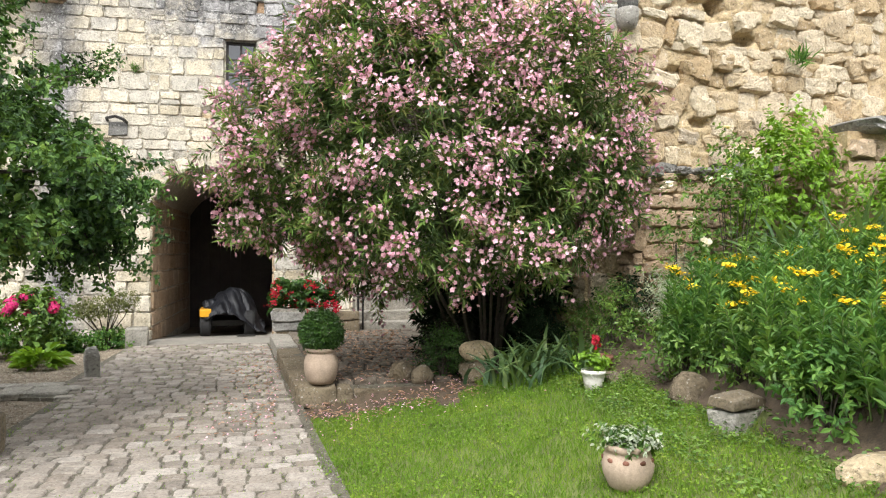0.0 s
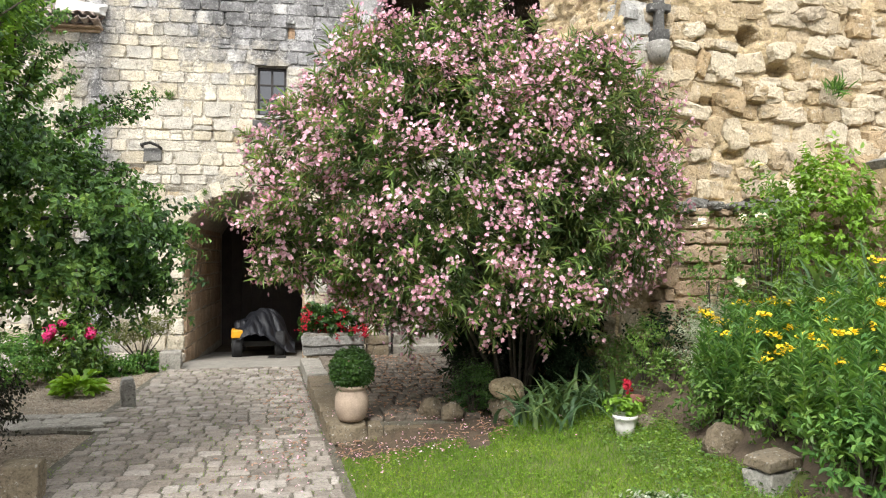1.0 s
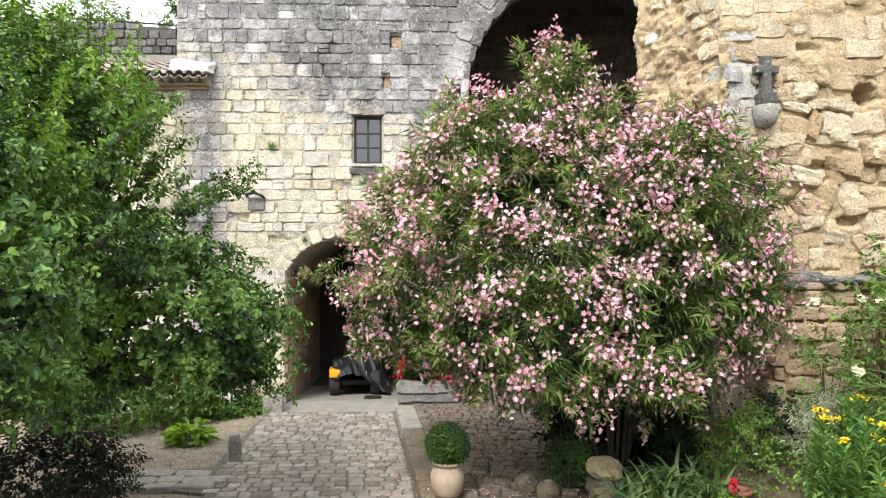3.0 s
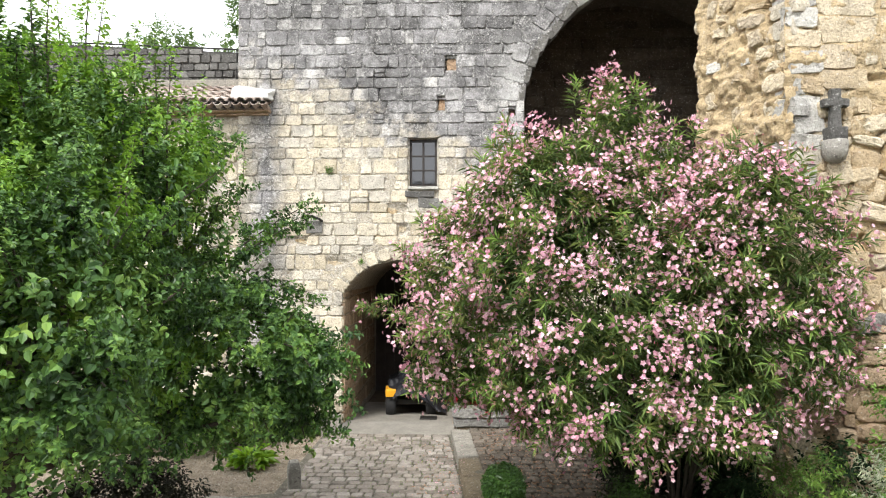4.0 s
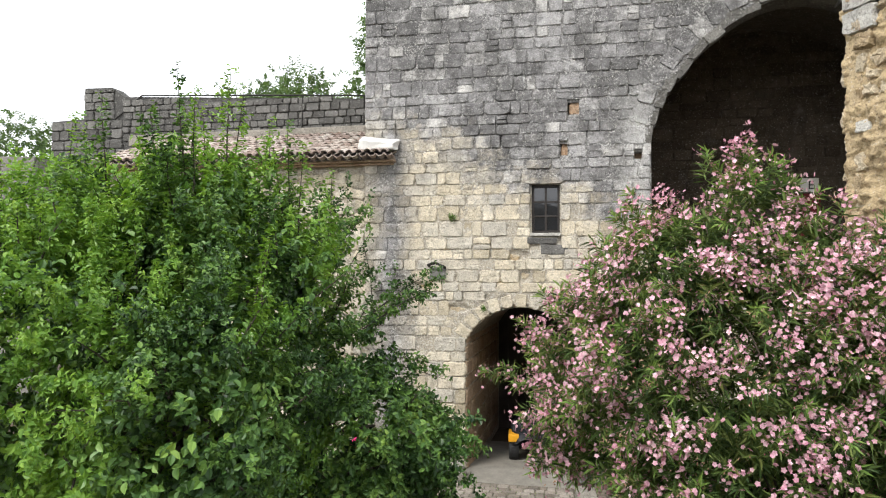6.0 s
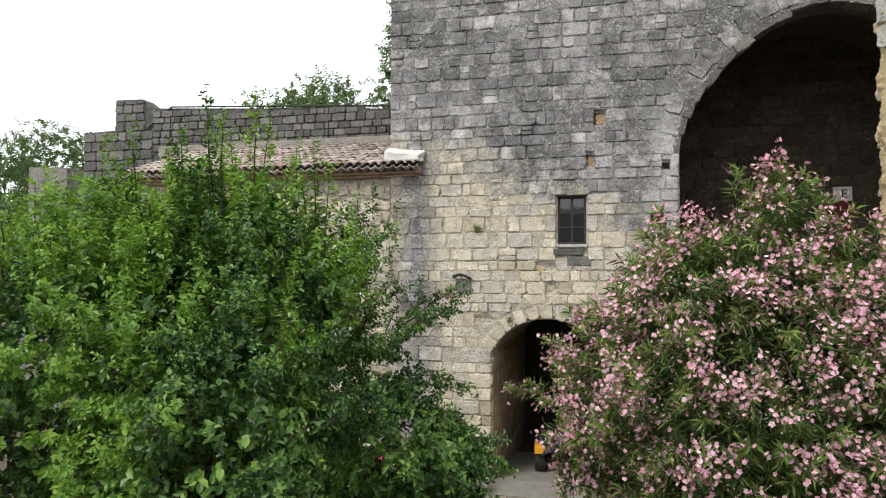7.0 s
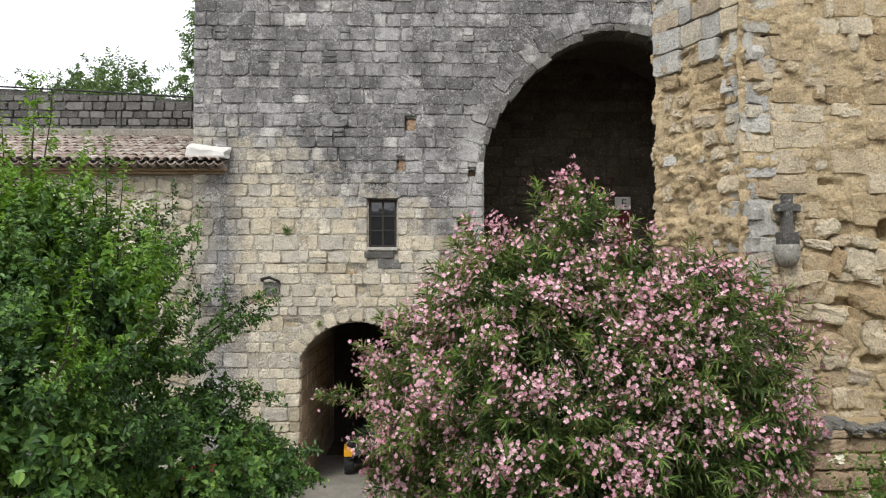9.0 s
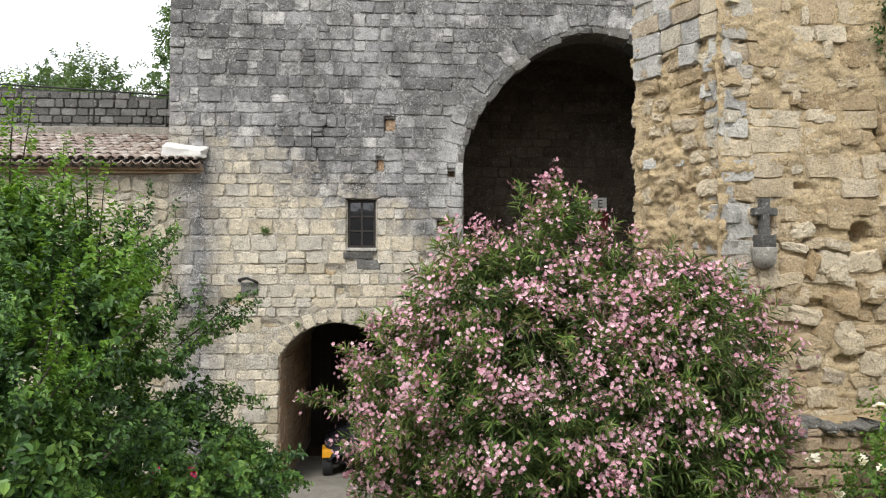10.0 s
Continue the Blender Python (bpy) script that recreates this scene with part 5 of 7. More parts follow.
def make_trough():
    ob = thing("flower_trough", pose(1.53, -1.2, 0.2), "grey weathered stone trough planted with red geraniums", "planter")
    r = np.random.RandomState(12)
    part("foot", rough_box((-0.5, -0.18, -0.02), (0.52, 0.22, 0.08), 0.02, 5, 0.03, 1), M["boulder"], ob, "darker brown inset foot")
    part("base", rough_box((-0.57, -0.22, 0.07), (0.58, 0.26, 0.255), 0.05, 6, 0.025, 1), M["trough"], ob)
    part("body", rough_box((-0.585, -0.25, 0.25), (0.585, 0.29, 0.44), 0.055, 6, 0.03, 2), M["trough"], ob)
    part("rim", rough_box((-0.56, -0.23, 0.43), (0.57, 0.27, 0.5), 0.03, 5, 0.025, 3), M["greyed"], ob)
    at = np.c_[r.uniform(-0.55, 0.6, 260), r.uniform(-0.25, 0.25, 260), r.uniform(0.45, 0.95, 260)]
    v, f = sprigs(r, at, r.normal(size=(260, 3)) * 0.7 + np.array([0, -0.3, 0.8]), 8, 0.075, 0.075, 0.14, 1.0)
    array_part("foliage", v, f, M["box_leaf"], ob, kind="stuff")
    hd = np.c_[r.uniform(-0.6, 0.65, 52), r.uniform(-0.36, 0.05, 52), r.uniform(0.42, 1.0, 52)]
    pos = np.repeat(hd, 18, 0) + r.normal(size=(52 * 18, 3)) * 0.034
    v, f = flowers(r, pos, r.normal(size=pos.shape) + np.array([0, -0.6, 0.4]), 0.02)
    array_part("blossom", v, f, M["red_petal"], ob, "red geranium heads", kind="stuff")


make_trough()


# ---- pots ----
def ball(r, n, radius, at, size=0.022, flat=1.0):
    d = rand_dirs(r, n)
    p = d * radius * r.uniform(0.8, 1.03, (n, 1)) * np.array([1, 1, flat]) + np.array(at)
    return sprigs(r, p, d + r.normal(size=(n, 3)) * 0.4, 6, size, size * 0.6, 0.05, 0.9)


def make_box_pot():
    ob = thing("box_ball_pot", pose(1.68, -6.52, 0.235), "pale terracotta urn with a clipped boxwood ball", "potted plant")
    r = np.random.RandomState(2)
    bm = bmesh.new()
    lathe(bm, [(0.13, 0), (0.165, 0.04), (0.195, 0.15), (0.195, 0.25), (0.165, 0.34), (0.155, 0.36), (0.185, 0.375), (0.185, 0.405), (0.16, 0.41), (0.15, 0.37)], 32, 0.01)
    part("urn", bm, M["terracotta"], ob, smooth=True)
    bm = bmesh.new()
    lathe(bm, [(0.152, 0.36), (0.05, 0.375)], 20)
    part("earth", bm, M["soil"], ob)
    v, f = ball(r, 1300, 0.215, (0, 0, 0.585), 0.032)
    array_part("boxwood_ball", v, f, M["box_leaf"], ob, kind="stuff")
    bm = bmesh.new()
    tube(bm, [(0, 0, 0.36), (0, 0, 0.6)], [0.02, 0.015], 6)
    part("stem", bm, M["bark"], ob)


make_box_pot()


def make_garden_pot():
    ob = thing("garden_pot", pose(3.46, -10.6, lift(3.46, -10.6) - 0.03), "round terracotta pot with a frilly silver-leaved plant on the lawn", "potted plant")
    r = np.random.RandomState(4)
    bm = bmesh.new()
    lathe(bm, [(0.09, 0), (0.12, 0.02), (0.155, 0.1), (0.165, 0.16), (0.15, 0.22), (0.135, 0.245), (0.15, 0.255), (0.155, 0.29), (0.135, 0.295), (0.125, 0.26)], 36, 0.008)
    part("pot", bm, M["terracotta"], ob, smooth=True)
    for k in range(9):
        a = 2 * math.pi * k / 9
        bm = bmesh.new()
        rock(bm, (0.022, 0.01, 0.016), k, 2, 0.1)
        p = part("ornament", bm, M["terracotta_red"], ob)
        p.matrix_basis = pose(0.155 * math.cos(a), 0.155 * math.sin(a), 0.2, 0, 0, math.degrees(a) + 90)
    n = 150
    at = np.c_[r.normal(size=(n, 2)) * 0.075, r.uniform(0.27, 0.34, n)]
    v, f = sprigs(r, at, np.c_[at[:, :2] * 5, np.full(n, 0.7)] + r.normal(size=(n, 3)) * 0.3, 6, 0.035, 0.022, 0.05, 1.0)
    array_part("foliage", v, f, M["silver_leaf"], ob, kind="stuff")
    at2 = np.repeat(at, 2, 0)
    v, f = sprigs(r, at2, rand_dirs(r, 300) + np.array([0, 0, 0.5]), 5, 0.04, 0.022, 0.05, 1.0)
    array_part("green_leaves", v, f, M["rose_leaf"], ob, kind="stuff")


make_garden_pot()


def make_white_pot():
    ob = thing("white_pot", pose(4.29, -8.2, lift(4.29, -8.2) - 0.03), "small white ribbed pot with a red geranium", "potted plant")
    r = np.random.RandomState(6)
    bm = bmesh.new()
    lathe(bm, [(0.085, 0), (0.1, 0.1), (0.115, 0.17), (0.125, 0.175), (0.125, 0.21), (0.105, 0.21), (0.1, 0.18)], 28, 0.01)
    part("pot", bm, M["white_pot"], ob, smooth=True)
    at = np.c_[r.normal(size=(40, 2)) * 0.06, r.uniform(0.2, 0.36, 40)]
    v, f = sprigs(r, at, np.c_[at[:, :2] * 6, np.full(40, 0.6)], 5, 0.05, 0.05, 0.05, 1.0)
    array_part("foliage", v, f, M["lime_leaf"], ob, kind="stuff")
    pos = np.array([0.03, 0.0, 0.5]) + r.normal(size=(30, 3)) * 0.03
    v, f = flowers(r, pos, rand_dirs(r, 30) + np.array([0, -0.5, 0.5]), 0.022)
    array_part("blossom", v, f, M["red_petal"], ob, "bright red geranium head", kind="stuff")
    ob = thing("clay_pot", pose(4.66, -7.6, 0.42), "plain red clay pot among the plants", "pot")
    bm = bmesh.new()
    lathe(bm, [(0.08, 0), (0.105, 0.15), (0.12, 0.15), (0.12, 0.2), (0.1, 0.2), (0.09, 0.15)], 24)
    part("pot", bm, M["terracotta_red"], ob, smooth=True)


make_white_pot()


# ---- stones standing about ----
def lone_stone(name, m, label, category, bm, mat, group=""):
    ob = part(name, bm, M[mat], None, smooth=False)
    ob.matrix_basis = m
    return tagged(ob, label, category, group)


def bollard(w, h, seed, round_top):
    bm = rough_box((-w / 2, -w / 2, -0.05), (w / 2, w / 2, h), 0.025, 4, 0.02, seed)
    if round_top:
        for v in bm.verts:
            k = max(v.co.z - h * 0.6, 0) / (h * 0.4)
            v.co.x *= 1 - 0.32 * k * k
            v.co.y *= 1 - 0.32 * k * k
    return bm


lone_stone("stone_bollard", pose(-1.5, -0.75, 0.0, 0, 0, 8), "squat dark grey stone block at the gateway", "bollard", bollard(0.38, 0.34, 1, False), "greyed", "bollards by the lane")
lone_stone("stone_bollard", pose(-1.36, -4.2, 0.0, 3, -3, 20), "round-topped weathered stone post beside the lane", "bollard", bollard(0.19, 0.42, 2, True), "greyed", "bollards by the lane")
lone_stone("stone_bollard", pose(-1.2, -8.15, 0.0, 0, 0, 10), "square lichened stone post in the gravel", "bollard", bollard(0.3, 0.36, 3, False), "boulder", "bollards by the lane")

for x, y, z, s, mat, seed, label in ((2.62, -6.38, 0.3, (0.14, 0.13, 0.15), "boulder", 3, "small round grey boulder on the patio edge"), (2.86, -6.5, 0.27, (0.13, 0.12, 0.13), "boulder", 5, "small brown boulder on the patio edge"),
                                     (3.52, -6.58, 0.3, (0.3, 0.22, 0.17), "boulder", 7, "brown boulder carrying a yellow stone"), (3.5, -6.6, 0.54, (0.22, 0.17, 0.14), "boulder_pale", 8, "smooth yellow boulder on another stone"),
                                     (4.76, -9.15, 0.48, (0.17, 0.2, 0.19), "boulder", 11, "brown mossy boulder edging the flower border"), (4.72, -11.25, 0.42, (0.23, 0.2, 0.15), "boulder_pale", 14, "pale boulder edging the flower border"),
                                     (4.62, -7.9, 0.4, (0.24, 0.17, 0.09), "boulder", 16, "flat brown stone beside the clay pot")):
    bm = bmesh.new()
    rock(bm, s, seed, 3, 0.25)
    lone_stone("boulder", pose(x, y, z, 0, 0, seed * 40), label, "boulder", bm, mat, "boulders in the garden")
lone_stone("edging_stone", pose(4.66, -10.0, 0.39, 0, 0, 20), "pale dressed stone block with a mossy cap", "stone", rough_box((-0.19, -0.13, -0.06), (0.17, 0.13, 0.18), 0.02, 4, 0.03, 5), "greyed")
lone_stone("edging_stone", pose(4.66, -10.0, 0.55, 0, 0, 18), "rounded cap on the dressed stone block", "stone", rough_box((-0.19, -0.13, 0.02), (0.165, 0.13, 0.11), 0.025, 4, 0.03, 6), "boulder")


# ---- garden plants ----
def plant(name, x, y, label, category, group="", z=None):
    return thing(name, pose(x, y, lift(x, y) - 0.03 if z is None else z), label, category, group)


def bush(name, x, y, label, size, n, mat, leafsize, seed, count=7, z=None, narrow=0.62, flower=None, group=""):
    ob = plant(name, x, y, label, "shrub", group, z)
    r = np.random.RandomState(seed)
    at, way = crown_points(r, [(0, 0, size[2] * 0.55, size[0], size[1], size[2] * 0.5), (size[0] * 0.25, 0.1 * size[1], size[2] * 0.72, size[0] * 0.6, size[1] * 0.6, size[2] * 0.36)], n, 0.5, 0.25, floor=0.02)
    v, f = sprigs(r, at, way + np.array([0, 0, 0.4]) + r.normal(size=at.shape) * 0.4, count, leafsize, leafsize * narrow, 0.16, 0.9)
    array_part("foliage", v, f, M[mat], ob, kind="stuff")
    for k in range(6):
        bm = bmesh.new()
        e = np.array((r.uniform(-0.6, 0.6) * size[0], r.uniform(-0.6, 0.6) * size[1], size[2] * 0.7))
        tube(bm, [(e[0] * 0.1, e[1] * 0.1, -0.02), e * np.array((0.5, 0.5, 0.5)), e], (0.01, 0.007, 0.004), 5)
        part("stem", bm, M["bark"], ob)
    if flower:
        mat2, count2, rad, cluster, spread, label2 = flower
        pick = at[r.choice(len(at), count2, replace=False)] * np.array((1.04, 1.04, 1.03))
        pos = np.repeat(pick, cluster, 0) + r.normal(size=(count2 * cluster, 3)) * spread
        v, f = flowers(r, pos, unit_rows(pos - np.array((0, 0, size[2] * 0.4))) + r.normal(size=pos.shape) * 0.5 + np.array([0, -0.4, 0.2]), rad)
        array_part("blossom", v, f, M[mat2], ob, label2, kind="stuff")
    return ob


# left bed
bush("hydrangea", -2.98, -1.7, "hydrangea with magenta flower heads in the gravel bed", (0.45, 0.42, 0.98), 260, "rose_leaf", 0.1, 31, 6)
hydrangea = scene.objects["hydrangea"]
hr = np.random.RandomState(38)
for k in range(20):
    ang, el = hr.uniform(0, 6.28), hr.uniform(0.15, 1.35)
    c0 = np.array((0.5 * math.cos(ang) * math.cos(el), 0.46 * math.sin(ang) * math.cos(el) - 0.05, 0.52 + 0.52 * math.sin(el)))
    dd = rand_dirs(hr, 90)
    v, f = flowers(hr, c0 + dd * np.array((0.085, 0.085, 0.065)), dd, 0.024)
    array_part("flower_head", v, f, M["magenta"], hydrangea)
def make_spindly(x, y):
    ob = plant("spindly_shrub", x, y, "small olive-green shrub with a flat crown on bare stems", "shrub")
    r = np.random.RandomState(32)
    at, way = crown_points(r, [(0, 0, 0.8, 0.5, 0.36, 0.16), (-0.3, 0, 0.68, 0.3, 0.3, 0.13), (0.28, 0, 0.9, 0.3, 0.3, 0.12)], 420, 0.6, 0.25)
    v, f = sprigs(r, at, way + np.array((0, 0, 0.5)) + r.normal(size=at.shape) * 0.5, 7, 0.036, 0.022, 0.09, 0.9)
    array_part("foliage", v, f, M["olive_leaf"], ob, kind="stuff")
    for k in range(9):
        bm = bmesh.new()
        e = at[r.randint(len(at))]
        tube(bm, [(r.normal() * 0.03, r.normal() * 0.03, -0.02), (e[0] * 0.25, e[1] * 0.25, 0.3), (e[0] * 0.7, e[1] * 0.7, 0.58), e], (0.016, 0.013, 0.009, 0.004), 5)
        part("stem", bm, M["bark"], ob)


make_spindly(-2.02, -0.85)
bush("yellow_green_shrub", -3.7, -2.3, "loose yellow-green shrub in the gravel bed", (0.55, 0.5, 0.75), 420, "bed_leaf", 0.06, 33, 7)
bush("yellow_green_shrub", -4.9, -2.0, "loose dark green shrub behind the gravel", (0.8, 0.7, 1.0), 520, "box_leaf", 0.08, 34, 7)
for k, (x, y) in enumerate(((-1.95, -0.85), (-2.35, -1.2), (-2.8, -1.0), (-3.3, -0.9))):
    bush("ground_cover", x, y, "low green ground cover along the wall", (0.32, 0.25, 0.24), 120, "bed_leaf", 0.06, 40 + k, 7, group="ground cover")
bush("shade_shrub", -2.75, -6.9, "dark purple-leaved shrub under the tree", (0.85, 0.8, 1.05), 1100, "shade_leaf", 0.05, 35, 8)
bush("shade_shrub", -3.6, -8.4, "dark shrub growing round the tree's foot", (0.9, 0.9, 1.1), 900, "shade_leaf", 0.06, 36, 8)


def make_hosta():
    ob = plant("hosta", -2.4, -3.05, "bright lime-green hosta with broad leaves", "plant")
    r = np.random.RandomState(37)
    n = 120
    a = r.uniform(0, 6.28, n)
    up = r.uniform(0.1, 1.0, n)
    d = np.c_[np.cos(a) * (1.15 - up * 0.8), np.sin(a) * (1.15 - up * 0.8), 0.25 + up * 0.75]
    at = unit_rows(d) * r.uniform(0.12, 0.34, n)[:, None]
    v, f = leaves(at, d * np.array([1, 1, 0.6]) + np.array([0, 0, -0.12]), np.tile((0, 0, 1.0), (n, 1)) + r.normal(size=(n, 3)) * 0.2, r.uniform(0.15, 0.24, n), r.uniform(0.09, 0.14, n), "oval", 0.2, 0.3)
    array_part("foliage", v, f, M["lime_leaf"], ob, kind="stuff")


make_hosta()

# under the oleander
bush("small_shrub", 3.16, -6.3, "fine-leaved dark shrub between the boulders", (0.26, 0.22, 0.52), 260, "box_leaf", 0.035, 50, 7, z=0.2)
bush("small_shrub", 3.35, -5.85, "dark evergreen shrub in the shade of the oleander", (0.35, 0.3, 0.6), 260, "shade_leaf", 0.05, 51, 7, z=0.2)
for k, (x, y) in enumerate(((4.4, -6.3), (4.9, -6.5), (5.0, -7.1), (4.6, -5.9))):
    # the first and last get leaves with shade in their colour
    bush("fern_shrub", x, y, "feathery green plant at the foot of the ruin", (0.25, 0.25, 0.6), 120, "shade_toned_leaf" if k in (0, 3) else "rose_leaf", 0.06, 52 + k, 8, narrow=0.25, group="plants at the ruin's foot")


def make_iris(x, y, n, h, seed, mat="iris_leaf", z=None):
    ob = plant("iris_clump", x, y, "clump of sword-shaped blue-green iris leaves", "plant", "iris clumps", z)
    r = np.random.RandomState(seed)
    vs, fs, off = [], [], 0
    for k in range(n):
        a, lean = r.uniform(0, 6.28), r.uniform(0.3, 1.5)
        b = np.array((r.normal() * 0.12, r.normal() * 0.1, 0))
        L, w = h * r.uniform(0.7, 1.15), r.uniform(0.018, 0.032)
        d = np.array((math.cos(a), math.sin(a), 0))
        s = np.array((-math.sin(a), math.cos(a), 0))
        if r.rand() < 0.5:
            s = s * 0.5 + d * 0.6
        pts = [b + d * (L * lean * q ** 1.7) + np.array((0, 0, L * (q - 0.55 * lean * q ** 3))) for q in np.linspace(0, 1, 6)]
        ww = [w, w * 1.1, w, w * 0.85, w * 0.55, 0.001]
        for p, q in zip(pts, ww):
            vs += [p - s * q, p + s * q]
        fs += [(off + 2 * i, off + 2 * i + 1, off + 2 * i + 3, off + 2 * i + 2) for i in range(5)]
        off += 12
    array_part("foliage", np.array(vs), np.array(fs), M[mat], ob, kind="stuff")


for k, (x, y) in enumerate(((3.55, -7.15), (3.85, -7.3), (4.15, -7.25), (4.4, -7.4), (4.0, -7.0), (4.3, -7.05), (3.75, -7.55))):
    make_iris(x, y, 17, 0.62, 60 + k)
for k, (x, y, z) in enumerate(((6.3, -8.4, 1.4), (6.7, -8.6, 1.45), (7.1, -8.5, 1.5), (6.5, -8.9, 1.35), (6.9, -9.0, 1.4), (7.4, -8.8, 1.45))):
    make_iris(x, y, 40, 0.95, 70 + k, "iris_leaf", z)


# flower border
def make_border(x, y, n, h, seed, blooms, z):
    ob = plant("border_plant", x, y, "leafy upright border plants with yellow flower heads", "flowering plant", "yellow flower border", z)
    r = np.random.RandomState(seed)
    vs, tops = [], []
    sb = bmesh.new()
    for k in range(n):
        b = np.array((r.uniform(-0.3, 0.3), r.uniform(-0.3, 0.3), 0))
        L = h * r.uniform(0.75, 1.12)
        lean = r.normal(size=2) * 0.13
        q = np.linspace(0.08, 1, int(22 * L / 0.9))
        p = b + np.c_[lean[0] * q * L, lean[1] * q * L, q * L]
        up = np.tile((lean[0], lean[1], 1.0), (len(q), 1))
        vs.append(sprigs(r, p, up + r.normal(size=p.shape) * 0.1, 4, 0.125 * (1.15 - 0.5 * q), 0.033 * (1.15 - 0.4 * q), 0.03, 0.8, "kite", -0.2))
        tops.append(p[-1])
        tube(sb, [p[0] - (0, 0, 0.08), p[len(q) // 2], p[-1]], (0.006, 0.005, 0.003), 4)
    v, f = join(*vs)
    array_part("foliage", v, f, M["bed_leaf"], ob, kind="stuff")
    part("stem", sb, M["stem"], ob, kind="stuff")
    tops = np.array(tops)[:blooms]
    if len(tops):
        pos = np.repeat(tops + (0, 0, 0.05), 30, 0) + r.normal(size=(len(tops) * 30, 3)) * (0.032, 0.032, 0.014)
        v, f = flowers(r, pos, np.tile((0, 0, 1.0), (len(pos), 1)) + r.normal(size=pos.shape) * 0.4, 0.017, 6)
        array_part("blossom", v, f, M["yellow_petal"], ob, "flat yellow flower heads", kind="stuff")


k = 0
for y in np.arange(-12.1, -7.9, 0.42):
    for x in np.arange(bed_edge(y) + 0.4, bed_edge(y) + (2.4 if y > -10.5 else 1.5), 0.42):
        far_row = (x - bed_edge(y)) / 2.2
        rr = random.Random(k)
        xx, yy = x + rr.uniform(-0.1, 0.1), y + rr.uniform(-0.1, 0.1)
        make_border(xx, yy, 14, rr.uniform(0.55, 0.78) + 0.12 * far_row, 100 + k, rr.choice((1, 2, 3, 4, 6)), lift(xx, yy) - 0.03)
        k += 1

# front row, spilling over the stones
for k, (x, y) in enumerate(((4.95, -10.45), (4.85, -11.7), (4.95, -9.6), (4.8, -10.75), (4.95, -8.8))):
    bush("border_edge_plant", x, y, "fresh green plant spilling over the border's edge", (0.25, 0.25, 0.45), 130, "bed_leaf" if k % 2 else "rose_leaf", 0.06, 130 + k, 7, narrow=0.5, group="plants at the border's edge")

# roses and shrubs against the ruin
bush("rose_bush", 6.15, -7.75, "tall rose bush with a few white blooms", (0.45, 0.4, 1.9), 150, "rose_leaf", 0.06, 140, 7, z=0.95, flower=("white_petal", 5, 0.045, 7, 0.02, "white roses"))
bush("rose_bush", 5.75, -7.3, "loose rose bush against the ledge wall", (0.35, 0.3, 1.5), 70, "rose_leaf", 0.055, 141, 7, z=0.8, flower=("white_petal", 3, 0.04, 7, 0.02, "white roses"))
bush("bright_shrub", 6.95, -7.6, "bright green leafy shrub before the ruin", (0.55, 0.45, 2.2), 430, "lime_leaf", 0.075, 142, 7, z=1.0)
bush("bright_shrub", 6.5, -7.2, "bright green climbing shrub", (0.4, 0.35, 1.9), 90, "rose_leaf", 0.07, 143, 7, z=1.0)
bush("lavender", 5.6, -7.7, "grey-green feathery lavender in the flower bed", (0.35, 0.3, 0.75), 360, "silver_leaf", 0.06, 144, 9, z=0.75, narrow=0.12)
bush("bright_shrub", 7.9, -8.5, "bright green shrub beside the slab", (0.7, 0.5, 1.5), 600, "lime_leaf", 0.07, 145, 7, z=1.2)
for k, (x, y, z, s) in enumerate(((5.35, -6.85, 0.8, 0.7), (5.9, -7.0, 0.9, 0.6), (6.4, -8.0, 1.0, 0.6), (5.5, -8.1, 0.75, 0.5), (7.2, -8.1, 1.1, 0.6), (5.15, -7.5, 0.55, 0.5))):
    # the first one has shade put into its leaf colour
    bush("bed_filler", x, y, "mixed green growth in the bed below the ruin", (0.35, 0.3, s * 0.8), 110, "shade_toned_leaf" if k == 0 else "rose_leaf", 0.05, 150 + k, 7, z=z, group="bed growth")

# tufts rooted in the walls
for k, (x, y, z, s) in enumerate(((-1.69, -0.04, 5.31, 0.15), (7.9, -6.45, 5.9, 0.3), (8.0, -6.5, 4.3, 0.25), (4.75, -6.1, 4.5, 0.2), (4.95, -6.15, 4.55, 0.16), (7.0, -6.6, 2.85, 0.25), (-1.0, -0.1, 3.38, 0.12))):
    ob = thing("wall_tuft", pose(x, y, z), "tuft of grass rooted in the masonry", "grass tuft", "tufts in the walls")
    r = np.random.RandomState(170 + k)
    n = 60
    d = r.normal(size=(n, 3)) * 0.5 + np.array((0, -0.6, 0.7))
    v, f = leaves(r.normal(size=(n, 3)) * s * 0.2, d, rand_dirs(r, n), s * r.uniform(0.5, 1.1, n), s * 0.06)
    array_part("blade_tuft", v, f, M["bed_leaf"], ob, kind="stuff")


# ivy at the ruin's far top
bush("ivy", 7.6, -6.3, "dark ivy hanging over the broken wall", (0.5, 0.4, 2.6), 900, "box_leaf", 0.06, 180, 7, z=6.3)

# ---- lawn, petals, gravel ----
def scatter_ground(n, seed, test, x0, x1, y0, y1):
    r = np.random.RandomState(seed)
    p = np.c_[r.uniform(x0, x1, n), r.uniform(y0, y1, n)]
    p = np.array([q for q in p if test(*q)])
    return r, np.c_[p, [lift(*q) - 0.03 for q in p]]


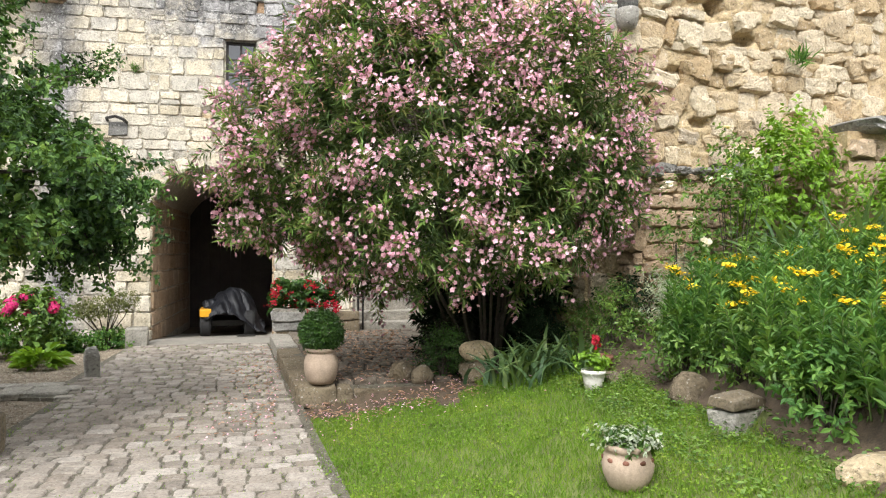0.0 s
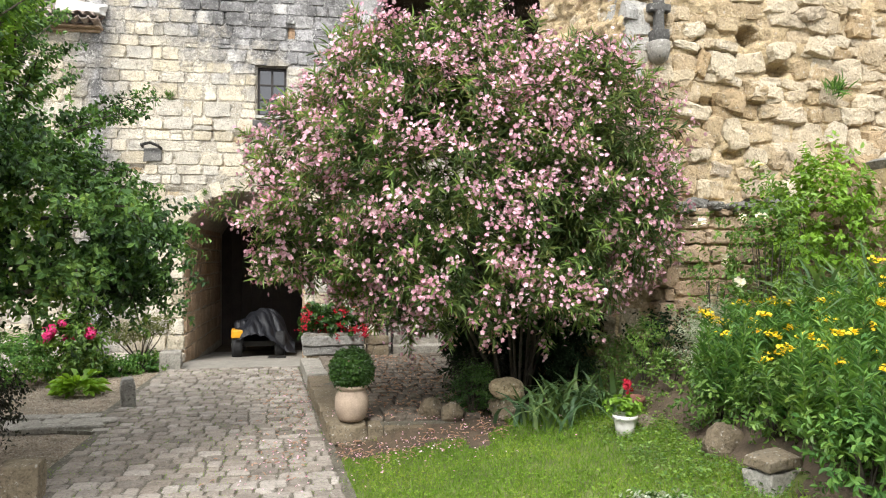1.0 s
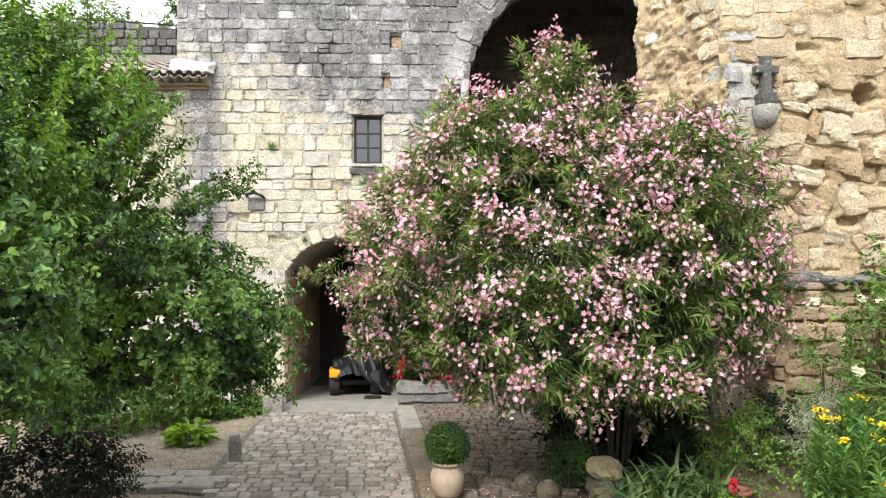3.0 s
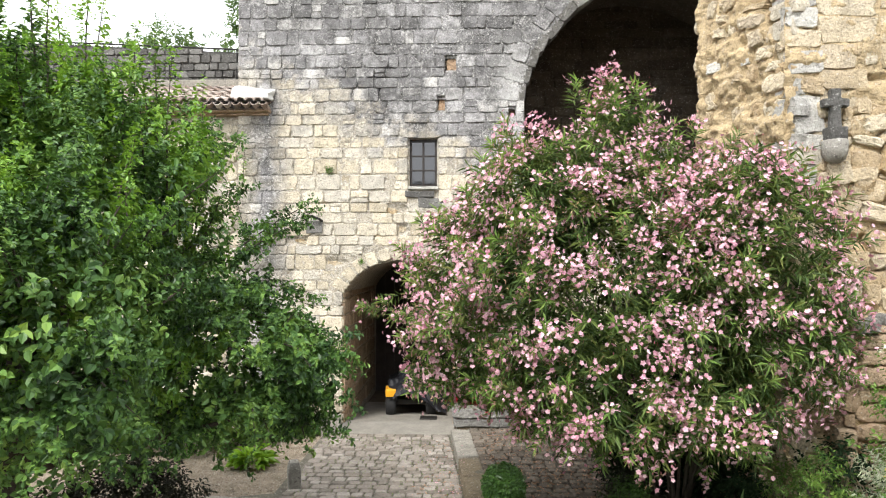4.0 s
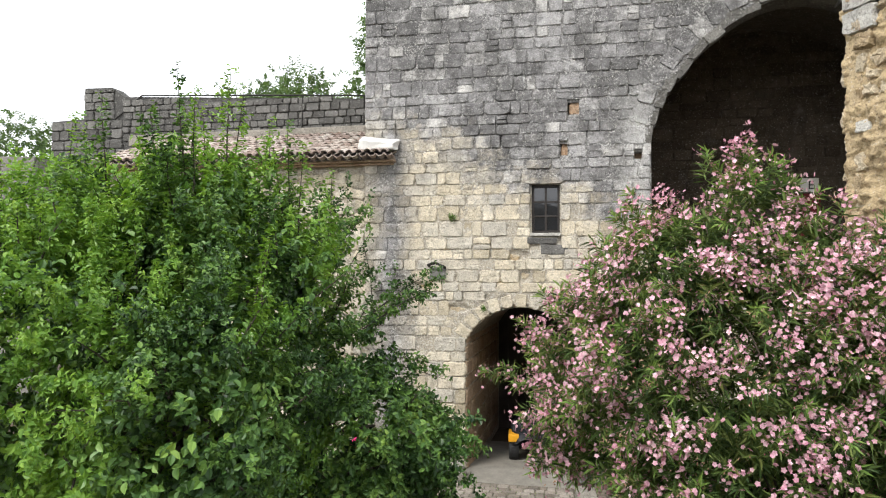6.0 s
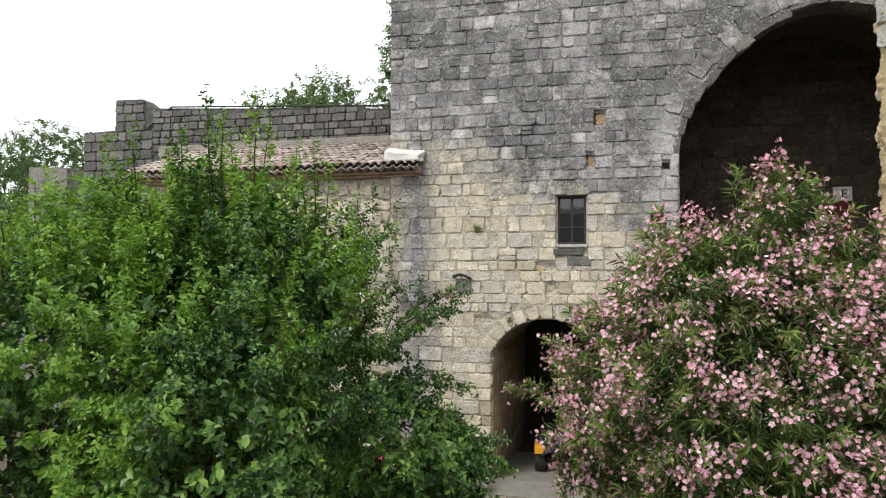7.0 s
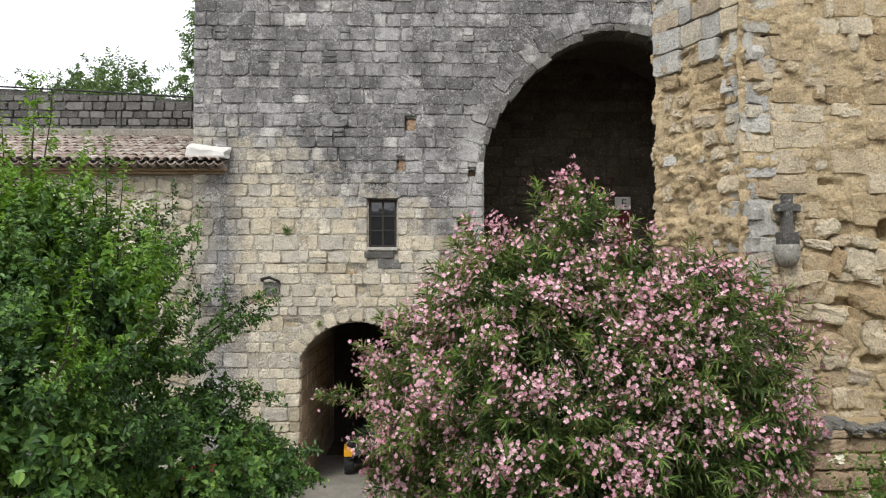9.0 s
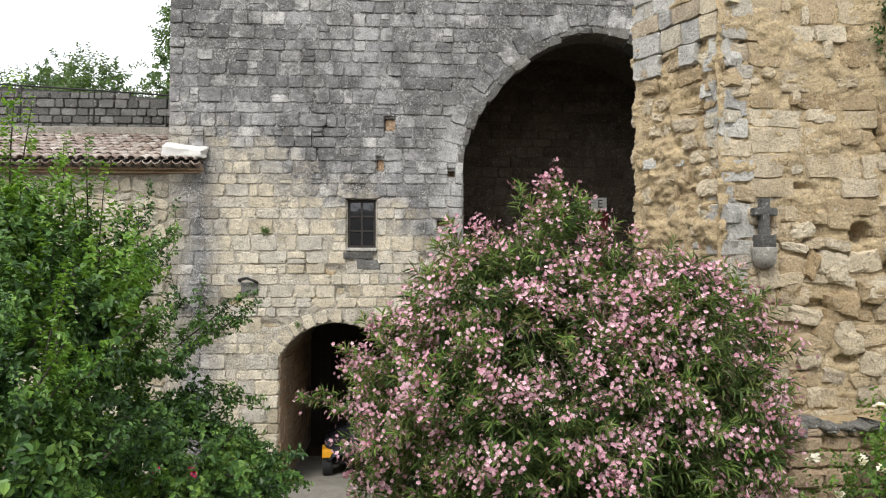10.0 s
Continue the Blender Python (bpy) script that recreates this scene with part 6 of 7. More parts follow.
def make_lawn():
    r, p = scatter_ground(135000, 200, lambda x, y: zone(x, y) == 2 and not bare(x, y), 1.5, 6.4, -16.4, -6.6)
    n = len(p)
    d = np.c_[r.normal(size=(n, 2)) * 0.45, np.full(n, 1.0)]
    v, f = leaves(p, d, rand_dirs(r, n), r.uniform(0.03, 0.075, n), r.uniform(0.004, 0.008, n), "kite", 0.1, 0.1)
    ob = array_part("lawn_grass", v, f, M["grass"], kind="stuff")
    tagged(ob, "short bright green lawn grass with clover", "grass")
    r, p = scatter_ground(9000, 201, lambda x, y: bed_edge(y) - 0.75 < x < bed_edge(y) + 0.1 and noise.noise((x * 2, y * 2, 9)) > -0.25, 3.6, 6.4, -12.3, -7.4)
    n = len(p)
    v, f = leaves(p + np.c_[np.zeros((n, 2)), r.uniform(0.03, 0.1, n)], np.c_[r.normal(size=(n, 2)), r.uniform(-0.2, 0.4, n)], np.tile((0, 0, 1.0), (n, 1)) + r.normal(size=(n, 3)) * 0.25, r.uniform(0.02, 0.045, n), r.uniform(0.016, 0.034, n), "oval")
    ob = array_part("clover", v, f, M["rose_leaf"], kind="stuff")
    tagged(ob, "broad green weeds where lawn meets border", "weeds")
    r, p = scatter_ground(16000, 202, lambda x, y: zone(x, y) == 2 and noise.noise((x * 1.1, y * 1.1, 12)) > -0.1, 1.5, 6.2, -12, -6.7)
    n = len(p)
    v, f = leaves(p + np.c_[np.zeros((n, 2)), r.uniform(0.015, 0.05, n)], np.c_[r.normal(size=(n, 2)), r.uniform(-0.2, 0.5, n)], np.tile((0, 0, 1.0), (n, 1)) + r.normal(size=(n, 3)) * 0.3, r.uniform(0.015, 0.035, n), r.uniform(0.012, 0.028, n), "oval")
    tagged(array_part("lawn_clover", v, f, M["grass"], kind="stuff"), "small clover leaves scattered through the lawn", "weeds")


make_lawn()


def make_petals():
    r = np.random.RandomState(210)
    n = 300
    p = np.c_[r.normal(size=n) * 0.75 + 2.2, r.normal(size=n) * 0.55 - 7.05]
    p = np.concatenate([p, np.c_[kerb_x(-4) - np.abs(r.normal(size=130)) * 0.3, r.uniform(-8.5, -2.5, 130)]])
    z = [max(lift(x, y) + 0.03, 0.045 if x < kerb_x(y) else (0.245 if -6.4 < y and x < 3.2 else 0)) for x, y in p]
    v, f = leaves(np.c_[p, z], np.c_[r.normal(size=(len(p), 2)), r.normal(size=len(p)) * 0.2], np.tile((0, 0, 1.0), (len(p), 1)) + r.normal(size=(len(p), 3)) * 0.3, 0.027, 0.02, "oval")
    tagged(array_part("fallen_petals", v, f, M["pink"], kind="stuff"), "fallen pink petals on grass and setts", "petals")


make_petals()


def make_gravel():
    r, p = scatter_ground(26000, 220, lambda x, y: zone(x, y) == 1 and x < lane_left(y), -4.6, -1.1, -9.5, -1.0)
    n = len(p)
    s = r.uniform(0.008, 0.02, n)
    o = np.array([(1, 0, 0), (-0.5, 0.87, 0), (-0.5, -0.87, 0), (0, 0, 0.8)])
    turn = r.uniform(0, 6.28, n)
    c, sn = np.cos(turn), np.sin(turn)
    v = p[:, None] + s[:, None, None] * np.stack([o[None, :, 0] * c[:, None] - o[None, :, 1] * sn[:, None], o[None, :, 0] * sn[:, None] + o[None, :, 1] * c[:, None], np.tile(o[:, 2], (n, 1))], 2)
    f = np.array([(0, 1, 3), (1, 2, 3), (2, 0, 3)])[None] + (np.arange(n) * 4)[:, None, None]
    tagged(array_part("gravel_stones", v.reshape(-1, 3), f.reshape(-1, 3), M["gravel"], kind="stuff"), "loose buff gravel beside the lane", "gravel")


make_gravel()


def make_litter():
    r = np.random.RandomState(225)
    p = np.concatenate([np.c_[r.uniform(1.5, 3.3, 900), r.uniform(-6.5, -1.5, 900)], np.c_[kerb_x(-4) - np.abs(r.normal(size=260)) * 0.35, r.uniform(-8.0, -1.5, 260)], np.c_[r.uniform(1.5, 3.4, 260), r.uniform(-7.6, -6.7, 260)]])
    z = [0.24 + 0.008 * (y + 6.4) if -6.45 < y and x > kerb_x(y) + 0.3 else max(lift(x, y) + 0.01, 0.04) for x, y in p]
    n = len(p)
    v, f = leaves(np.c_[p, z], np.c_[r.normal(size=(n, 2)), r.normal(size=n) * 0.15], np.tile((0, 0, 1.0), (n, 1)) + r.normal(size=(n, 3)) * 0.3, r.uniform(0.03, 0.09, n), r.uniform(0.012, 0.022, n), "oval")
    tagged(array_part("leaf_litter", v, f, M["dead_flower"], kind="stuff"), "dry brown leaves fallen on the patio and lane", "leaf litter")


make_litter()


# weeds and moss in the joints of the lane
def make_joint_weeds():
    r = np.random.RandomState(230)
    p = np.c_[r.uniform(-1.5, 1.6, 7000), r.uniform(-10.5, -1.2, 7000)]
    p = np.array([q for q in p if noise.noise((q[0] * 1.6, q[1] * 1.1, 2)) > -0.1 and q[0] < kerb_x(q[1])])
    n = len(p)
    v, f = leaves(np.c_[p, np.full(n, 0.012)], np.c_[r.normal(size=(n, 2)) * 0.6, np.full(n, 0.8)], rand_dirs(r, n), r.uniform(0.02, 0.04, n), 0.006, "kite")
    tagged(array_part("joint_weeds", v, f, M["grass"], kind="stuff"), "small green weeds between the setts", "weeds")


make_joint_weeds()


# ---- trees beyond the walls ----
def far_tree(x, y, h, w, seed, n=1500, trunk=0.18, z=0.0):
    ob = thing("far_tree", pose(x, y, z), "leafy green tree beyond the castle wall", "tree", "trees beyond the wall")
    r = np.random.RandomState(seed)
    blobs = [(r.normal() * w * 0.45, r.normal() * w * 0.45, h * r.uniform(0.62, 0.88), w * r.uniform(0.4, 0.65), w * r.uniform(0.4, 0.65), h * r.uniform(0.1, 0.17)) for _ in range(6)]
    blobs.append((0, 0, h * 0.7, w * 0.7, w * 0.7, h * 0.2))
    at, way = crown_points(r, blobs, n, 0.5, 0.3)
    v, f = sprigs(r, at, way + r.normal(size=at.shape) * 0.6, 10, 0.13, 0.09, 0.4, 0.9)
    array_part("crown", v, f, M["far_leaf"], ob, kind="stuff")
    bm = bmesh.new()
    tube(bm, [(0, 0, -0.3), (0.1, 0, h * 0.3), (0, 0.1, h * 0.7)], (trunk, trunk * 0.8, trunk * 0.4), 8)
    part("trunk", bm, M["bark"], ob)
    part("limb", limbs(r, (0, 0.1, h * 0.4), [np.array(b[:3]) for b in blobs], trunk * 0.4, 0.03), M["bark"], ob)


far_tree(-10.5, 12.0, 12.5, 2.6, 301, 2600)
far_tree(-7.3, 13.0, 12.3, 1.8, 302, 1300)
far_tree(-6.7, 11.0, 16.0, 1.25, 303, 420)
far_tree(-26.0, 12.0, 11.0, 4.2, 304, 2200)
far_tree(-31.0, 8.0, 9.5, 4.5, 305, 2200)
far_tree(-21.5, 9.0, 7.5, 3.0, 306, 1500)
far_tree(-13.5, 16.0, 12.0, 2.5, 307, 900)


# climber on the low wall
def make_vine():
    ob = thing("climber", pose(-3.9, -0.05, 2.5), "thin climbing plant on the low building's wall", "climber")
    o = np.array((-3.9, -0.05, 2.5))
    r = np.random.RandomState(400)
    vs = []
    for a, b in (((-4.6, 2.6), (-3.3, 5.9)), ((-4.4, 2.6), (-4.2, 5.2)), ((-3.8, 2.5), (-2.75, 4.3)), ((-4.9, 3.5), (-3.9, 6.3)), ((-3.6, 2.6), (-3.5, 4.8))):
        q = np.linspace(0, 1, 34)
        p = np.c_[a[0] + (b[0] - a[0]) * q + 0.15 * np.sin(q * 9 + a[0]), -0.12 - 0.1 * r.rand(34), a[1] + (b[1] - a[1]) * q]
        vs.append(sprigs(r, p, np.tile((0.3, -0.4, 0.8), (34, 1)) + r.normal(size=(34, 3)) * 0.5, 4, 0.075, 0.055, 0.12, 1.0))
        bm = bmesh.new()
        tube(bm, list(p[::8] - o), np.linspace(0.012, 0.005, len(p[::8])), 5)
        part("stem", bm, M["bark"], ob)
    v, f = join(*vs)
    array_part("foliage", v - o, f, M["tree_leaf"], ob, kind="stuff")


make_vine()


# ---- the pieces of walls, roof and paving ----
near_to = lambda x, y, z: (lambda p: (p - Vector((x, y, z))).length)
rng = random.Random(21)
blocks = []
def lay(x, z, w, h, d):
    wave = 0.03 * noise.noise((x * 0.6, 0, z * 0.7))
    blocks.append(place(x, 0.06, z + wave, w - rng.uniform(0.0, 0.022), d, h - rng.uniform(0.0, 0.022), rng.uniform(-0.8, 0.8), rng.uniform(-1.3, 1.3), rng.uniform(-0.8, 0.8)))


for x, z, w, h in courses(rng, 0.0, 12.5, -3.67, 8.4, 0.27, 0.37, tower_gaps, 0.28, 0.55):
    if x > 5.6 and z < 9:
        continue
    d = 0.08 + rng.uniform(-0.011, 0.014)
    if in_hollow(x, z):
        continue
    worn = 0.16 if -1.1 < x < 0.2 and 3.6 < z < 5.1 else 0.035
    if rng.random() < worn:
        d = rng.uniform(0.035, 0.06)
    if w < 0.42 and h > 0.2 and rng.random() < 0.1:
        k = rng.uniform(0.4, 0.6)
        lay(x, z - h / 2 + h * k / 2, w, h * k, d)
        lay(x, z + h / 2 - h * (1 - k) / 2, w, h * (1 - k), d - 0.006)
    else:
        lay(x, z, w, h, d)
for k in range(11):
    a = math.asin(1.175 / GR) * (-1 + 2 * (k + 0.5) / 11)
    blocks.append(place(GC + (GR + 0.15) * math.sin(a), 0.06, GZ + (GR + 0.15) * math.cos(a), 0.235, 0.083 + rng.uniform(-0.012, 0.012), 0.29 + rng.uniform(-0.03, 0.03), 0, math.degrees(a) + rng.uniform(-3, 3), 0))
for k in range(23):
    a = math.pi * (-0.5 + (k + 0.5) / 23)
    q = arch_r(math.pi / 2 - a) + 0.31 + rng.uniform(-0.02, 0.02)
    blocks.append(place(ARCH[0] + q * math.sin(a), 0.06, ARCH[1] + q * math.cos(a), 0.41 + rng.uniform(-0.03, 0.02), 0.085 + rng.uniform(-0.02, 0.02), 0.38 + rng.uniform(-0.06, 0.05), 0, math.degrees(a) + rng.uniform(-2, 2), 0))
blocks.append(place(0.29, 0.06, 6.095, 0.85, 0.09, 0.15))
emit(blocks, ASHLAR, "block", M["facade"], wall_tower, 320, near_to(-0.4, 0, 5.3))
# tan stone at the back of the open putlog holes
fills = [place((a + b) / 2 + 0.03, 0.32, (c + d) / 2, b - a + 0.04, q, d - c + 0.06, 0, 4, 0) for (a, b, c, d), q in zip(HOLES, (0.22, 0.2, 0.05, 0.16))]
emit(fills, RUBBLE, "hole_stone", M["putlog"], wall_tower)
fills = [place(x + rng.uniform(-0.5, 0.5) * w, 0.085, z + rng.uniform(-0.4, 0.4) * h, w * rng.uniform(0.5, 1.0), 0.045, h * rng.uniform(0.6, 1.1), 0, rng.uniform(-12, 12), 0) for x, z, w, h in HOLLOWS for _ in range(3)]
emit(fills, RUBBLE, "hollow_stone", M["rubble"], wall_tower)
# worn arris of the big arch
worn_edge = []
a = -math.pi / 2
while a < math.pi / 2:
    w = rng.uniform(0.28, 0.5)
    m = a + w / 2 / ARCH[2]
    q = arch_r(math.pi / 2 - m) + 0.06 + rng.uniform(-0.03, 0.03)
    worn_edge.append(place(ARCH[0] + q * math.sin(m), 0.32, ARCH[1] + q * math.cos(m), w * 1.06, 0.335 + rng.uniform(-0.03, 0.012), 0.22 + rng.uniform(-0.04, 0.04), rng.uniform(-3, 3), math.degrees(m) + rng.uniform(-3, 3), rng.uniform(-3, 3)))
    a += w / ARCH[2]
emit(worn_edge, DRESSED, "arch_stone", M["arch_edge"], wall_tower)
# flank, seen edge on
blocks = [place(-3.64, y, z, w - 0.02, 0.06, h - 0.02, 0, 0, -90) for y, z, w, h in courses(rng, 6.9, 12.5, 0.1, 3.2, 0.28, 0.42)]
emit(blocks, ASHLAR, "flank_block", M["facade"], wall_tower, 0)

blocks = []
for side, x, turn in ((0, GATE[0] - 0.03, 90), (1, GATE[1] + 0.03, -90)):
    for y, z, w, h in courses(rng, -0.1, 3.0, 0.02, 4.8, 0.34, 0.55):
        blocks.append(place(x, y, z, w - 0.02, 0.055 + rng.uniform(-0.01, 0.012), h - 0.02, 0, 0, turn))
emit(blocks, ASHLAR, "block", M["passage"], wall_passage, 140, near_to(-1.4, 0, 1.5))

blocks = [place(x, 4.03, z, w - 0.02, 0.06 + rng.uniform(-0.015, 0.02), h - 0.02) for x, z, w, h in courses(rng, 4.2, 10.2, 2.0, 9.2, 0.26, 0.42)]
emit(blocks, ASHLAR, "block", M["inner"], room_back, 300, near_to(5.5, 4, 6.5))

blocks = []
for x, z, w, h in courses(rng, 0.0, 6.45, -8.6, -3.67, 0.26, 0.33, hj=0.45, wj=0.55):
    blocks.append(place(x + rng.uniform(-0.05, 0.05), 0.09, z + rng.uniform(-0.05, 0.05), w * rng.uniform(0.7, 1.12), 0.062 + rng.uniform(-0.02, 0.025), h * rng.uniform(0.7, 1.15), 0, rng.uniform(-20, 20), 0))
emit(blocks, RUBBLE, "stone", M["facade"], wall_low, 200, near_to(-4.0, 0, 5.5))

blocks = [place(x, 3.04, z, w - 0.012, 0.07 + rng.uniform(-0.02, 0.03), h - 0.012, 0, rng.uniform(-1.5, 1.5), 0)
          for x, z, w, h in courses(rng, 7.9, 9.1, -12.0, -3.6, 0.2, 0.34, lambda a, b: [(-12, -11.2)] if b > 9.2 else ([(-10.2, -3.6)] if b > 9.05 else ([(-5.6, -3.6)] if b > 8.85 else [])), 0.2, 0.45)]
blocks += [place(x, 3.04, z, w - 0.012, 0.08, h - 0.012) for x, z, w, h in courses(rng, 7.2, 8.55, -14.4, -12.0, 0.26, 0.42)]
blocks += [place(x, 3.04, z, w - 0.012, 0.08, h - 0.012) for x, z, w, h in courses(rng, 8.55, 9.45, -13.3, -12.3, 0.26, 0.42)]
emit(blocks, ASHLAR, "block", M["parapet"], wall_parapet, 200, near_to(-6, 3, 8.5))

# the ruin: coursed blocks above, rounded rubble below, both half sunk in mortar; grey quoins; a broken end
stones, dressed, grey_stones, quoins = [], [], [], []
hole = (6.74, 6.98, 4.9, 5.16)
in_hole = lambda x, z: any(((x - a) / (c + 0.1)) ** 2 + ((z - b) / (d + 0.1)) ** 2 < 1 for a, b, c, d, e in RUIN_HOLES)
for x, z, w, h in courses(rng, 0.5, 5.3, RUIN_X + 0.28, 9.5, 0.23, 0.29, lambda a, b: [(hole[0], hole[1])] if b > hole[2] and a < hole[3] else [], 0.4, 0.55):
    if rng.random() < 0.06 or (z < 2.6 and x > 5.7) or in_hole(x, z):
        continue
    out = 0.13 + 0.035 * noise.noise((x * 1.1, 0, z * 1.1)) + rng.uniform(-0.03, 0.04)
    stones.append(place(x, RUIN_Y + 0.1, z + rng.uniform(-0.05, 0.05), w * rng.uniform(0.85, 1.15), out, h * rng.uniform(0.85, 1.2), rng.uniform(-5, 5), rng.uniform(-16, 16), rng.uniform(-6, 6)))
for k in range(46):
    x, z = rng.uniform(RUIN_X + 0.4, 9.3), rng.uniform(2.8, 5.4)
    if not in_hole(x, z):
        stones.append(place(x, RUIN_Y + 0.1, z, rng.uniform(0.26, 0.44), rng.uniform(0.15, 0.2), rng.uniform(0.22, 0.34), rng.uniform(-7, 7), rng.uniform(-12, 12), rng.uniform(-9, 9)))
for x, z, w, h in courses(rng, 5.25, 9.6, RUIN_X + 0.3, 7.1, 0.27, 0.5, None, 0.3, 0.5):
    if in_hole(x, z):
        continue
    k = rng.random() + 0.5 * noise.noise((x * 1.3, 4.0, z * 1.3))
    if k < 0.22 + 0.25 * (x > 6.4):
        for q in range(2):
            stones.append(place(x + rng.uniform(-0.15, 0.15), RUIN_Y + 0.1, z + rng.uniform(-0.08, 0.08), w * rng.uniform(0.3, 0.6), 0.125 + rng.uniform(-0.02, 0.035), h * rng.uniform(0.4, 0.8), 0, rng.uniform(-14, 14), 0))
    else:
        dressed.append(place(x, RUIN_Y + 0.1, z, w * rng.uniform(0.93, 0.99), 0.122 + rng.uniform(-0.012, 0.022), h * rng.uniform(0.93, 1.0), rng.uniform(-1.5, 1.5), rng.uniform(-2, 2), rng.uniform(-1.5, 1.5)))
for x, z, w, h in courses(rng, 5.3, 9.6, 7.1, 9.5, 0.24, 0.3, None, 0.4, 0.6):
    stones.append(place(x, RUIN_Y + 0.1, z + rng.uniform(-0.05, 0.05), w * rng.uniform(0.85, 1.2), 0.14 + 0.09 * noise.noise((x * 1.1, 0, z * 1.1)) + rng.uniform(-0.03, 0.06), h * rng.uniform(0.85, 1.2), rng.uniform(-8, 8), rng.uniform(-12, 12), rng.uniform(-8, 8)))
for k, (x, z, w, h) in enumerate(courses(rng, 0.3, 9.6, RUIN_X - 0.05, RUIN_X + 0.34, 0.25, 0.4, None, 0.3, 0.2)):
    grey = z > 4.4 and rng.random() < 0.72
    (quoins if grey else (stones if rng.random() < 0.4 else dressed)).append(place(x + rng.uniform(-0.03, 0.09), RUIN_Y + 0.12, z, w * rng.uniform(0.7, 1.15), 0.15 + rng.uniform(-0.025, 0.03), h * rng.uniform(0.88, 1.02), rng.uniform(-4, 4), rng.uniform(-5, 5), rng.uniform(-6, 6)))
# broken end, running back and to the left
turn = math.degrees(math.atan2(-5.0 - RUIN_Y, 4.45 - RUIN_X)) - 180
ex, ey = 4.45 - RUIN_X, -5.0 - RUIN_Y
el = math.hypot(ex, ey)
for s, z, w, h in courses(rng, 0.3, 7.5, 0.02, el - 0.1, 0.19, 0.27, None, 0.5, 0.6):
    px, py = RUIN_X + ex * s / el, RUIN_Y + ey * s / el
    if rng.random() < 0.8:
        (quoins if rng.random() < 0.08 else stones).append(place(px + 0.15, py + 0.08, z, w * rng.uniform(0.6, 1.1), 0.185 + rng.uniform(-0.045, 0.03), h * rng.uniform(0.6, 1.1), rng.uniform(-8, 8), rng.uniform(-12, 12), turn + rng.uniform(-8, 8)))
for s, z, w, h in courses(rng, 6.95, 9.6, 0.02, el, 0.25, 0.36, None, 0.3, 0.5):
    px, py = RUIN_X + ex * s / el, RUIN_Y + ey * s / el
    if z > 7.35 - 0.3 * s / el + 0.25 * rng.random():
        (grey_stones if rng.random() < 0.7 else dressed).append(place(px + 0.12, py + 0.07, z, w * 1.0, 0.19 + rng.uniform(-0.02, 0.02), h * 0.99, rng.uniform(-1, 1), rng.uniform(-2, 2), turn + rng.uniform(-2, 2)))
z = 0.4
while z < 9.5:
    h = rng.uniform(0.18, 0.3)
    (quoins if z > 4.4 and rng.random() < 0.7 else stones).append(place(RUIN_X + 0.14, RUIN_Y + 0.16, z, rng.uniform(0.25, 0.45), 0.2 + rng.uniform(-0.03, 0.03), h * 0.97, rng.uniform(-4, 4), rng.uniform(-4, 4), turn + rng.uniform(-5, 5)))
    z += h
# ragged far edge of the broken end
z = 0.3
while z < 7.5:
    h = rng.uniform(0.1, 0.24)
    stones.append(place(4.7 + 0.1 * noise.noise((3.0, 0, z * 1.2)) + rng.uniform(-0.05, 0.05), -4.85, z, rng.uniform(0.18, 0.3), 0.22, h * 1.2, rng.uniform(-8, 8), rng.uniform(-8, 8), turn))
    z += h
emit(stones, RUBBLE, "stone", M["rubble"], wall_ruin, 300, near_to(6.0, -6.3, 4.8))
emit(dressed, DRESSED, "block", M["rubble"], wall_ruin, 80, near_to(6.0, -6.3, 6.5))
emit(quoins, DRESSED, "quoin", M["quoin"], wall_ruin)
emit(grey_stones, DRESSED, "ashlar", M["quoin"], wall_ruin, 60)

blocks = [place(x, -6.70, z, w * 0.96, 0.09 + rng.uniform(-0.03, 0.04), h * 0.93, 0, rng.uniform(-2, 2), 0) for x, z, w, h in courses(rng, 0.6, 2.72, 5.6, 7.45, 0.22, 0.38, None, 0.25, 0.4)]
blocks += [place(x, -7.93, z, w * 0.96, 0.09 + rng.uniform(-0.03, 0.04), h * 0.93, 0, rng.uniform(-2, 2), 0) for x, z, w, h in courses(rng, 0.8, 3.0, 7.45, 10, 0.25, 0.42, None, 0.25, 0.4)]
blocks += [place(7.47, y, z, w * 0.96, 0.08, h * 0.93, 0, 0, -90) for y, z, w, h in courses(rng, 0.8, 3.0, -7.9, -6.7, 0.25, 0.42)]
caps = [place(5.62 + 0.13 * k + rng.uniform(-0.05, 0.05), -6.62 + rng.uniform(-0.1, 0.06), 2.74 + rng.uniform(-0.05, 0.05), rng.uniform(0.12, 0.3), rng.uniform(0.12, 0.26), rng.uniform(0.06, 0.16), rng.uniform(-20, 8), rng.uniform(-14, 14), rng.uniform(-25, 25)) for k in range(15)]
caps += [place(7.9 + 0.7 * k, -7.55, 3.17, 0.68, 0.62, 0.18, 0, 0, 0) for k in range(4)]
blocks += [place(5.62, y, z, w, 0.13 + rng.uniform(-0.04, 0.05), h, rng.uniform(-4, 4), rng.uniform(-8, 8), -90 + rng.uniform(-25, 25)) for y, z, w, h in courses(rng, 0.4, 2.7, -6.75, -6.25, 0.22, 0.3, None, 0.4, 0.4)]
emit(blocks, RUBBLE, "block", M["passage"], wall_ledge, 170)
emit(caps, RUBBLE, "cap_stone", M["ruin_grey"], wall_ledge)

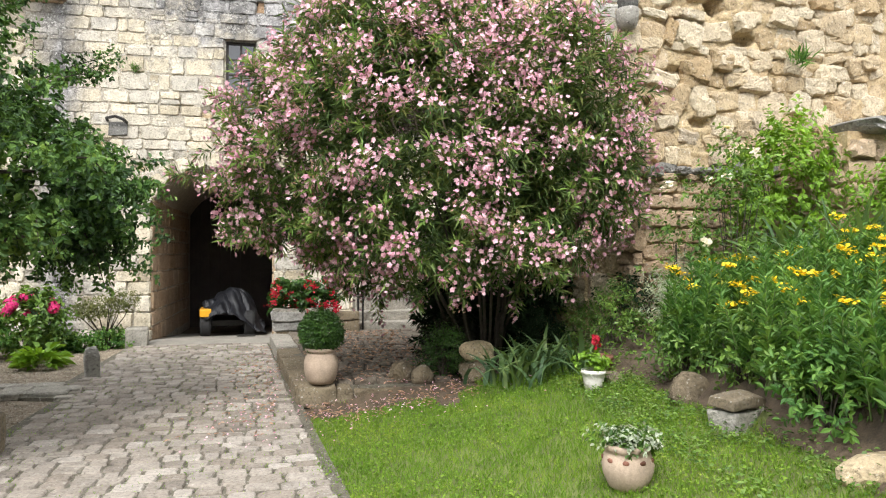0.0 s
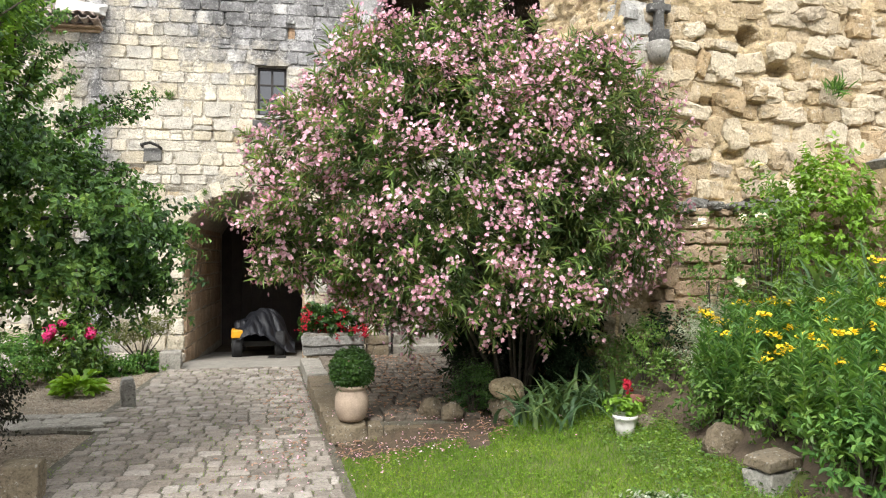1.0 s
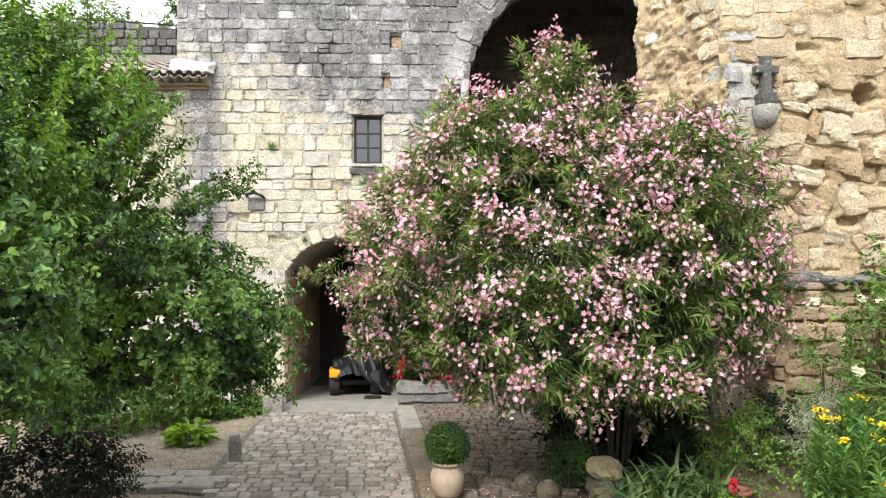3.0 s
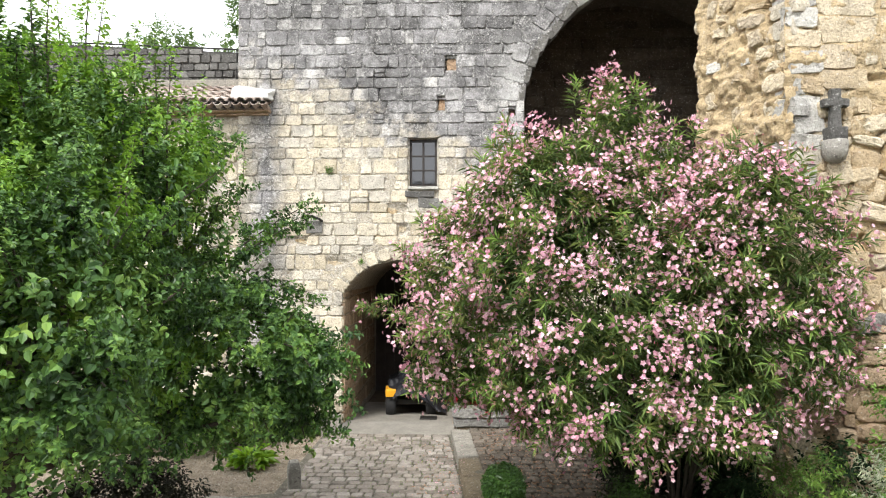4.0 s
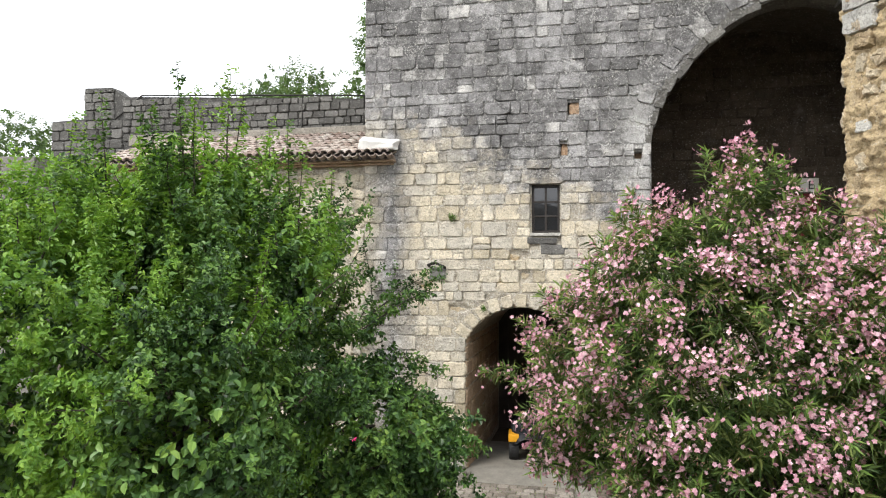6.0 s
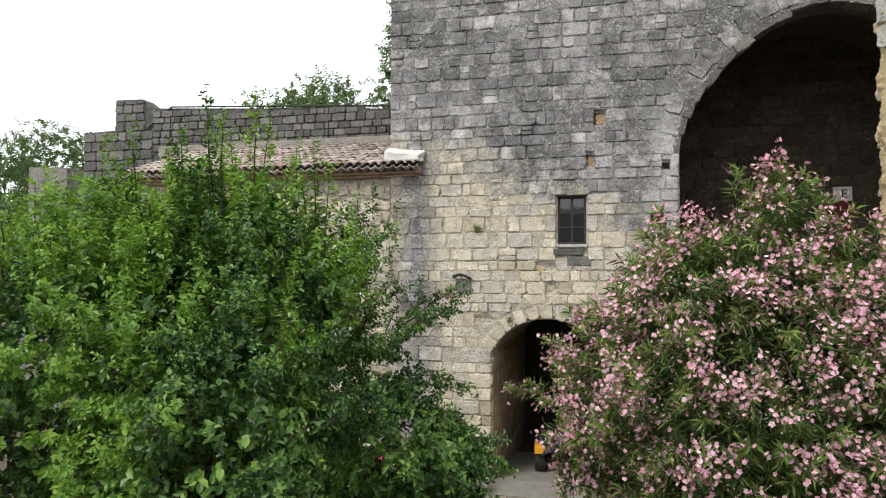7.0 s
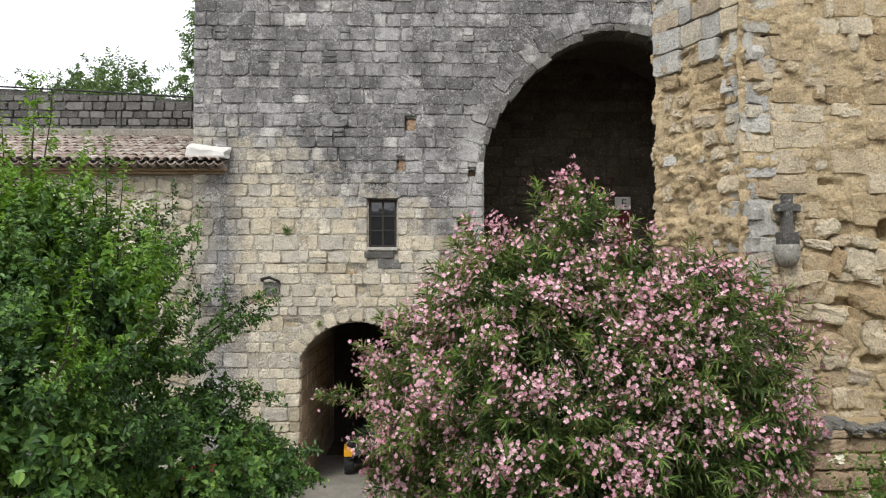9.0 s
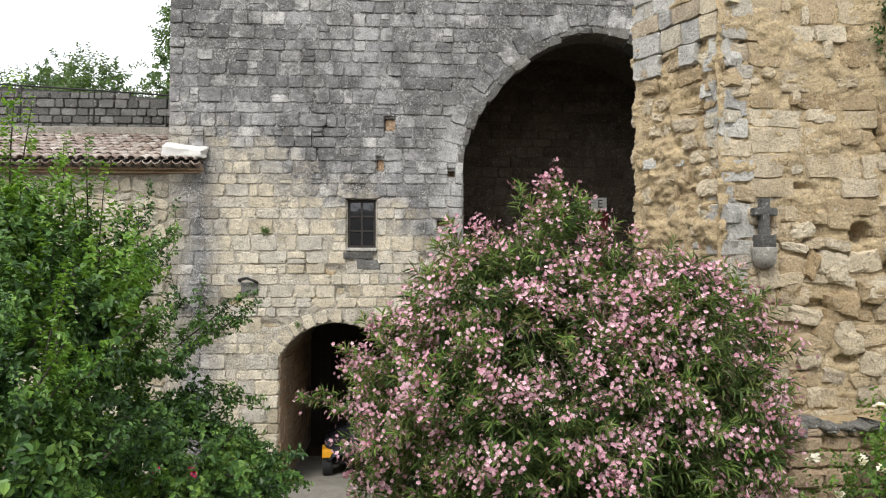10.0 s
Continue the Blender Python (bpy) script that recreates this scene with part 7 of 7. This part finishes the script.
# roof tiles: cover tiles over troughs
bm = bmesh.new()
segs, tl = 7, 0.46
ring = []
for yy, r in ((0.0, 0.088), (tl, 0.072)):
    for off in (0.0, -0.014):
        ring.append([bm.verts.new(((r + off) * math.cos(math.pi * i / segs), yy, (r + off) * 0.85 * math.sin(math.pi * i / segs))) for i in range(segs + 1)])
for i in range(segs):
    bm.faces.new((ring[0][i], ring[0][i + 1], ring[2][i + 1], ring[2][i]))
    bm.faces.new((ring[1][i], ring[3][i], ring[3][i + 1], ring[1][i + 1]))
    bm.faces.new((ring[0][i], ring[1][i], ring[1][i + 1], ring[0][i + 1]))
tile_me = bpy.data.meshes.new("tile")
bmesh.ops.recalc_face_normals(bm, faces=bm.faces)
bm.to_mesh(tile_me)
tile_v = np.array([v.co[:] for v in bm.verts])
tile_f = np.array([[v.index for v in f.verts] for f in bm.faces])
bm.free()
tile_me.materials.append(M["tile"])
tiles = []
pitch = math.degrees(math.atan2(1.11, 3.3))
for row in range(9):
    for col in range(38):
        x = -3.1 - col * 0.195 + rng.uniform(-0.012, 0.012)
        y = -0.42 + row * 0.365
        z = 6.72 + (y + 0.3) * 1.11 / 3.3
        tiles.append(pose(x, y, z + 0.075 + rng.uniform(-0.008, 0.012), pitch - 2.5, rng.uniform(-3, 3), rng.uniform(-2.5, 2.5)))
        tiles.append(pose(x + 0.097, y, z + 0.055, pitch - 2.5, 180 + rng.uniform(-3, 3), rng.uniform(-2, 2)))
tiles.sort(key=lambda m: abs(m.translation.x + 5))
for m in tiles[:300]:
    ob = new("tile", tile_me)
    ob.parent, ob.matrix_basis = roof_low, m
vs = [tile_v @ np.array(m)[:3, :3].T + np.array(m)[:3, 3] for m in tiles[300:]]
array_part("tile_field", np.concatenate(vs), np.concatenate([tile_f + i * len(tile_v) for i in range(len(vs))]), M["tile"], roof_low, kind="stuff")

# setts of the lane and the patio
setts, flags = [], []
y = -0.95
while y > -16.3:
    d = rng.uniform(0.15, 0.215)
    x = (-1.55 if y > -4.7 else (-1.5 if y > -5.6 else lane_left(y))) + rng.uniform(0, 0.1)
    right = kerb_x(y) - 0.03
    while x < right:
        w = rng.uniform(0.13, 0.28)
        if right - x - w < 0.08:
            w = right - x
        setts.append(place(x + w / 2, y - d / 2 + rng.uniform(-0.012, 0.012), -0.04, w - 0.02, 0.066 + rng.uniform(-0.006, 0.008), d - 0.02, -90 + rng.uniform(-2, 2), rng.uniform(-2, 2), rng.uniform(-4, 4)))
        x += w
    y -= d
for k in range(3):
    x = -3.0
    while x < -1.55:
        w = rng.uniform(0.3, 0.6)
        flags.append(place(x + w / 2, -4.9 - 0.27 * k + rng.uniform(-0.03, 0.03), -0.02, w - 0.03, 0.07 + rng.uniform(-0.01, 0.015), 0.25, -90 + rng.uniform(-2, 2), rng.uniform(-2, 2), rng.uniform(-6, 6)))
        x += w
emit(setts, SETT, "sett", M["sett"], lane, 300, near_to(0.2, -8.5, 0))
emit(flags, SETT, "flagstone", M["kerb"], lane)
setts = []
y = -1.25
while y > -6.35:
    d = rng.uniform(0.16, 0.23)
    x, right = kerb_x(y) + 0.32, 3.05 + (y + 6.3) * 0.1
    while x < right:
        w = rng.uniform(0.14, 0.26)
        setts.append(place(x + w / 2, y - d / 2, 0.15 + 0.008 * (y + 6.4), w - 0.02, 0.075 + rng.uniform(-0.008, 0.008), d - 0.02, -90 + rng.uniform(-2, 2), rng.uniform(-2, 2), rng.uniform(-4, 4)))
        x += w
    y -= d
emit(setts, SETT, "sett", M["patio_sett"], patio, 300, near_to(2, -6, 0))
